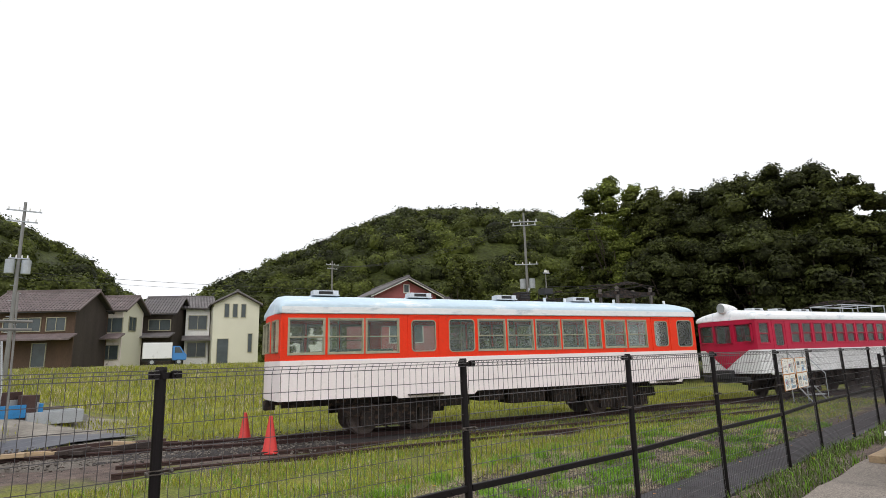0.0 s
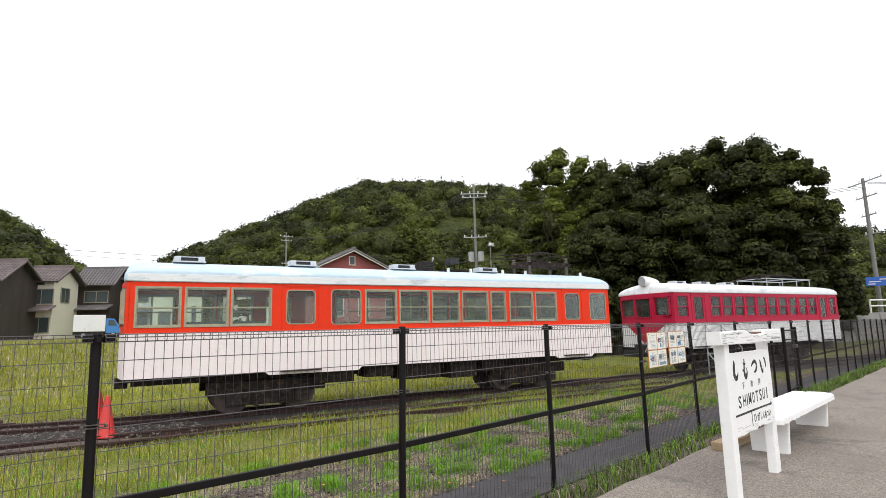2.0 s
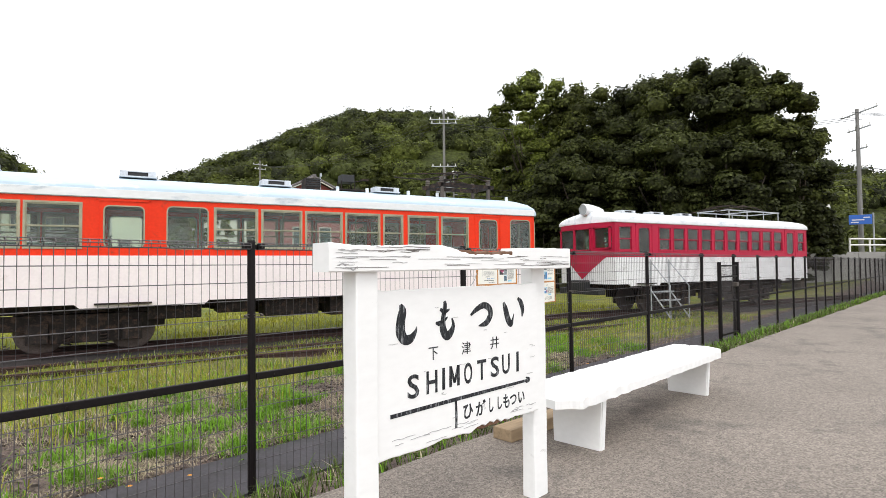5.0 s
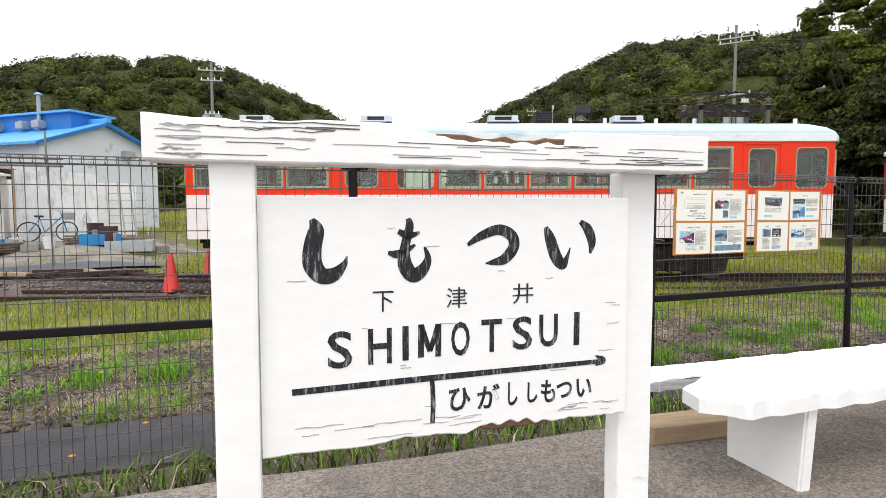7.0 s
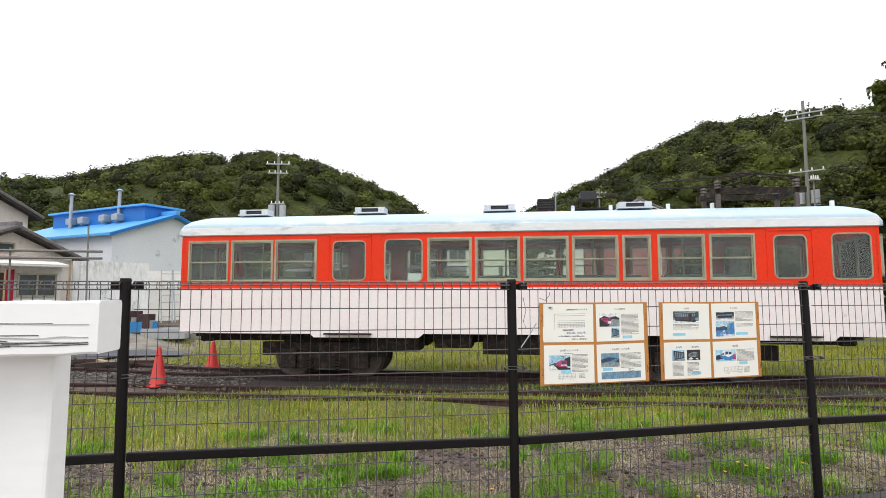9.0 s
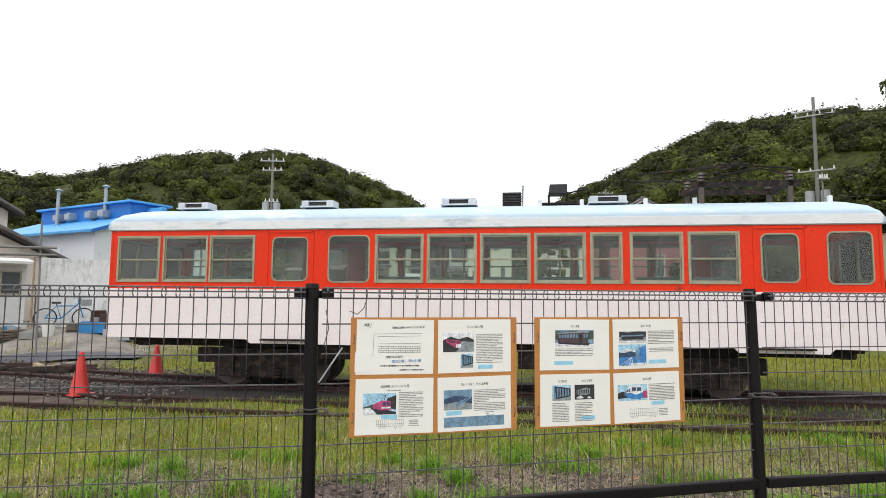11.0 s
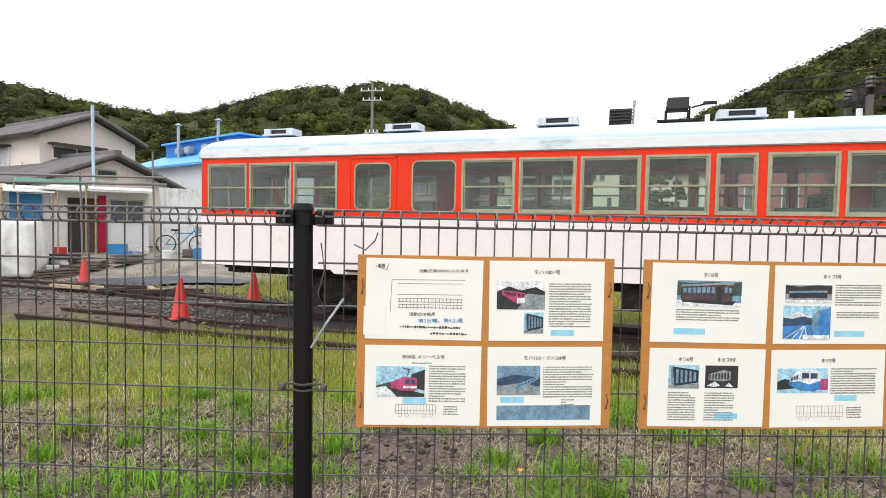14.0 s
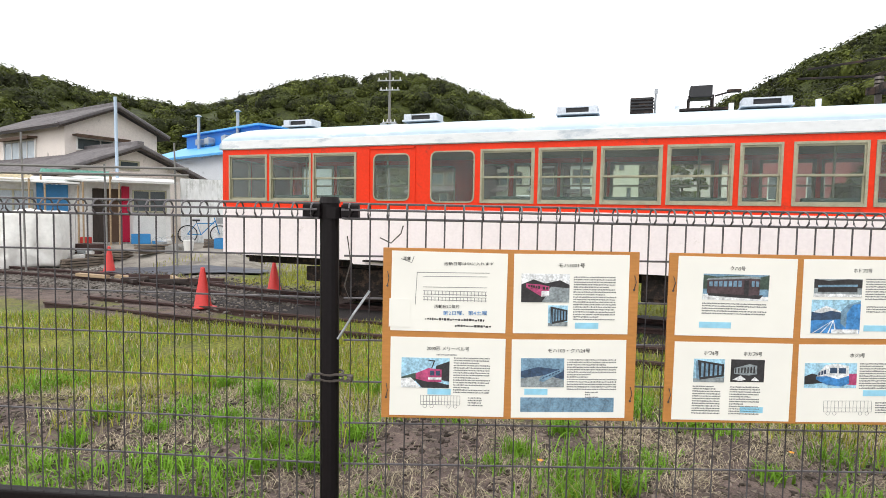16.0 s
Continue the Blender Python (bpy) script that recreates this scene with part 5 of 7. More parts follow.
        put("photo_trees", "dark", (0, 0.14), (0.36, 0.2), (0.30, 0.50), (0.14, 0.58), (0, 0.46))
        put("photo_fence", "pink", (0.82, 0.14), (1, 0.12), (1, 0.58), (0.82, 0.56))
        put("photo_carriage", "white", (0.22, 0.34), (0.42, 0.14), (0.70, 0.06), (0.86, 0.18), (0.84, 0.88), (0.62, 0.98), (0.40, 0.92), (0.26, 0.62))
        put("photo_skirt", "blue", (0.22, 0.34), (0.42, 0.14), (0.70, 0.06), (0.86, 0.18), (0.85, 0.50), (0.64, 0.36), (0.42, 0.48), (0.22, 0.46))
        strip("navy", 2, 0.48, 0.82, 0.60, 0.58, 0.22, 0.22, 0.8)
        strip("navy", 3, 0.26, 0.42, 0.50, 0.58, 0.12, 0.18)
    return p


def notice_board(label, origin, a0, a1, width, h0, h1, papers):
    """A plywood sheet wired to the fence, with four laminated sheets."""
    nb = thing("notice_board", label, "notice board", pose(*origin, 0, 0, a0), "notice boards on the fence")
    bm = bmesh.new()
    box(bm, 0, width, 0, 0.006, h0, h1, 0.0015)
    part("plywood", bm, M["board"], nb)
    for x in (0.012, width - 0.012):
        for z in (h1 - 0.08, h0 + 0.075):
            bm = bmesh.new()
            sweep(bm, [(x, -0.001, z - 0.018), (x + 0.004, -0.004, z), (x, -0.001, z + 0.018)], 0.0012, 5)
            rod(bm, (x, -0.002, z - 0.02), (x, 0.001, z - 0.02), 0.003, n=8)
            part("wire_tie", bm, M["clip"], nb)
    for k, draw in enumerate(papers):
        col, row = k % 2, k // 2
        x0 = 0.022 + col * (width - 0.03) / 2
        x1 = x0 + (width - 0.03) / 2 - 0.018
        zz1 = h1 - 0.009 - row * (h1 - h0) / 2
        zz0 = zz1 - (h1 - h0) / 2 + 0.016
        sh = new("paper_sheet")
        sh.parent = nb
        sh.location = ((x0 + x1) / 2, 0, (zz0 + zz1) / 2)
        sh.rotation_euler = (0, radians((0.6, -0.4, 0.3, -0.7)[k]), 0)
        w, h = (x1 - x0) / 2, (zz1 - zz0) / 2
        flat(sh, "sheet", -w, w, -h, h, -0.001, M["paper"])
        draw(sh, w, h, k)
    return nb


def title(sh, text, w, h, x=0.0, width=None, z=None):
    width = width or 0.0098 * len(text)
    lettering(text, width, 0.0115, sh, INK, pose(x, -0.0016, h - 0.035 if z is None else z), 0, 0.0006, "title")


def logo(sh, x0, z0, wd=0.062):
    flat(sh, "logo_bar", x0, x0 + wd, z0, z0 + 0.016, -0.0016, CYAN)


def map_sheet(sh, w, h, k):
    bm = bmesh.new()
    def line(x0, z0, x1, z1, t=0.0007):
        sweep(bm, [(x0, -0.0012, z0), (x1, -0.0012, z1)], t, 4)
    line(-0.085, 0.05, 0.105, 0.053)
    line(-0.085, 0.05, -0.088, -0.035)
    line(-0.07, 0.04, 0.10, 0.043)
    line(-0.068, 0.012, 0.10, 0.014)
    for z in (0.002, -0.007, -0.014, -0.022):
        line(-0.068, z, 0.10, z + 0.001)
    for x in np.arange(-0.065, 0.1, 0.0095):
        line(x, -0.009, x, 0.002)
        line(x, -0.024, x, -0.013)
    line(-0.128, 0.085, -0.10, 0.075)
    line(-0.10, 0.075, -0.094, 0.092)
    part("map_lines", bm, BAR, sh)
    for text, x0, x1, z, hh, ink in (("車庫", -0.122, -0.103, 0.080, 0.011, INK), ("活動日等は中に入れます", -0.015, 0.115, 0.072, 0.0085, INK), ("活動日は毎月", -0.038, 0.028, -0.043, 0.0095, INK), ("第2日曜、第4土曜", -0.014, 0.102, -0.060, 0.0115, PH["blue"])):
        lettering(text, x1 - x0, hh, sh, ink, pose((x0 + x1) / 2, -0.0016, z, 0, -1.5), 0, 0.0006, "handwriting")
    for k, (x0, x1, z) in enumerate(((-0.062, 0.096, -0.072), (0.018, 0.115, -0.088))):
        bm = bmesh.new()
        x, r = x0, random.Random(40 + k)
        while x < x1:
            ww = r.uniform(0.003, 0.007)
            box(bm, x, x + ww, -0.0016, -0.001, z - 0.004 + r.uniform(0, 0.002), z + r.uniform(0, 0.003))
            x += ww + 0.002
        part("handwriting", bm, INK, sh)
    flat(sh, "small_label", -w - 0.004, -w + 0.052, -h + 0.01, -h + 0.085, -0.0022, M["paper"])


def sheet_a(sh, w, h, k):
    title(sh, "モハ1001号", w, h)
    photo(sh, -w + 0.02, -0.005, -0.022, h - 0.052, "valley")
    photo(sh, -0.06, -0.008, -h + 0.02, -0.03, "boxcar")
    text_bars(sh, 0.006, w - 0.03, h - 0.058, -h + 0.036, seed=5)
    logo(sh, 0.012, -h + 0.014)


def sheet_b(sh, w, h, k):
    title(sh, "2000形 メリーベル号", w, h, width=0.112)
    text_bars(sh, -0.03, 0.03, h - 0.044, h - 0.049, seed=50)
    photo(sh, -w + 0.03, 0.005, -0.030, h - 0.055, "street")
    text_bars(sh, 0.016, w - 0.035, h - 0.052, -0.042, seed=6)
    logo(sh, -0.052, -0.048)
    train_drawing(sh, -0.07, 0.035, -h + 0.022, -h + 0.055)
    text_bars(sh, 0.056, 0.098, -h + 0.052, -h + 0.026, seed=8)


def train_drawing(sh, x0, x1, z0, z1):
    bm = bmesh.new()
    def line(a, b, c, d):
        sweep(bm, [(a, -0.0012, b), (c, -0.0012, d)], 0.0005, 4)
    for z in (z0 + 0.008, z1, (z0 + z1) / 2):
        line(x0, z, x1, z)
    for x in np.linspace(x0, x1, 14):
        line(x, z0 + 0.008, x, z1)
    for x in (x0 + 0.012, x0 + 0.03, x1 - 0.03, x1 - 0.012):
        sweep(bm, [(x + 0.005 * math.cos(a), -0.0012, z0 + 0.004 + 0.005 * math.sin(a)) for a in np.linspace(0, 6.3, 9)], 0.0005, 4)
    part("line_drawing", bm, BAR, sh)


def sheet_c(sh, w, h, k):
    title(sh, "モハ103・クハ24号", w, h, width=0.112)
    photo(sh, -w + 0.025, -0.012, -0.022, h - 0.05, "aerial")
    text_bars(sh, -0.004, w - 0.02, h - 0.052, -0.026, seed=9)
    logo(sh, -w + 0.035, -0.043)
    p = flat(sh, "photo", -w + 0.025, w - 0.03, -h + 0.016, -h + 0.055, -0.0016, PH["haze"])
    train_drawing(sh, -w + 0.035, w - 0.04, -h + 0.02, -h + 0.048)
    text_bars(sh, 0.045, 0.085, -0.034, -0.05, seed=10)


def sheet_d(sh, w, h, k):
    title(sh, "クハ5号", w, h)
    photo(sh, -0.09, 0.085, -0.008, h - 0.045, "side")
    text_bars(sh, -0.09, 0.085, -0.016, -0.044, seed=11)
    logo(sh, -0.095, -h + 0.022, 0.085)


def sheet_e(sh, w, h, k):
    title(sh, "ホトフ5号", w, h)
    photo(sh, -w + 0.03, 0.0, 0.006, h - 0.052, "wagon")
    photo(sh, -w + 0.026, -0.002, -h + 0.014, -0.002, "tracks")
    text_bars(sh, 0.01, w - 0.016, h - 0.05, 0.0, seed=12)
    text_bars(sh, 0.015, w - 0.02, -0.018, -0.035, seed=13)
    logo(sh, 0.01, -h + 0.02, 0.085)


def sheet_f(sh, w, h, k):
    title(sh, "ホワ6号", w, h, -0.06)
    title(sh, "ホカフ9号", w, h, 0.052)
    photo(sh, -0.105, -0.022, -0.002, h - 0.045, "boxcar")
    photo(sh, -0.005, 0.085, 0.0, h - 0.045, "night")
    text_bars(sh, -0.105, -0.025, -0.012, -h + 0.02, seed=14)
    text_bars(sh, -0.005, 0.08, -0.012, -h + 0.02, seed=15)
    logo(sh, 0.025, -h + 0.022)


def sheet_g(sh, w, h, k):
    title(sh, "ホジ3号", w, h)
    photo(sh, -w + 0.018, 0.0, -0.012, h - 0.05, "front")
    text_bars(sh, 0.008, w - 0.02, h - 0.05, -0.015, seed=16)
    logo(sh, 0.02, -0.034)
    train_drawing(sh, -0.085, 0.045, -h + 0.02, -h + 0.058)
    text_bars(sh, 0.055, 0.1, -h + 0.055, -h + 0.026, seed=17)


notice_board("orange-brown plywood notice board with four laminated sheets", (0.145, 0.010, 0), 20.2, 0, 0.675, 0.918, 1.372, [map_sheet, sheet_a, sheet_b, sheet_c])
notice_board("orange-brown plywood notice board with four photo sheets of old rail cars", (0.853, 0.268, 0), 20.5, 0, 0.70, 0.918, 1.372, [sheet_d, sheet_e, sheet_f, sheet_g])


# ---- houses ----
M["tile"] = mat("grey_roof_tiles", (0.135, 0.122, 0.125), 0.6, var=0.4, scale=1.5, fine=9, bump=0.2)
# dark slope colour that paints shade into the gaps between tile ribs
M["tile_gap"] = mat("shadowed_tile_joint", (0.035, 0.032, 0.034), 0.8, var=0.2)
M["tile_brown"] = mat("brown_roof_tiles", (0.145, 0.112, 0.112), 0.6, var=0.4, scale=1.5, fine=9, bump=0.2)
M["beige"] = mat("beige_render", (0.74, 0.67, 0.62), 0.9, var=0.12, scale=0.6, fine=15, dirt=(0.33, 0.29, 0.24), dirt_amount=0.1)
M["cream"] = mat("cream_render", (0.66, 0.64, 0.52), 0.9, var=0.06, scale=0.6, fine=15)
M["darkwood"] = mat("dark_stained_boards", (0.045, 0.034, 0.028), 0.85, var=0.35, scale=1.5, fine=20, stretch=(1, 1, 0.2))
M["brownwood"] = mat("brown_boards", (0.085, 0.05, 0.032), 0.85, var=0.3, scale=1.5, fine=20, stretch=(1, 1, 0.2))
M["bluewall"] = mat("pale_blue_grey_cladding", (0.74, 0.77, 0.83), 0.7, var=0.08, scale=0.5, fine=12, dirt=(0.38, 0.41, 0.45), dirt_amount=0.12)
M["blueroof"] = mat("bright_blue_sheet_roof", (0.10, 0.40, 0.80), 0.45, var=0.12, scale=0.7, fine=10)
M["bluepaint"] = mat("blue_cladding", (0.012, 0.16, 0.50), 0.5, var=0.12, scale=0.7, fine=10)
M["pinkred"] = mat("brick_red_cladding", (0.34, 0.10, 0.10), 0.8, var=0.12, scale=0.8, fine=12)
M["whitewood"] = mat("white_painted_wood", (0.76, 0.75, 0.72), 0.6, var=0.06, scale=2)
M["darkglass"] = mat("dark_house_window", (0.06, 0.075, 0.08), 0.2, var=0.3, scale=1.5, bump=0)
M["paleglass"] = mat("curtained_house_window", (0.42, 0.48, 0.53), 0.25, var=0.25, scale=2.5, bump=0)
M["greywall"] = mat("stained_white_wall", (0.79, 0.78, 0.76), 0.85, var=0.12, scale=0.8, fine=10, dirt=(0.40, 0.37, 0.33), dirt_amount=0.06)
M["sheet"] = mat("pale_plastic_sheet", (0.74, 0.74, 0.72), 0.5, var=0.12, scale=2)
M["tarp_blue"] = mat("blue_tarpaulin", (0.03, 0.22, 0.50), 0.5, var=0.2, scale=3)


def house(label, m, L, W, eave, ridge, wall, roof, windows=(), over=0.45, gable=None, frame_m=None, ribs=True, barge=None, pent=None, category="house", hood=False):
    """A gabled house: the ridge runs along its x. windows: (face, a0, a1, z0, z1); faces f, l, r."""
    h = thing("house", label, category, m, "houses")
    for nm, q in (("wall", (0, L, 0, 0.15)), ("wall", (0, L, W - 0.15, W)), ("wall", (0, 0.15, 0.15, W - 0.15)), ("wall", (L - 0.15, L, 0.15, W - 0.15))):
        side = q[1] - q[0] < 1
        bm = bmesh.new()
        box(bm, q[0], q[1], q[2], q[3], -0.6, eave)
        if side:
            vs = [bm.verts.new((x, y, z)) for x in (q[0], q[1]) for y, z in ((0.0, eave), (W, eave), (W / 2, ridge - 0.05))]
            for f in ((0, 1, 2), (5, 4, 3), (0, 3, 4, 1), (1, 4, 5, 2), (2, 5, 3, 0)):
                bm.faces.new([vs[i] for i in f])
        part(nm, bm, (gable or wall) if side else wall, h)
    slope = (ridge - eave) / (W / 2)
    for s in (-1, 1):
        bm = bmesh.new()
        ye, ze = W / 2 + s * (W / 2 + over), eave - slope * over
        x0, x1 = -over, L + over
        v = [bm.verts.new(p) for p in ((x0, W / 2, ridge), (x1, W / 2, ridge), (x1, ye, ze), (x0, ye, ze), (x0, W / 2, ridge + 0.12), (x1, W / 2, ridge + 0.12), (x1, ye, ze + 0.12), (x0, ye, ze + 0.12))]
        for f in ((3, 2, 1, 0), (4, 5, 6, 7), (0, 1, 5, 4), (1, 2, 6, 5), (2, 3, 7, 6), (3, 0, 4, 7)):
            bm.faces.new([v[i] for i in f])
        sl = part("roof_slope", bm, M["tile_gap"] if ribs else roof, h)
        if ribs:
            bm = bmesh.new()
            n = int((x1 - x0) / 0.27)
            for k in range(n + 1):
                x = x0 + (x1 - x0) * k / n
                rod(bm, (x, W / 2, ridge + 0.12), (x, ye, ze + 0.12), 0.095, n=6)
            rows = int(math.hypot(W / 2 + over, ridge - ze) / 0.3)
            for k in range(1, rows + 1):
                y = W / 2 + s * (W / 2 + over) * k / rows
                z = ridge + (ze - ridge) * k / rows
                rod(bm, (x0, y, z + 0.13), (x1, y, z + 0.13), 0.06, n=4)
            part("roof_tiles", bm, roof, sl)["kind"] = "stuff"
    bm = bmesh.new()
    box(bm, -over - 0.05, L + over + 0.05, W / 2 - 0.14, W / 2 + 0.14, ridge + 0.06, ridge + 0.30, 0.04)
    part("roof_ridge", bm, roof, h)
    for x in (-over, L + over):
        bm = bmesh.new()
        for s in (-1, 1):
            ye, ze = W / 2 + s * (W / 2 + over), eave - slope * over
            a_, b_ = Vector((x, W / 2, ridge - 0.05)), Vector((x, ye, ze - 0.05))
            vs = [bm.verts.new(p + Vector((dx, 0, dz))) for p in (a_, b_) for dx in (-0.03, 0.03) for dz in (0.0, 0.15)]
            bmesh.ops.convex_hull(bm, input=vs)
        part("barge_board", bm, barge or M["darkwood"], h)
    if pent:
        z, d, ya = pent
        bm = bmesh.new()
        v = [bm.verts.new(p) for p in ((-0.3, 0, z + 0.45), (L + 0.3, 0, z + 0.45), (L + 0.3, -d, z), (-0.3, -d, z), (-0.3, 0, z + 0.57), (L + 0.3, 0, z + 0.57), (L + 0.3, -d, z + 0.12), (-0.3, -d, z + 0.12))]
        for f in ((3, 2, 1, 0), (4, 5, 6, 7), (0, 1, 5, 4), (1, 2, 6, 5), (2, 3, 7, 6), (3, 0, 4, 7)):
            bm.faces.new([v[i] for i in f])
        part("pent_roof", bm, roof, h)
    for face, a0, a1, z0, z1 in windows:
        w = new("window")
        w.parent = h
        w.matrix_basis = {"f": pose(0, 0, 0), "r": pose(L, 0, 0, 0, 0, 90), "l": pose(0, W, 0, 0, 0, -90)}[face]
        bm = bmesh.new()
        for q in ((a0, a1, z0 - 0.06, z0), (a0, a1, z1, z1 + 0.06), (a0 - 0.06, a0, z0 - 0.06, z1 + 0.06), (a1, a1 + 0.06, z0 - 0.06, z1 + 0.06)):
            box(bm, q[0], q[1], -0.07, 0.02, q[2], q[3])
        n = max(1, round((a1 - a0) / 0.9))
        for k in range(1, n):
            x = a0 + (a1 - a0) * k / n
            box(bm, x - 0.025, x + 0.025, -0.05, 0.0, z0, z1)
        part("window_frame", bm, frame_m or M["alu"], w)
        bm = bmesh.new()
        box(bm, a0, a1, -0.02, 0.01, z0, z1)
        part("pane", bm, M["paleglass"] if hood and face == "f" else M["darkglass"], w)
        if hood:
            bm = bmesh.new()
            box(bm, a0 - 0.2, a1 + 0.2, -0.42, 0.0, z1 + 0.10, z1 + 0.17, 0.01)
            box(bm, a0 - 0.2, a1 + 0.2, -0.42, -0.38, z1 + 0.03, z1 + 0.10)
            part("window_hood", bm, M["brownwood"], w, "dark brown window hood")
    return h


def gz(x, y):
    return float(ground_z(np.array(float(x)), np.array(float(y))))


house("old two-storey house of dark boards under a brown tiled roof", pose(-20.9, 50.4, gz(-16, 48), 0, 0, -22), 6.6, 5.0, 4.6, 6.2, M["brownwood"], M["tile_brown"], [("f", 1.2, 4.0, 2.9, 3.9), ("f", 4.5, 5.9, 2.9, 3.9), ("f", 3.6, 4.6, 0.1, 1.9)], gable=M["darkwood"], pent=(2.1, 1.1, 0))
house("two-storey house with a weathered cream gable", pose(-13.8, 52.9, gz(-11, 54), 0, 0, -20), 2.2, 4.2, 5.0, 6.2, M["beige"], M["tile_brown"], [("r", 1.2, 2.6, 3.2, 4.4), ("f", 0.4, 2.2, 3.0, 4.2), ("f", 0.5, 2.0, 0.6, 1.8)], gable=M["cream"], pent=(2.3, 1.2, 0))
house("dark wooden house with stepped tiled roofs", pose(-10.35, 57.1, gz(-8, 58), 0, 0, -20), 2.8, 4.0, 5.2, 6.7, M["darkwood"], M["tile"], [("f", 0.6, 2.6, 3.4, 4.4), ("f", 0.8, 2.4, 0.8, 1.8)], pent=(2.6, 1.5, 0))
house("grey two-storey house with a balcony", pose(-6.5, 58.5, gz(-5, 59)), 2.3, 7.0, 5.8, 7.2, M["greywall"], M["tile"], [("f", 0.3, 2.0, 3.6, 5.0), ("f", 0.3, 2.0, 0.8, 2.2)], pent=(2.4, 1.2, 0))
# the last window is a dark pane standing for the shaded garage opening
house("new cream two-storey house with a plain gable", pose(0.3, 55.0, gz(-1.5, 56), 0, 0, 90), 8.0, 4.4, 5.9, 7.1, M["cream"], M["tile"], [("l", 1.05, 1.45, 4.6, 5.9), ("l", 1.85, 2.25, 4.6, 5.9), ("l", 2.65, 3.05, 4.6, 5.9), ("l", 3.4, 3.75, 1.1, 2.9), ("l", 0.5, 1.5, -0.2, 2.4)], over=0.3)
house("brick-red clad house with white barge boards", pose(11.9, 36.6, gz(9, 37), 0, 0, 90), 8.0, 5.3, 5.3, 6.55, M["pinkred"], M["tile"], [("l", 1.2, 1.9, 1.5, 2.9), ("l", 3.2, 4.0, 1.5, 2.9), ("l", 2.45, 2.85, 5.5, 6.1)], over=0.5, frame_m=M["whitewood"], barge=M["whitewood"])
house("brick-red wing of a house under a grey roof", pose(11.9, 38.5, gz(13, 39)), 3.4, 6.0, 4.2, 5.4, M["pinkred"], M["tile"], [("f", 1.0, 2.0, 1.3, 2.7)], frame_m=M["whitewood"])
house("low house with a dull red roof", pose(3.6, 60.0, gz(5, 61)), 5.0, 6.0, 5.6, 7.0, M["beige"], M["pinkred"], ribs=False)
house("two-storey beige rendered house under grey tiles", pose(-30.0, 17.5, -0.2, 0, 0, -12.4), 7.5, 4.1, 5.3, 6.25, M["beige"], M["tile"], [("r", 0.5, 2.4, 4.3, 4.75), ("f", 1.6, 4.8, 3.75, 4.75)], over=0.4, hood=True, frame_m=M["whitewood"])
house("low beige wing of a house under grey tiles", pose(-31.1, 15.8, -0.2, 0, 0, -12.4), 12.0, 5.6, 3.0, 4.15, M["beige"], M["tile"], [("r", 2.2, 2.9, 3.35, 3.6)], over=0.4)
shop = house("grey-blue workshop under a bright blue sheet roof", pose(-28.2, 24.9, -0.1, 0, 0, -19.9), 10.0, 6.5, 4.55, 5.75, M["bluewall"], M["blueroof"], over=0.35, ribs=False, barge=M["bluepaint"], category="workshop")
bm = bmesh.new()
box(bm, 1.0, 9.2, 2.2, 4.3, 5.2, 6.25)
mon = part("roof_monitor", bm, M["bluepaint"], shop, "blue raised roof monitor")
bm = bmesh.new()
box(bm, 0.8, 9.4, 2.0, 4.5, 6.25, 6.36, 0.02)
part("monitor_roof", bm, M["blueroof"], mon)
for x in (3.2, 4.3, 6.2, 7.3):
    bm = bmesh.new()
    rod(bm, (x, 1.85, 5.72), (x, 2.25, 5.72), 0.24, n=14)
    box(bm, x - 0.22, x + 0.26, 1.75, 2.1, 5.55, 5.9, 0.04)
    part("vent_hood", bm, M["grey_metal"], mon, "grey metal vent hood")
bm = bmesh.new()
box(bm, 10.0, 10.35, 4.2, 4.8, 4.2, 4.6, 0.05)
part("wall_vent", bm, M["grey_metal"], shop)
for x, y, top in ((-20.7, 24.4, 7.2), (-24.2, 25.2, 7.2)):
    ch = thing("chimney", "thin steel flue pipe with a rain cap on the workshop roof", "chimney", pose(x, y, 0), "flues")
    bm = bmesh.new()
    rod(bm, (0, 0, 4.6), (0, 0, top - 0.15), 0.085, n=12)
    part("pipe", bm, M["grey_metal"], ch)
    bm = bmesh.new()
    rod(bm, (0, 0, top - 0.1), (0, 0, top), 0.2, 0.06, n=12)
    part("cap", bm, M["grey_metal"], ch)


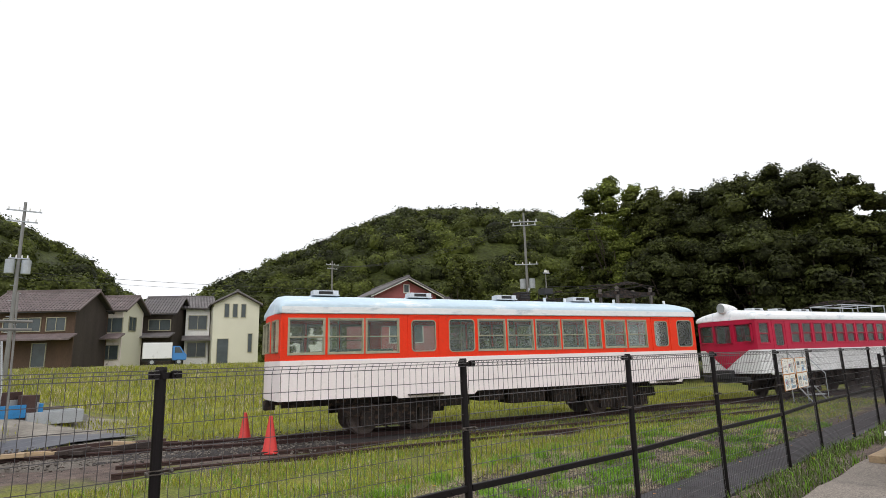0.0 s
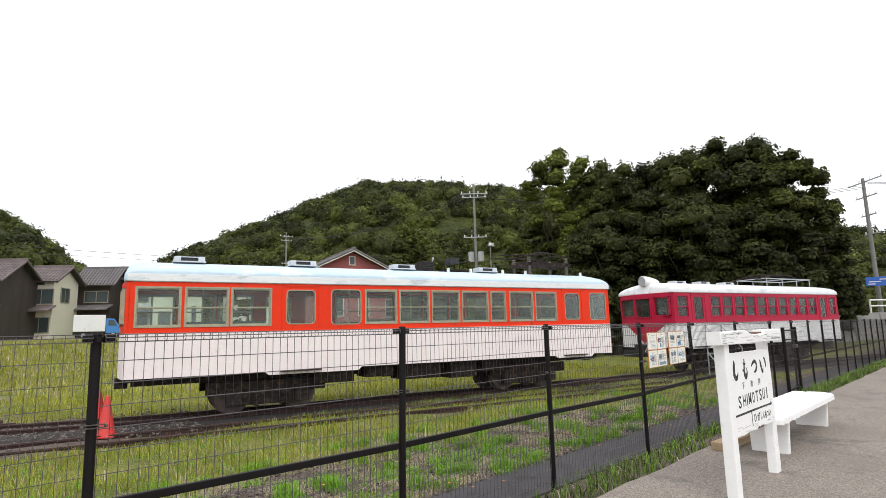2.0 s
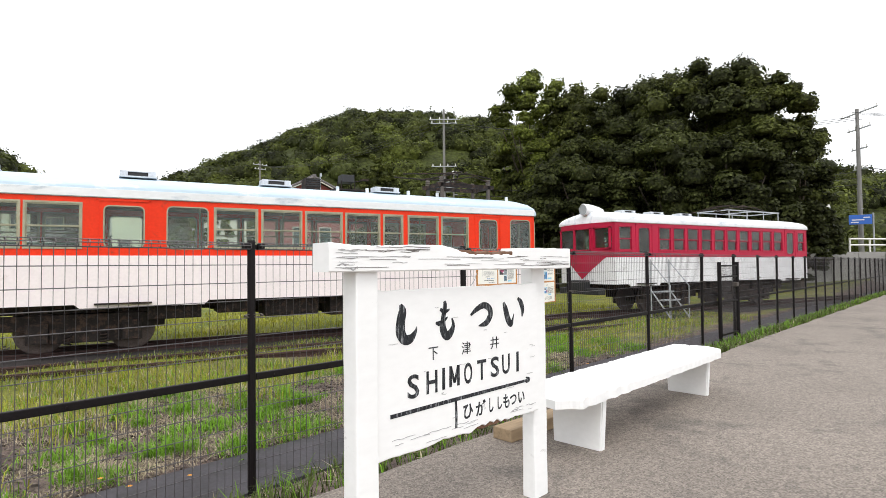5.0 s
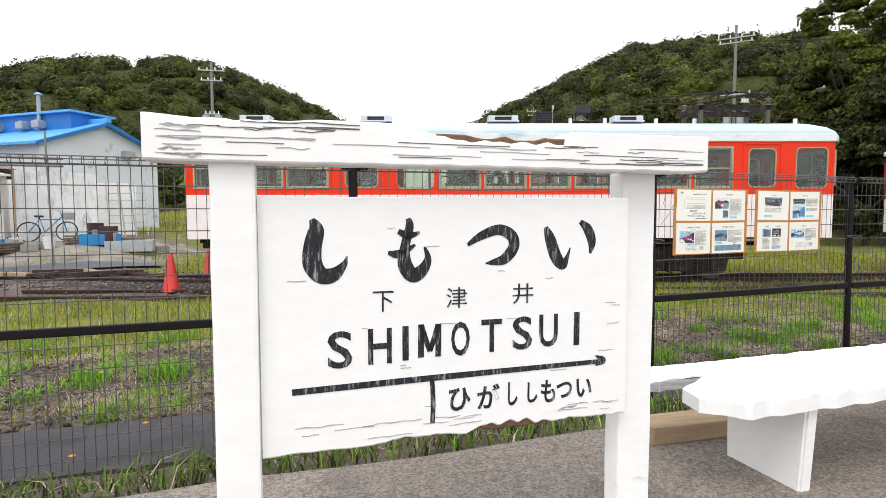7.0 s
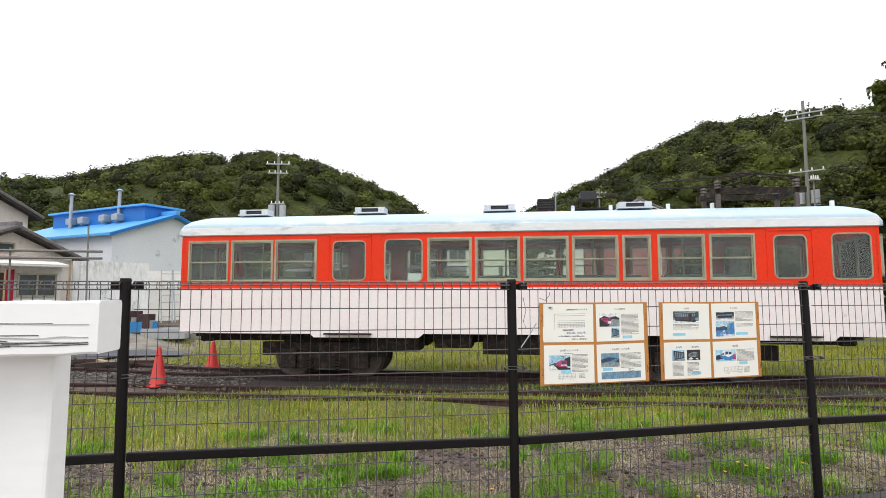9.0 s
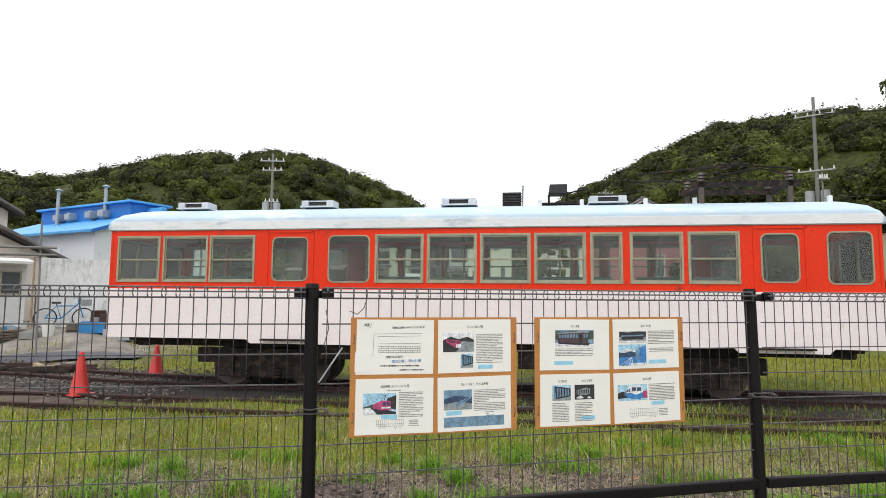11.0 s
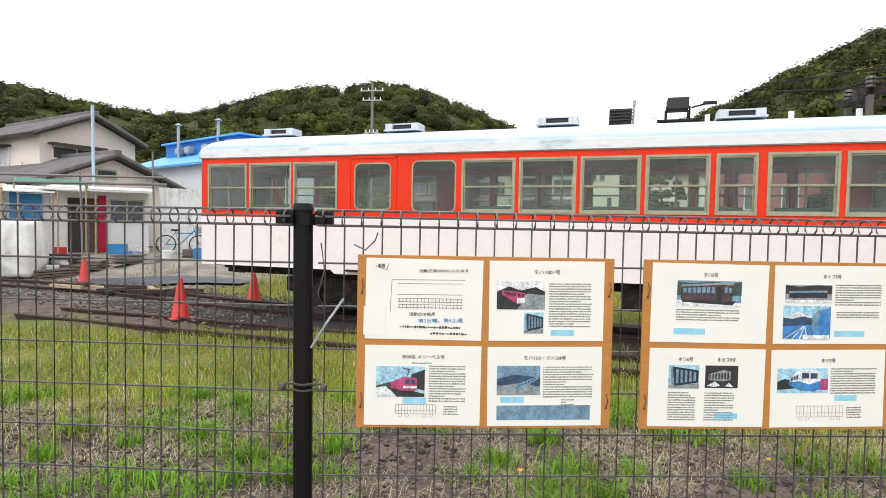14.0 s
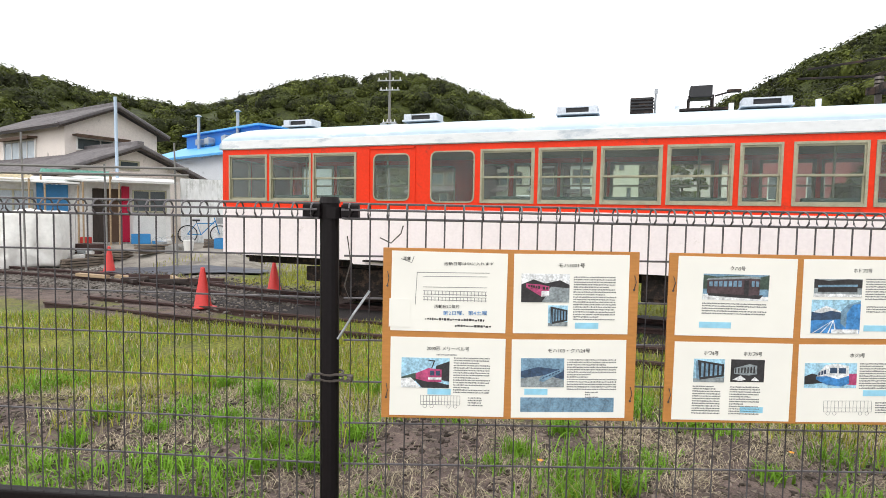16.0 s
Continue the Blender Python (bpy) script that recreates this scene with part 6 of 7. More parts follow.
# ---- sheds and clutter by the houses ----
def shed(label, m, L, W, z, wall, roof, pieces=()):
    s = thing("shed", label, "shed", m, "sheds")
    bm = bmesh.new()
    box(bm, 0, L, 0, W, -0.5, z)
    part("wall", bm, wall, s)
    bm = bmesh.new()
    v = [bm.verts.new(p) for p in ((-0.2, -0.7, z - 0.05), (L + 0.2, -0.7, z - 0.05), (L + 0.2, W, z + 0.25), (-0.2, W, z + 0.25))]
    v += [bm.verts.new(q.co + Vector((0, 0, 0.05))) for q in v]
    for f in ((3, 2, 1, 0), (4, 5, 6, 7), (0, 1, 5, 4), (1, 2, 6, 5), (2, 3, 7, 6), (3, 0, 4, 7)):
        bm.faces.new([v[i] for i in f])
    part("roof", bm, roof, s)
    for nm, a0, a1, z0, z1, mm in pieces:
        bm = bmesh.new()
        box(bm, a0, a1, -0.06, 0.0, z0, z1, 0.01)
        p = part(nm, bm, mm, s)
        if nm == "window":
            bm = bmesh.new()
            for q in ((a0, a1, z0, z0 + 0.05), (a0, a1, z1 - 0.05, z1), (a0, a0 + 0.05, z0, z1), (a1 - 0.05, a1, z0, z1), ((a0 + a1) / 2 - 0.025, (a0 + a1) / 2 + 0.025, z0, z1)):
                box(bm, q[0], q[1], -0.09, -0.06, q[2], q[3])
            part("window_frame", bm, M["alu"], p)
    return s


# the darkwood piece is a solid panel whose colour stands for a shaded doorway
shed("patched lean-to shed with pale doors and a dark red panel", pose(-16.4, 11.6, -0.15, 0, 0, 48), 2.75, 3.0, 2.55, M["greywall"], M["sheet"], [("window", 1.6, 2.63, 1.55, 2.3, M["darkglass"]), ("door", 1.62, 2.6, 0.55, 1.5, M["sheet"]), ("panel", 1.29, 1.52, 0.55, 2.4, M["crimson"]), ("dark_opening_panel", 0.47, 0.86, 0.55, 2.3, M["darkwood"]), ("door", 0.88, 1.27, 0.55, 2.3, M["brownwood"])])
shed("open lean-to shed with a ragged sheet roof", pose(-18.4, 9.38, -0.15, 0, 0, 48), 2.98, 2.5, 2.45, M["greywall"], M["sheet"], [("window", 0.9, 1.9, 1.3, 2.2, M["paleglass"]), ("tarpaulin", 1.98, 2.8, 1.2, 2.5, M["tarp_blue"])])
bm = bmesh.new()
box(bm, 0, 4.2, 0, 0.3, -0.4, 2.6)
wl_ = part("boundary_wall", bm, M["greywall"])
wl_.matrix_world = pose(-17.3, 17.6, -0.1, 0, 0, 33)
tagged(wl_, "stained white block wall beside the workshop", "wall", kind="structure")

bm = bmesh.new()
box(bm, 0, 2.3, 0, 0.15, -0.4, 2.7)
wl_ = part("boundary_wall", bm, mat("pale_stained_concrete", (0.78, 0.79, 0.79), 0.85, var=0.15, scale=1.5, fine=12, dirt=(0.45, 0.46, 0.44), dirt_amount=0.3, stretch=(1, 1, 0.3)))
wl_.matrix_world = pose(-14.35, 13.9, -0.1, 0, 0, 50)
tagged(wl_, "pale stained concrete wall beside the shed", "wall", kind="structure")

frame_ = thing("pole_frame", "rickety drying frame of bamboo and steel pipes", "frame", pose(0, 0, -0.15))
a0, a1 = Vector((-14.2, 6.6, 0)), Vector((-10.8, 10.2, 0))
for k, t in enumerate((0.0, 0.34, 0.68, 1.0)):
    p = a0.lerp(a1, t)
    bm = bmesh.new()
    rod(bm, (p.x, p.y, -0.1), (p.x - 0.08, p.y, 2.75 + 0.65 * (k % 2)), 0.022)
    part("upright", bm, M["pole"], frame_)
for z in (2.42, 2.60):
    bm = bmesh.new()
    sweep(bm, [a0 + Vector((-1.2, -1, z - 0.05)), a0.lerp(a1, 0.5) + Vector((0, 0, z + 0.05)), a1 + Vector((0.2, 0.2, z + 0.14))], 0.035, 6)
    part("crossbar", bm, M["pole"], frame_)

bm = bmesh.new()
bmesh.ops.create_icosphere(bm, subdivisions=5, radius=1.0)
for v in bm.verts:
    a, q = math.atan2(v.co.y, v.co.x), v.co.copy()
    k = 1 / max(abs(q.x), abs(q.y), abs(q.z)) ** 0.75
    low = min(1.0, max(0.0, (0.75 - q.z) / 1.2))
    fold = low * (0.07 * abs(math.sin(a * 6.5 + 2.2 * noise.noise(q * 1.7))) + 0.05 * math.sin(a * 15 + 3 * noise.noise(q * 2.3)))
    sag = 0.10 * noise.noise(Vector((q.x * 2.2, q.y * 2.2, 3))) + 0.05 * abs(noise.noise(q * 6))
    v.co = Vector((q.x * k * (1.12 + fold), q.y * k * (0.82 + fold), max(-0.2, q.z * k * 0.80 + 0.72 + 0.12 * q.x + sag)))
tp = part("tarpaulin_cover", bm, mat("creased_white_sheeting", (0.80, 0.79, 0.76), 0.45, var=0.12, scale=2, fine=9, bump=0.6), smooth=True)
tp.matrix_world = pose(-14.9, 8.9, -0.15, 0, 0, 40)
tagged(tp, "machinery wrapped in creased white plastic sheeting", "tarpaulin")
for x, y, a, s, mm, lb in ((-14.75, 12.6, 48, 0.26, "tarp_blue", "blue plastic crate on the ground by the sheds"), (-15.9, 11.55, 48, 0.14, "cone", "small red plastic crate beside the shed door"), (-11.2, 12.8, 35, 0.5, "tarp_blue", "blue plastic crate by the white wall"), (-10.4, 13.0, 20, 0.6, "grey_metal", "grey metal box by the white wall")):
    c = thing("crate", lb, "crate", pose(x, y, gz(x, y) + 0.01, 0, 0, a), "crates")
    for q in ((-s, s, -0.02 - s * 0.6, 0.02 - s * 0.6), (-s, s, s * 0.6 - 0.02, s * 0.6 + 0.02)):
        bm = bmesh.new()
        box(bm, q[0], q[1], q[2], q[3], 0, 0.32, 0.01)
        part("side", bm, M[mm], c)
    for xx in (-s, s):
        bm = bmesh.new()
        box(bm, xx - 0.02, xx + 0.02, -s * 0.6, s * 0.6, 0, 0.32, 0.01)
        part("side", bm, M[mm], c)
    bm = bmesh.new()
    box(bm, -s, s, -s * 0.6, s * 0.6, 0.0, 0.04)
    part("bottom", bm, M[mm], c)
for k, (x, y, a) in enumerate(((-13.6, 18.0, 0), (-13.2, 18.3, 8), (-12.9, 18.6, -6))):
    ld = thing("ladder", "metal ladder leaning against the block wall", "ladder", pose(x, y, gz(x, y), -14, 0, 40 + a), "ladders")
    for xx in (-0.2, 0.2):
        bm = bmesh.new()
        box(bm, xx - 0.02, xx + 0.02, -0.03, 0.03, 0, 2.2)
        part("rail", bm, M["grey_metal"], ld)
    for z in np.arange(0.25, 2.1, 0.3):
        bm = bmesh.new()
        rod(bm, (-0.2, 0, z), (0.2, 0, z), 0.016, n=6)
        part("rung", bm, M["grey_metal"], ld)

# awnings, a vent pipe and odds and ends before the sheds
def awning(label, x, y, z, w, d, turn, material, drop=0.25):
    aw = thing("awning", label, "awning", pose(x, y, z, 0, 0, turn), "awnings")
    bm = bmesh.new()
    n = int(w / 0.06)
    top = [[bm.verts.new((i * 0.06, yy, zz + 0.012 * (i % 2))) for i in range(n + 1)] for yy, zz in ((0, 0), (-d, -drop))]
    for i in range(n):
        bm.faces.new((top[0][i], top[0][i + 1], top[1][i + 1], top[1][i]))
    bmesh.ops.solidify(bm, geom=bm.faces[:], thickness=0.015)
    part("sheet", bm, material, aw)
    for x_ in (0.05, w - 0.05):
        bm = bmesh.new()
        rod(bm, (x_, -d + 0.05, -drop), (x_, -d + 0.05, -z - 0.1), 0.03, n=6)
        part("post", bm, M["timber"], aw)


M["green_sheet"] = mat("sea_green_plastic_sheet", (0.10, 0.36, 0.28), 0.4, var=0.15, scale=2)
M["rust_sheet"] = mat("rust_streaked_pale_sheet", (0.46, 0.37, 0.33), 0.7, var=0.25, scale=2, fine=14, dirt=(0.20, 0.10, 0.06), dirt_amount=0.25)
M["cream_sheet"] = mat("faded_cream_sheet", (0.70, 0.62, 0.44), 0.7, var=0.15, scale=2)


def by_shed(s, out):
    """A spot along the shed fronts, s metres along and out metres before them."""
    return -16.4 + 0.669 * s + 0.743 * out, 11.6 + 0.743 * s - 0.669 * out


awning("rust-streaked pale corrugated awning over a shed window", *by_shed(0.95, 0.04), 2.70, 1.98, 0.75, 48, M["rust_sheet"], 0.14)
awning("short white corrugated awning", *by_shed(-0.76, 0.04), 2.32, 0.95, 0.7, 48, M["whitewood"], 0.12)
awning("white corrugated awning over a dark doorway", *by_shed(0.22, 0.06), 2.44, 1.08, 0.7, 48, M["whitewood"], 0.12)
awning("sea-green corrugated plastic awning", *by_shed(-0.95, -0.5), 2.74, 2.0, 0.52, 48, M["green_sheet"], 0.18)
awning("faded cream sheet awning over a window", *by_shed(-2.4, 0.04), 2.50, 1.35, 0.7, 48, M["cream_sheet"], 0.14)
bm = bmesh.new()
rod(bm, (0, 0, 2.0), (-0.05, 0, 5.55), 0.055, n=12)
vp = part("vent_pipe", bm, mat("pale_blue_pipe", (0.40, 0.50, 0.62), 0.4, var=0.06))
vp.matrix_world = pose(-17.3, 13.9, 0)
tagged(vp, "tall pale blue plastic vent pipe by the house", "pipe")
rnd = random.Random(8)
for k in range(26):
    t = rnd.random()
    x, y = -15.2 + 5.2 * t + rnd.uniform(-0.5, 0.5), 8.6 + 5.2 * t + rnd.uniform(-0.2, 0.9)
    kind = k % 4
    w, d, h = rnd.uniform(0.12, 0.4), rnd.uniform(0.1, 0.3), rnd.uniform(0.15, 0.7)
    ob = thing(("plank_stack", "bucket", "concrete_block", "scrap_box")[kind], ("short stack of weathered planks by the sheds", "old plastic bucket by the sheds", "grey concrete block by the sheds", "rusty scrap metal box by the sheds")[kind], ("planks", "bucket", "block", "box")[kind], pose(x, y, gz(x, y) - 0.01, 0, 0, rnd.uniform(0, 90)), "clutter by the sheds")
    if kind == 0:
        for j in range(4):
            bm = bmesh.new()
            box(bm, -w * 2, w * 2, -d, d, j * 0.07, j * 0.07 + 0.05, 0.005)
            part("plank", bm, M["greyplank"], ob).rotation_euler = (0, 0, rnd.uniform(-0.15, 0.15))
    elif kind == 1:
        bm = bmesh.new()
        rod(bm, (0, 0, 0), (0, 0, 0.32), 0.12, 0.16, n=14)
        part("pail", bm, M[rnd.choice(("tarp_blue", "whitewood", "grey_metal"))], ob)
        bm = bmesh.new()
        sweep(bm, [(0.16 * math.cos(a), 0.02, 0.32 + 0.12 * math.sin(a)) for a in np.linspace(0, math.pi, 9)], 0.006, 4)
        part("handle", bm, M["grey_metal"], ob)
    elif kind == 2:
        bm = bmesh.new()
        box(bm, -0.2, 0.2, -0.1, 0.1, 0, 0.19, 0.01)
        box(bm, -0.16, 0.16, -0.07, 0.07, 0.19, 0.21, 0.005)
        part("block", bm, M["concrete"], ob)
    else:
        bm = bmesh.new()
        box(bm, -w, w, -d, d, 0, h, 0.015)
        part("case", bm, M["rust"], ob)
        bm = bmesh.new()
        box(bm, -w * 0.7, w * 0.7, -d - 0.02, -d, h * 0.2, h * 0.7, 0.005)
        part("door", bm, M["grey_metal"], ob)

# a bicycle leaning by the pale wall
bx0, by0 = by_shed(3.75, 0.45)
bike = thing("bicycle", "blue bicycle leaning beside the pale concrete wall", "bicycle", pose(bx0, by0, gz(bx0, by0), 9, 0, 50))
for x in (-0.5, 0.52):
    wh = new("wheel")
    wh.parent = bike
    wh.location = (x, 0, 0.32)
    bm = bmesh.new()
    sweep(bm, [(0.30 * math.cos(a), 0, 0.30 * math.sin(a)) for a in np.linspace(0, 2 * math.pi, 25)], 0.02, 6)
    part("tyre", bm, M["black"], wh)
    bm = bmesh.new()
    for a in np.linspace(0, math.pi, 8, endpoint=False):
        rod(bm, (0.28 * math.cos(a), 0, 0.28 * math.sin(a)), (-0.28 * math.cos(a), 0, -0.28 * math.sin(a)), 0.003, n=4)
    part("spokes", bm, M["grey_metal"], wh)
bm = bmesh.new()
for q in ([(-0.5, 0, 0.32), (-0.08, 0, 0.30), (0.36, 0, 0.78)], [(-0.5, 0, 0.32), (-0.22, 0, 0.72), (-0.08, 0, 0.30)], [(-0.22, 0, 0.70), (0.34, 0, 0.70)], [(0.52, 0, 0.32), (0.34, 0, 0.90)]):
    sweep(bm, q, 0.018, 6)
part("frame", bm, M["tarp_blue"], bike)
bm = bmesh.new()
sweep(bm, [(0.18, -0.25, 0.98), (0.33, -0.1, 0.98), (0.33, 0.1, 0.98), (0.18, 0.25, 0.98)], 0.013, 6)
rod(bm, (0.34, 0, 0.88), (0.33, 0, 0.98), 0.013)
part("handlebar", bm, M["grey_metal"], bike)
bm = bmesh.new()
box(bm, -0.36, -0.12, -0.07, 0.07, 0.78, 0.83, 0.02)
rod(bm, (-0.22, 0, 0.70), (-0.23, 0, 0.79), 0.014)
part("saddle", bm, M["black"], bike)
bm = bmesh.new()
box(bm, 0.42, 0.70, -0.16, 0.16, 0.72, 0.94, 0.01)
part("basket", bm, M["grey_metal"], bike, "grey wire front basket")

# dark sheet of old roofing on the ground
bm = bmesh.new()
bmesh.ops.create_grid(bm, x_segments=14, y_segments=6, size=1.0)
for v in bm.verts:
    v.co = Vector((v.co.x * 1.9 + 0.1 * noise.noise(v.co * 3), v.co.y * 0.55 + 0.1 * noise.noise(v.co * 4), 0.03 + 0.025 * noise.noise(v.co * 5)))
bmesh.ops.solidify(bm, geom=bm.faces[:], thickness=0.012)
sh = part("ground_sheet", bm, mat("dark_blue_grey_sheeting", (0.055, 0.058, 0.075), 0.5, var=0.2, scale=2))
for v in sh.data.vertices:
    q = pose(-10.2, 10.0, 0.0, 0, 0, 25) @ v.co
    v.co.z += gz(q.x, q.y) + 0.03
sh.matrix_world = pose(-10.2, 10.0, 0.0, 0, 0, 25)
tagged(sh, "dark sheeting spread on the ground", "sheeting")
lp = thing("scrap_timbers", "rusty scrap and broken timbers on the ground", "scrap", pose(-9.0, 7.9, -0.1))
rnd = random.Random(12)
for k in range(14):
    bm = bmesh.new()
    l = rnd.uniform(0.4, 1.3)
    box(bm, -l / 2, l / 2, -0.05, 0.05, -0.03, 0.04, 0.006)
    p = part("timber", bm, M[("timber", "rust", "sleeper")[k % 3]], lp)
    p.matrix_basis = pose(rnd.uniform(-1.6, 1.6), rnd.uniform(-0.7, 0.9), 0.06 + 0.03 * (k % 4), rnd.uniform(-4, 4), rnd.uniform(-3, 3), rnd.uniform(-35, 35))

# ---- small white and blue truck ----
van = thing("kei_truck", "small white and blue delivery truck parked on the lane", "truck", pose(-8.2, 47.5, gz(-8, 47.5), 0, 0, 4))
bm = bmesh.new()
box(bm, -1.6, 0.55, -0.7, 0.7, 0.55, 1.85, 0.04)
part("cargo_box", bm, M["carwhite"], van)
bm = bmesh.new()
prism(bm, [(0.58, 0.4), (1.66, 0.4), (1.68, 0.85), (1.45, 1.0), (1.15, 1.55), (0.58, 1.58)], 1.36, Matrix.Translation((0, -0.68, 0)))
bmesh.ops.bevel(bm, geom=bm.edges[:], offset=0.04, segments=2, affect="EDGES")
part("cab", bm, mat("truck_blue_paint", (0.05, 0.22, 0.55), 0.35, var=0.05), van, "blue cab")
bm = bmesh.new()
prism(bm, [(0.75, 1.0), (1.36, 1.0), (1.12, 1.45), (0.75, 1.47)], 0.02, Matrix.Translation((0, -0.70, 0)))
part("side_window", bm, M["darkglass"], van)
bm = bmesh.new()
box(bm, -1.6, 0.6, -0.5, 0.5, 0.35, 0.55)
part("chassis", bm, M["black"], van)
for x in (-0.9, 1.1):
    for y in (-0.66, 0.54):
        w = new("wheel")
        w.parent = van
        bm = bmesh.new()
        rod(bm, (x, y, 0.27), (x, y + 0.13, 0.27), 0.27, n=18)
        part("tyre", bm, M["black"], w)
        bm = bmesh.new()
        rod(bm, (x, y - 0.01, 0.27), (x, y + 0.14, 0.27), 0.15, n=14)
        part("rim", bm, M["grey_metal"], w)


# ---- utility poles and cables ----
def utility_pole(label, x, y, top, arms=((0.6, 1.8), (1.3, 1.4)), turn=0, transformer=None, r=0.16):
    z = gz(x, y)
    up = thing("utility_pole", label, "utility pole", pose(x, y, z, 0, 0, turn), "utility poles")
    bm = bmesh.new()
    rod(bm, (0, 0, -0.5), (0, 0, top - z), r * 0.82, r * 0.5, n=10)
    part("pole", bm, M["pole"], up)
    for d, w in arms:
        bm = bmesh.new()
        box(bm, -w / 2, w / 2, -0.12, -0.05, top - z - d - 0.035, top - z - d + 0.035)
        arm = part("crossarm", bm, M["grey_metal"], up)
        for k in np.linspace(-w / 2 + 0.1, w / 2 - 0.1, 4):
            bm = bmesh.new()
            rod(bm, (k, -0.1, top - z - d + 0.03), (k, -0.1, top - z - d + 0.20), 0.045, 0.028, n=8)
            part("insulator", bm, M["whitewood"], arm)
    if transformer:
        bm = bmesh.new()
        for s in (-1, 1):
            rod(bm, (s * 0.38, -0.1, top - z - transformer - 0.4), (s * 0.38, -0.1, top - z - transformer + 0.4), 0.24, n=14)
        part("transformer", bm, M["grey_metal"], up)
    bm = bmesh.new()
    for k in range(8):
        s = 1 if k % 2 else -1
        rod(bm, (0, 0, 2.5 + k * 0.45), (s * 0.28, 0, 2.5 + k * 0.45), 0.014, n=5)
    part("climbing_step", bm, M["grey_metal"], up)


utility_pole("concrete utility pole with a transformer behind the workshop", -16.0, 34.2, 11.3, ((0.55, 1.7), (1.2, 1.4), (3.4, 1.0)), 10, 3.9)
utility_pole("tall concrete utility pole on the hillside", 18.2, 32.4, 13.3, ((0.8, 2.2), (1.1, 2.0), (4.4, 1.9)), -30, 6.0, 0.17)
utility_pole("plain concrete pole below the hillside", 22.4, 30.5, 9.2, ((0.3, 0.7),), -30, None, 0.15)
utility_pole("thin pole behind the rail cars", 14.9, 25.4, 7.3, ((0.3, 0.5),), 0, None, 0.07)
utility_pole("distant concrete utility pole", 12.8, 74.0, 16.0, ((0.6, 2.0), (1.2, 1.6), (4.5, 1.4)), 10, 6.3, 0.17)
utility_pole("tall utility pole beside the road", 38.2, 13.6, 11.2, ((0.25, 3.2), (1.3, 2.0), (2.6, 1.4), (3.9, 1.2)), 60, None, 0.2)
utility_pole("grey pole by the road wall", 36.0, 14.5, 5.0, ((0.2, 0.5),), 0, None, 0.08)


def cable(a, b, sag=0.8, r=0.014):
    a, b = Vector(a), Vector(b)
    pts = [a.lerp(b, t) - Vector((0, 0, sag * 4 * t * (1 - t))) for t in np.linspace(0, 1, 24)]
    bm = bmesh.new()
    sweep(bm, pts, r, 4)
    return tagged(part("power_cable", bm, M["black"]), "thin black overhead power cable", "cable", "overhead cables")


for d in (-0.6, 0.0, 0.6):
    cable((38.2 + d, 13.6, 10.9), (70 + d, -8, 11.4), 1.0)
    cable((18.2 + d, 32.4, 12.4), (12.8 + d, 74.0, 15.2), 1.2)
    cable((18.2 + d, 32.4, 12.3), (38.2 + d, 13.6, 10.6), 1.0)
cable((38.2, 13.6, 7.4), (72, -4, 7.0), 0.6, 0.02)
cable((-34, 52.0, 10.6), (12.8, 74.0, 11.8), 0.5, 0.02)
cable((-34, 52.0, 10.1), (12.8, 74.0, 11.2), 0.5, 0.015)
for z in (5.3, 5.7, 6.1):
    cable((14.9, 25.4, z), (38.0, 13.6, z + 1.0), 0.5)

# ---- road end: retaining wall, guard rail, direction sign ----
bm = bmesh.new()
box(bm, 0, 16, 0, 0.4, -0.5, 1.9, 0.02)
for k in range(1, 8):
    box(bm, k * 2 - 0.03, k * 2 + 0.03, -0.04, 0, -0.4, 1.86)
rw = part("retaining_wall", bm, M["concrete"])
rw.matrix_world = pose(29.5, 12.6, 0.0, 0, 0, -14)
tagged(rw, "grey concrete retaining wall below the road", "wall", kind="structure")
gr = thing("guard_rail", "white pipe guard rail along the road", "guard rail", pose(33, 11.9, 1.9, 0, 0, -14))
for k in range(9):
    bm = bmesh.new()
    rod(bm, (k * 1.5, 0, 0), (k * 1.5, 0, 0.8), 0.05)
    part("post", bm, M["whitewood"], gr)
for z in (0.4, 0.75):
    bm = bmesh.new()
    rod(bm, (0, 0, z), (12, 0, z), 0.045)
    part("rail", bm, M["whitewood"], gr)
ds = thing("direction_sign", "blue road direction sign on a steel post", "road sign", pose(37.5, 13.3, 1.9, 0, 0, -55))
bm = bmesh.new()
box(bm, -0.6, 0.6, -0.03, 0.03, 1.8, 2.4, 0.01)
part("panel", bm, mat("blue_sign_face", (0.02, 0.12, 0.50), 0.4, var=0.05), ds)
bm = bmesh.new()
for k, (x0, x1) in enumerate(((-0.5, -0.1), (-0.45, 0.2), (0.15, 0.5))):
    box(bm, x0, x1, -0.036, -0.03, 1.9 + k * 0.15, 1.96 + k * 0.15)
part("road_marking", bm, M["whitewood"], ds)
bm = bmesh.new()
rod(bm, (0.66, 0, -0.4), (0.66, 0, 2.5), 0.05)
part("post", bm, M["grey_metal"], ds)


# ---- tracks ----
def track_centre(x, base, bend):
    return base + bend * float(smooth(-4.5, -10.5, np.array(x)))


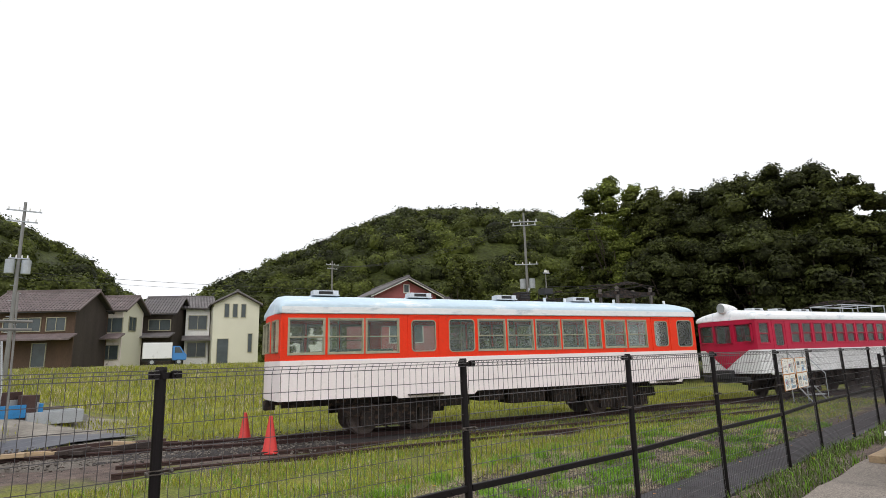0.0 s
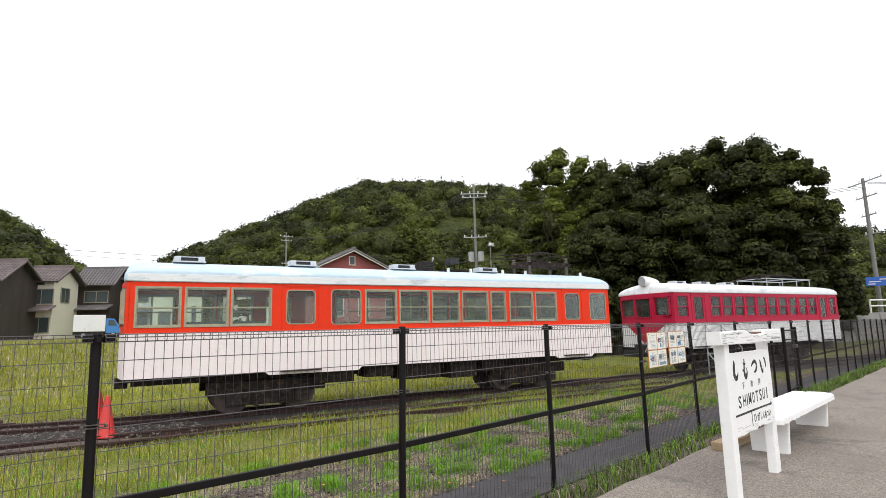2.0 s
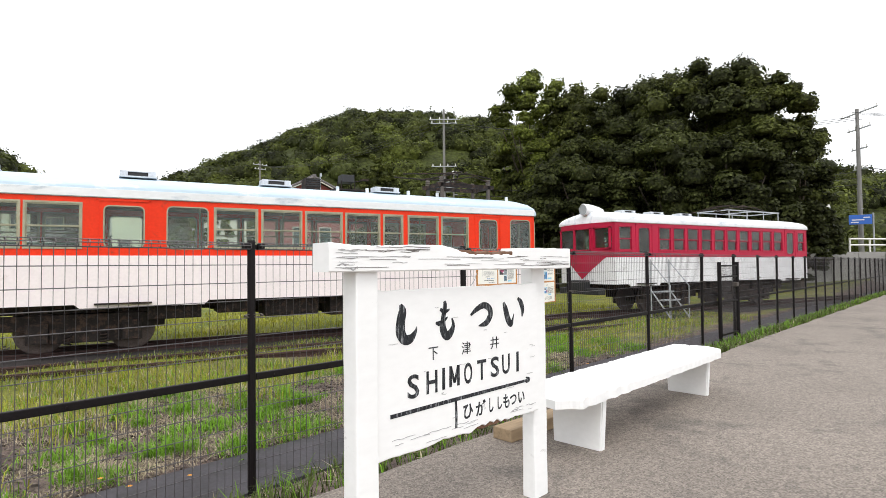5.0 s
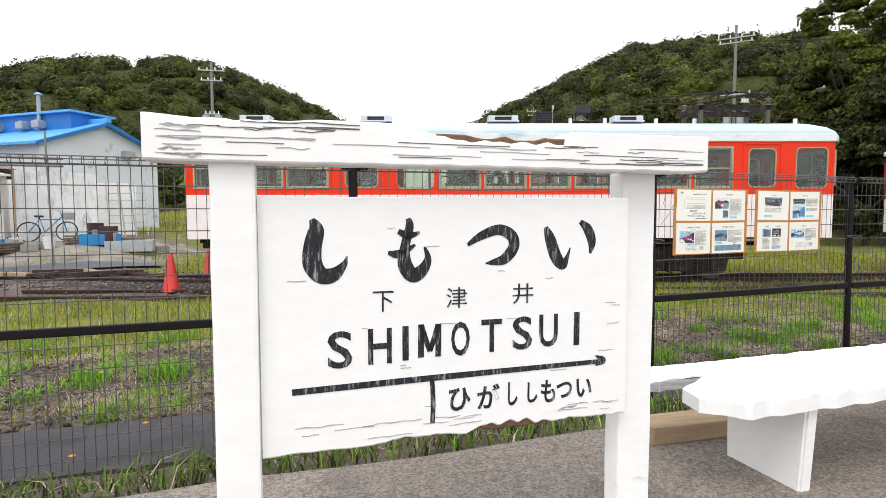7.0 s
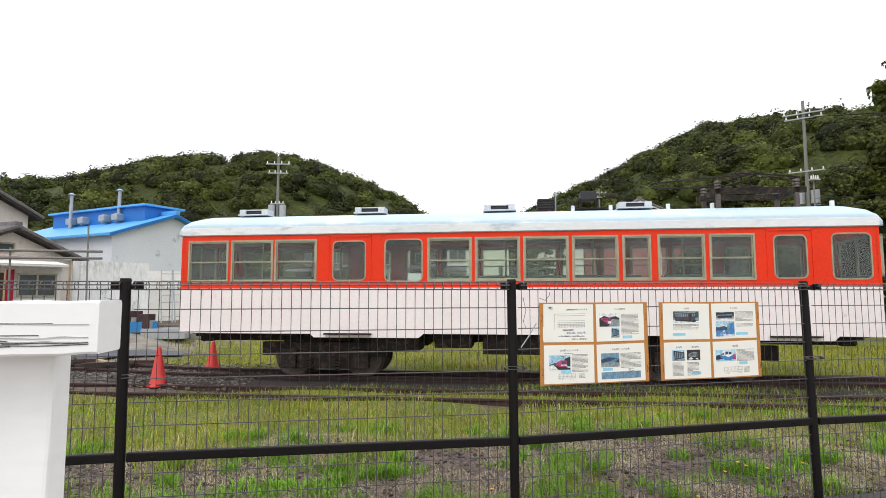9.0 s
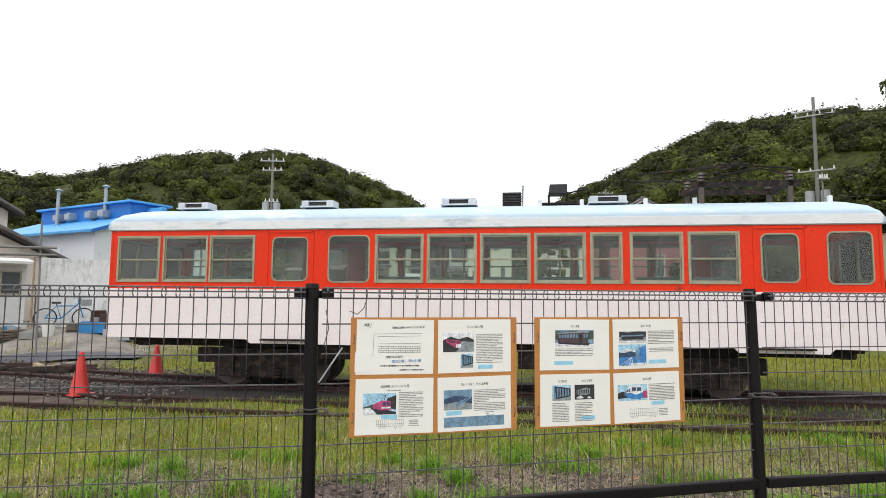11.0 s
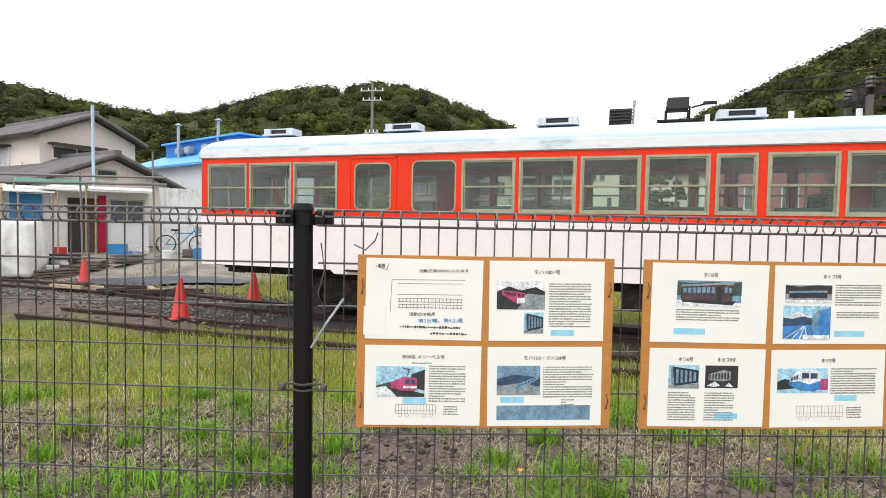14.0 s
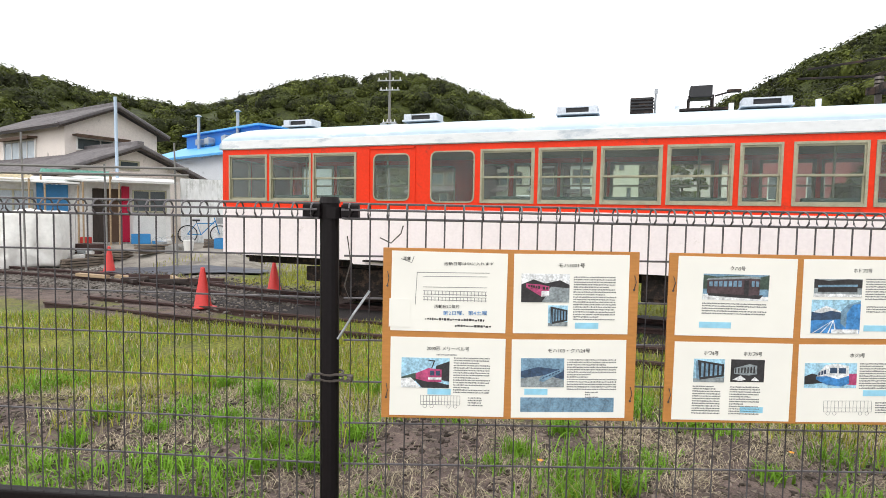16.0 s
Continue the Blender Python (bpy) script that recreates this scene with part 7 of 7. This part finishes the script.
def rail_track(label, x0, x1, base, bend, top, gauge=0.762, buried=0.0, step=0.62):
    tr = thing("railway_track", label, "railway track", pose(0, 0, 0), "tracks")
    xs = np.arange(x0, x1 + 0.01, 0.5)
    for s in (-1, 1):
        bm = bmesh.new()
        prof = [(-0.05, -0.10), (-0.05, -0.088), (-0.009, -0.075), (-0.009, -0.028), (-0.026, -0.02), (-0.026, 0.0), (0.026, 0.0), (0.026, -0.02), (0.009, -0.028), (0.009, -0.075), (0.05, -0.088), (0.05, -0.10)]
        rows = [[bm.verts.new((x, track_centre(x, base, bend) + s * gauge / 2 + p * 1.25, top + q * 1.3)) for p, q in prof] for x in xs]
        for r0, r1 in zip(rows, rows[1:]):
            for k in range(len(prof)):
                bm.faces.new((r0[k], r0[(k + 1) % 12], r1[(k + 1) % 12], r1[k]))
        bm.faces.new(rows[0])
        bm.faces.new(rows[-1][::-1])
        part("rail", bm, M["rust"], tr, "rusty steel rail")
    bm = bmesh.new()
    box(bm, -0.10, 0.10, -0.70, 0.70, -0.12, 0.0, 0.012)
    me = finish(bm, "sleeper")
    me.materials.append(M["sleeper"])
    rnd = random.Random(int(base * 10))
    for x in np.arange(x0 + 0.2, x1, step):
        share("sleeper", me, tr, pose(x, track_centre(x, base, bend) + rnd.uniform(-0.04, 0.04), top - 0.115 - buried, 0, rnd.uniform(-1, 1), rnd.uniform(-3, 3)))
    return tr


rail_track("rusty narrow-gauge track on old wooden sleepers under the rail cars", -22, 24, 7.17, 0.75, RAIL_Z)
rail_track("rusty narrow-gauge siding half sunk in the grass", -8.4, 8.0, 5.42, 0.0, -0.065, buried=0.015)
M["ballast"] = mat("grey_brown_ballast", (0.125, 0.108, 0.094), 0.95, var=0.45, scale=3, fine=45, bump=0.9, dirt=(0.085, 0.075, 0.062), dirt_amount=0.2)
xs = np.arange(-22, 24.1, 0.2)
ys = np.linspace(-1.25, 1.25, 13)
g = np.random.default_rng(5)
vv = []
for x in xs:
    for k, y in enumerate(ys):
        edge = abs(y) > 1.1
        vv.append((x, track_centre(x, 7.17, 0.75) + y * (1 + 0.12 * math.sin(x * 1.3)), -0.175 if edge else -0.105 + 0.012 * g.random()))
m = len(ys)
i, j = np.meshgrid(np.arange(m - 1), np.arange(len(xs) - 1))
q = (j * m + i).ravel()
bed = raw("trackbed", vv, np.stack([q, q + 1, q + 1 + m, q + m], 1), M["ballast"])
# much darker ballast from just left of the orange-red car onward
M["dark_bed"] = mat("near_black_ballast", (0.026, 0.021, 0.021), 0.9, var=0.45, scale=3, fine=45, bump=0.9, dirt=(0.05, 0.042, 0.038), dirt_amount=0.2)
bed.data.materials.append(M["dark_bed"])
for f_ in bed.data.polygons:
    f_.material_index = int(f_.center.x + 0.5 * noise.noise(f_.center * 1.7) > -8.6)
tagged(bed, "gravel bed under the rails, nearly black along the cars", "ballast", kind="structure")

# loose stones along the rails
st_n = 6500
px_, py_ = g.uniform(-15, -4.5, st_n), 7.2 + g.normal(0, 0.75, st_n)
py_ += 0.75 * smooth(-4.5, -10.5, px_)
sz = g.uniform(0.006, 0.021, st_n)
base8 = np.array([(a_, b_, c_) for c_ in (-0.6, 0.6) for a_, b_ in ((-1, -1), (1, -1), (1, 1), (-1, 1))], float)
V8 = (base8[None] * (1 + 0.45 * g.normal(size=(st_n, 8, 3)))) * sz[:, None, None] + np.stack([px_, py_, np.full(st_n, -0.095)], 1)[:, None]
F8 = np.array([(0, 3, 2, 1), (4, 5, 6, 7), (0, 1, 5, 4), (1, 2, 6, 5), (2, 3, 7, 6), (3, 0, 4, 7)])
M["stone"] = mat("grey_ballast_stone", (0.14, 0.122, 0.106), 0.9, var=0.2, island=0.5)
tagged(raw("ballast_stones", V8.reshape(-1, 3), (F8[None] + 8 * np.arange(st_n)[:, None, None]).reshape(-1, 4), M["stone"]), "loose grey ballast stones", "stones", kind="stuff")


# ---- traffic cones ----
def cone(label, x, y, z, h=0.66):
    c = thing("traffic_cone", label, "traffic cone", pose(x, y, z, 0, 0, 20 * x), "traffic cones")
    bm = bmesh.new()
    k = 18
    rings = []
    for zz, r in ((0.02, 0.15), (0.05, 0.135), (h * 0.96, 0.035), (h, 0.028), (h, 0.018), (h * 0.9, 0.02)):
        rings.append([bm.verts.new((r * math.cos(a * 2 * math.pi / k), r * math.sin(a * 2 * math.pi / k), zz)) for a in range(k)])
    for r0, r1 in zip(rings, rings[1:]):
        for a in range(k):
            bm.faces.new((r0[a], r0[(a + 1) % k], r1[(a + 1) % k], r1[a]))
    part("body", bm, M["cone"], c, smooth=True)
    bm = bmesh.new()
    box(bm, -0.17, 0.17, -0.17, 0.17, 0, 0.025, 0.006)
    part("base", bm, M["cone"], c)


cone("faded red plastic traffic cone beside the track", -5.95, 5.90, -0.11)
cone("faded red plastic traffic cone behind the rails", -6.15, 8.05, -0.13, 0.60)
cone("small red traffic cone on bare ground by the sheds", -11.85, 9.05, gz(-11.85, 9.05))


# ---- grass ----
def blades(name, label, x, y, h, material, seed, width=0.0035, lean=0.5, category="grass"):
    g = np.random.default_rng(seed)
    n = len(x)
    z = ground_z(x, y) - 0.005
    ang, tilt = g.uniform(0, 2 * math.pi, n), g.uniform(0.1, lean, n)
    d = np.stack([np.cos(ang), np.sin(ang), np.zeros(n)], 1)
    s = np.stack([-np.sin(ang), np.cos(ang), np.zeros(n)], 1) * (width * g.uniform(0.7, 1.5, n))[:, None]
    p0 = np.stack([x, y, z], 1)
    p1 = p0 + d * (h * tilt * 0.35)[:, None] + np.array([0, 0, 1.0]) * (h * 0.6)[:, None]
    p2 = p0 + d * (h * tilt)[:, None] + np.array([0, 0, 1.0]) * (h * (1 - 0.25 * tilt))[:, None]
    v = np.stack([p0 - s, p0 + s, p1 - s * 0.8, p1 + s * 0.8, p2 - s * 0.15, p2 + s * 0.15], 1).reshape(-1, 3)
    k = 6 * np.arange(n)[:, None]
    f = np.concatenate([k + np.array([[0, 1, 3, 2]]), k + np.array([[2, 3, 5, 4]])])
    return tagged(raw(name, v, f, material), label, category, kind="stuff")


def plat_xy(u, v):
    return u * math.cos(TILT) - v * math.sin(TILT), u * math.sin(TILT) + v * math.cos(TILT)


def lumps(x, y, s, seed):
    g = np.random.default_rng(seed)
    k = np.zeros_like(x)
    for _ in range(6):
        a, b = g.uniform(-1, 1, 2) * s
        k += np.sin(a * x * 3 + b * y * 3 + g.uniform(0, 6))
    return k / 3.5


g = np.random.default_rng(77)
n = 32000
u, v = g.uniform(-12, 30, n), g.uniform(-1.02, 0.10, n)
x, y = plat_xy(u, v)
keep = lumps(x, y, 1.2, 1) + 0.15 + 0.8 * smooth(2, 6, u) > g.uniform(-0.6, 0.7, n)
x, y = x[keep], y[keep]
hh = g.uniform(0.03, 0.13, len(x)) * (0.7 + 0.5 * (lumps(x, y, 0.8, 2) > 0))
cut = g.random(len(x))
blades("weeds", "tangled dull green weeds along the foot of the fence", x[cut < 0.72], y[cut < 0.72], hh[cut < 0.72], M["weeds"], 3, 0.004, 1.4, "weeds")
sel = (cut >= 0.72) & (cut < 0.93)
blades("grass", "grass growing along the platform edge", x[sel], y[sel], hh[sel] * 1.25, M["grass_lush"], 5, 0.0035, 1.0)
blades("dry_grass", "dead grass along the platform edge", x[cut >= 0.93], y[cut >= 0.93], hh[cut >= 0.93], M["straw"], 6, 0.003, 2.4)
n = 125000
u, v = g.uniform(-13, 13, n), 0.85 + 5.6 * g.random(n) ** 0.85
x, y = plat_xy(u, v)
keep = (turf(x, y) - 0.45) * 4 + lumps(x, y, 1.3, 4) * 1.2 > g.uniform(-0.3, 0.6, n)
keep &= ~((np.abs(y - 5.42) < 0.45) & (g.random(n) < 0.5)) & (y < 6.6)
x, y = x[keep], y[keep]
cut = g.random(len(x))
hh = g.uniform(0.04, 0.13, len(x)) * (1 + 0.5 * (lumps(x, y, 0.7, 6) > 0.3))
for nm, lb, sel, mm in (("grass", "short yellow-green grass of the rail yard", cut < 0.62, "grass"), ("grass", "fresh green grass of the rail yard", (cut >= 0.62) & (cut < 0.85), "grass_lush"), ("dry_grass", "dry straw-coloured grass stalks", cut >= 0.85, "straw")):
    blades(nm, lb, x[sel], y[sel], hh[sel], M[mm], 8, 0.003, 0.9)
n = 26000
x, y = g.uniform(-16, 12, n), g.uniform(8.2, 15, n)
keep = lumps(x, y, 0.7, 9) + (turf(x, y) - 0.5) * 4 > g.uniform(-0.3, 0.8, n)
blades("grass", "meadow grass behind the rails", x[keep], y[keep], g.uniform(0.06, 0.18, keep.sum()), M["grass"], 12, 0.006, 0.8)
# separate tufts by the fence
tufts, per = 190, 105
tu, tv = g.uniform(-7, 6, tufts), 0.92 + 2.7 * g.random(tufts) ** 1.2
ts, th = np.repeat(g.uniform(0.05, 0.125, tufts), per), np.repeat(g.uniform(0.06, 0.17, tufts), per)
tx, ty = plat_xy(np.repeat(tu, per) + g.normal(0, 1, tufts * per) * ts, np.repeat(tv, per) + g.normal(0, 0.9, tufts * per) * ts)
blades("grass_tufts", "bright green tufts of grass on bare soil", tx, ty, th * g.uniform(0.5, 1.15, len(tx)), M["grass_lush"], 14, 0.0042, 1.3)
# straw litter lying flat
n = 90000
u, v = g.uniform(-5, 5, n), 0.9 + 2.5 * g.random(n)
x, y = plat_xy(u, v)
keep = lumps(x, y, 2.2, 31) + 0.5 * lumps(x, y, 6.0, 32) > g.uniform(-0.5, 0.9, n)
x, y, n = x[keep], y[keep], int(keep.sum())
blades("straw_litter", "dead straw lying on the soil", x, y, g.uniform(0.02, 0.07, n), M["straw"], 15, 0.0016, 3.4, "straw")
# crumbs of soil
cn = 16000
u, v = g.uniform(-5, 5, cn), 0.9 + 2.3 * g.random(cn)
x, y = plat_xy(u, v)
sz = 0.004 + 0.014 * g.random(cn) ** 2.5
V8 = (base8[None] * (1 + 0.4 * g.normal(size=(cn, 8, 3)))) * sz[:, None, None] + np.stack([x, y, ground_z(x, y)], 1)[:, None]
M["crumb"] = mat("dry_soil_crumb", (0.12, 0.098, 0.082), 0.95, var=0.2, island=0.75, spec=0.1)
tagged(raw("soil_crumbs", V8.reshape(-1, 3), (F8[None] + 8 * np.arange(cn)[:, None, None]).reshape(-1, 4), M["crumb"]), "crumbs of dry soil and gravel by the fence", "soil", kind="stuff")
# taller meadow towards the houses
n = 42000
x, y = g.uniform(-34, -2, n), 14 + 24 * g.random(n) ** 0.8
keep = lumps(x, y, 0.35, 41) + (turf(x, y) - 0.5) * 4 > g.uniform(-0.5, 0.6, n)
x, y = x[keep], y[keep]
cut = g.random(len(x)) < 0.22
for lb, sel, mm in (("tall yellow-green meadow grass before the houses", ~cut, "grass"), ("dry seed stalks in the meadow before the houses", cut, "straw")):
    blades("meadow_grass", lb, x[sel], y[sel], g.uniform(0.12, 0.34, sel.sum()), M[mm], 43, 0.011, 0.8)
# orange flowers
M["petal"] = mat("orange_petals", (0.75, 0.32, 0.02), 0.6, var=0.1)
n = 46
u, v = g.uniform(-8, 4, n), g.uniform(-0.6, 2.4, n)
x, y = plat_xy(u, v)
vv, ff = [], []
for k in range(n):
    z = float(ground_z(x[k:k + 1], y[k:k + 1])[0]) + g.uniform(0.10, 0.2)
    for p in range(6):
        a = p * math.pi / 3
        c, s = math.cos(a), math.sin(a)
        i0 = len(vv)
        vv += [(x[k], y[k], z), (x[k] + 0.012 * c - 0.006 * s, y[k] + 0.012 * s + 0.006 * c, z + 0.006), (x[k] + 0.02 * c, y[k] + 0.02 * s, z + 0.004), (x[k] + 0.012 * c + 0.006 * s, y[k] + 0.012 * s - 0.006 * c, z + 0.006)]
        ff.append((i0, i0 + 1, i0 + 2, i0 + 3))
tagged(raw("wild_flowers", vv, ff, M["petal"]), "small orange wild flowers in the grass", "flowers", kind="stuff")


# ---- hills and trees ----
def leaf_cloud(name, centres, radii, per, size, material, seed, up=0.35, squash=0.8, core=0.80):
    """Many small leaf clumps over the outer part of rounded crowns."""
    g = np.random.default_rng(seed)
    n = len(centres)
    c = np.repeat(np.asarray(centres, float), per, 0)
    r = np.repeat(np.asarray(radii, float), per)
    d = g.normal(size=(n * per, 3))
    d /= np.linalg.norm(d, axis=1, keepdims=True)
    d[:, 2] = np.where(d[:, 2] < -0.35, -d[:, 2], d[:, 2])
    lump = 0.82 + 0.22 * np.sin(d[:, 0] * 5 + c[:, 0]) * np.cos(d[:, 1] * 6 + c[:, 1] * 2) + 0.10 * np.sin(d[:, 2] * 9 + c[:, 2])
    p = c + d * (r * lump * (0.88 + 0.12 * g.random(n * per)))[:, None] * np.array([1, 1, squash])
    nrm = d + g.normal(size=d.shape) * 0.40 + np.array([0, 0, up])
    nrm /= np.linalg.norm(nrm, axis=1, keepdims=True)
    t = np.cross(nrm, g.normal(size=d.shape))
    t /= np.linalg.norm(t, axis=1, keepdims=True)
    b = np.cross(nrm, t)
    s = (size * (0.55 + 0.9 * g.random(n * per)))[:, None]
    k = 0.6 + 0.5 * g.random((n * per, 1))
    v = np.stack([p - t * s, p - b * s * k, p + t * s, p + b * s * k], 1).reshape(-1, 3)
    f = np.arange(len(v)).reshape(-1, 4)
    tn = g.uniform(-0.4, 0.4, n)
    # an inner lump of foliage under each clump, coloured darker to stand for shade
    th, ph = np.meshgrid(np.linspace(0, 2 * math.pi, 11)[:-1], np.linspace(0.05, 0.72, 6) * math.pi)
    sd = np.stack([np.sin(ph) * np.cos(th), np.sin(ph) * np.sin(th), np.cos(ph)], -1).reshape(-1, 3)
    C = np.asarray(centres, float)[:, None]
    sl = 0.82 + 0.22 * np.sin(sd[None, :, 0] * 5 + C[..., 0]) * np.cos(sd[None, :, 1] * 6 + C[..., 1] * 2)
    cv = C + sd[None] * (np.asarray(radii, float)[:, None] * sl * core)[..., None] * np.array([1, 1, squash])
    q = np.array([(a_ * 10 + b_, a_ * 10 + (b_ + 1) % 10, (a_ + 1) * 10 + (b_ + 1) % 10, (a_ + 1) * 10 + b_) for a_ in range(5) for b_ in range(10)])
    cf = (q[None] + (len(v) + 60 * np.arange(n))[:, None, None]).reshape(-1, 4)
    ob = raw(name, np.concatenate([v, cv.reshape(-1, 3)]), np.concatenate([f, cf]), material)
    # one random tone a clump; inner lumps 0.25 lower as painted shade
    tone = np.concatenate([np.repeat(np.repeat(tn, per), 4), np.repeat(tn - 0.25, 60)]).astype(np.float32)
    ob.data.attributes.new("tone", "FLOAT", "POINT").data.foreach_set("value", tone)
    return ob


def hill(name, label, origin, az, el, dist, foot, base, az_range, count, seed, rad=(1.7, 3.6), per=430, leaf=0.15, mats=("wood_dark", "wood_mid")):
    """A wooded hill: az and el give the line of its ridge as seen from origin, at a distance."""
    A = np.radians(np.linspace(*az_range, 70))
    E = np.interp(np.degrees(A), az, el)
    D = np.full_like(A, dist)
    H = D * np.tan(np.radians(E)) + origin[2] - rad[1] * 0.72
    T = np.linspace(0, 1.5, 24)
    r = (dist - foot) + foot * T[:, None] + 0 * A[None]
    prof = np.where(T < 1, np.sin(np.clip(T, 0, 1) * math.pi / 2) ** 1.1, 1 - 0.35 * (T - 1) ** 2)
    z = base + (H[None] - base) * prof[:, None]
    x, y = origin[0] + r * np.sin(A)[None], origin[1] + r * np.cos(A)[None]
    v = np.stack([x.ravel(), y.ravel(), z.ravel()], 1)
    m = len(A)
    i, j = np.meshgrid(np.arange(m - 1), np.arange(len(T) - 1))
    q = (j * m + i).ravel()
    hl = raw(name, v, np.stack([q, q + 1, q + 1 + m, q + m], 1), M["wood_dark"])
    tagged(hl, label, "hill", kind="structure")
    g = np.random.default_rng(seed)
    pa, pt = g.random(count) * (m - 1.01), (g.random(count) ** 0.8) * 1.05
    ai = pa.astype(int)
    hz = base + (np.interp(pa, np.arange(m), H) - base) * np.sin(np.clip(pt, 0, 1) * math.pi / 2) ** 1.1
    rr = (dist - foot) + foot * pt
    aa = np.interp(pa, np.arange(m), A)
    c = np.stack([origin[0] + rr * np.sin(aa), origin[1] + rr * np.cos(aa), hz], 1)
    R = g.uniform(*rad, count)
    for k, mm in enumerate(mats):
        sel = np.arange(count) % len(mats) == k
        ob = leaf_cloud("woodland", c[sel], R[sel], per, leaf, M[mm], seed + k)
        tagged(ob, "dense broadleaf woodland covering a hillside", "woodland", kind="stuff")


hill("hill", "wooded hill behind the houses", (0, -3, 1.4), [-85, -70, -56.3, -51.6, -48.7, -44.7, -40.4, -36.9, -33.2, -28.9, -23.9, -20.1, -16, -12.6, -10.6, -9.3, -8.6, -7.8, -6.3, -5, 3], [13, 12.5, 11, 10.3, 10, 9.6, 10.4, 11.7, 12.8, 13.4, 14.1, 13.6, 12.3, 11.1, 10.4, 9.4, 8.6, 7.6, 6.9, 5.6, 4], 200, 80, -1, (-85, 3), 900, 11, (2.7, 5.4), 330, 0.27)
hill("hill", "green wooded hill behind the rail cars", (-1, -4, 1.4), [-3, -0.4, 2.4, 5.4, 9.6, 14.1, 19.4, 24.9, 29.8, 37.1, 55, 66, 72], [5.2, 6.9, 8.4, 10.0, 11.5, 13.6, 15.6, 15.6, 15.7, 14.4, 12, 8, 5], 160, 62, -1, (-3, 72), 900, 23, (2.4, 4.8), 330, 0.24)
hill("hill", "far wooded hill beyond the road", (0, -4, 1.4), [50, 60, 64, 70, 80, 95], [3, 5.5, 6.4, 7.8, 9, 9], 210, 70, -1, (50, 95), 260, 37, (4, 7), 150, 0.9)


def tree(label, x, y, h, crown, seed, material, n_clumps=125, per=330, leaf=0.072, squash=0.85):
    """A broadleaf tree: tapered trunk, limbs and a crown of many clumps of leaves."""
    z0 = float(ground_z(np.array(x), np.array(y)))
    t = thing("tree", label, "tree", pose(x, y, z0), "trees")
    g = np.random.default_rng(seed)
    bm = bmesh.new()
    fork = h * 0.3
    rod(bm, (0, 0, -0.3), (0.1, 0, fork), 0.045 * h * 0.7, 0.03 * h * 0.7, n=9)
    cs, rs = [], []
    for k in range(n_clumps):
        d = g.normal(size=3)
        d /= np.linalg.norm(d)
        r = crown * g.uniform(0.15, 0.24)
        q = np.array([0, 0, h * 0.5]) + d * np.array([crown - r, crown - r, h * 0.5 - r * squash]) * g.uniform(0.8, 1.0)
        q[2] = max(q[2], r * 0.7)
        cs.append(q)
        rs.append(r)
        if k % 6 == 0:
            rod(bm, (0.1, 0, fork), tuple(q * 0.8 + np.array([0, 0, fork * 0.2])), 0.08, 0.03, n=5)
    part("trunk", bm, M["bark"], t)
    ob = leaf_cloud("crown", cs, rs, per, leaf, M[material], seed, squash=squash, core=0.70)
    ob.parent = t
    return t


for k, (az, d, h, c, mm) in enumerate([(36.9, 36, 15.0, 3.6, "leaf_bright"), (42.5, 36, 13.6, 4.2, "leaf_mid"), (47.6, 35, 13.6, 4.4, "leaf_dark"), (51.4, 34, 13.7, 4.6, "leaf_mid"), (55.8, 33, 13.1, 4.2, "leaf_dark"), (59.0, 32, 11.6, 3.2, "leaf_mid"), (61.0, 31, 8.2, 1.9, "leaf_dark"), (41.5, 31, 9.0, 3.8, "leaf_dark"), (49.5, 30, 9.2, 4.2, "leaf_dark"), (56.0, 29, 8.0, 3.2, "leaf_dark"), (34.5, 37, 9.5, 3.0, "leaf_mid"), (56.5, 37, 13.0, 3.8, "leaf_dark"), (47.0, 39, 13.4, 4.5, "leaf_dark")]):
    tree("tall dense broadleaf tree with a dark green crown", -1 + d * math.sin(radians(az)), -4 + d * math.cos(radians(az)), h, c, 100 + k, mm)


for k, (x, y, h, c) in enumerate([(13.5, 21.0, 4.2, 2.6), (17.0, 19.5, 5.0, 3.0), (20.5, 17.5, 5.6, 3.2), (24.0, 15.5, 5.8, 3.2), (27.0, 13.2, 5.0, 2.8), (29.5, 12.6, 4.2, 2.4), (10.0, 24.5, 4.0, 2.6), (20.0, 22.0, 7.5, 3.4)]):
    b = tree("dense dark green shrub at the foot of the wooded slope", x, y, h, c, 300 + k, "leaf_dark", 34, 240, 0.10)
    b.name, b["category"], b["group"] = "shrub", "shrub", "shrubs"
# conifers and a pale tree in front of the hill
for k, (x, y, h, c, mm) in enumerate([(14.6, 38.0, 9.5, 1.6, "leaf_mid"), (16.0, 39.0, 9.0, 1.5, "leaf_mid"), (4.0, 52.0, 6.0, 2.2, "leaf_bright"), (20.5, 33.5, 6.5, 2.4, "leaf_bright"), (25.0, 30.0, 7.0, 2.8, "leaf_mid"), (-10.0, 75.0, 9.0, 3.5, "leaf_mid"), (-4.0, 78.0, 9.0, 3.5, "leaf_mid"), (1.0, 70.0, 9.0, 3.5, "leaf_mid")]):
    tree("slim green tree below the wooded hill", x, y, h, c, 400 + k, mm, 50, 150, 0.14)
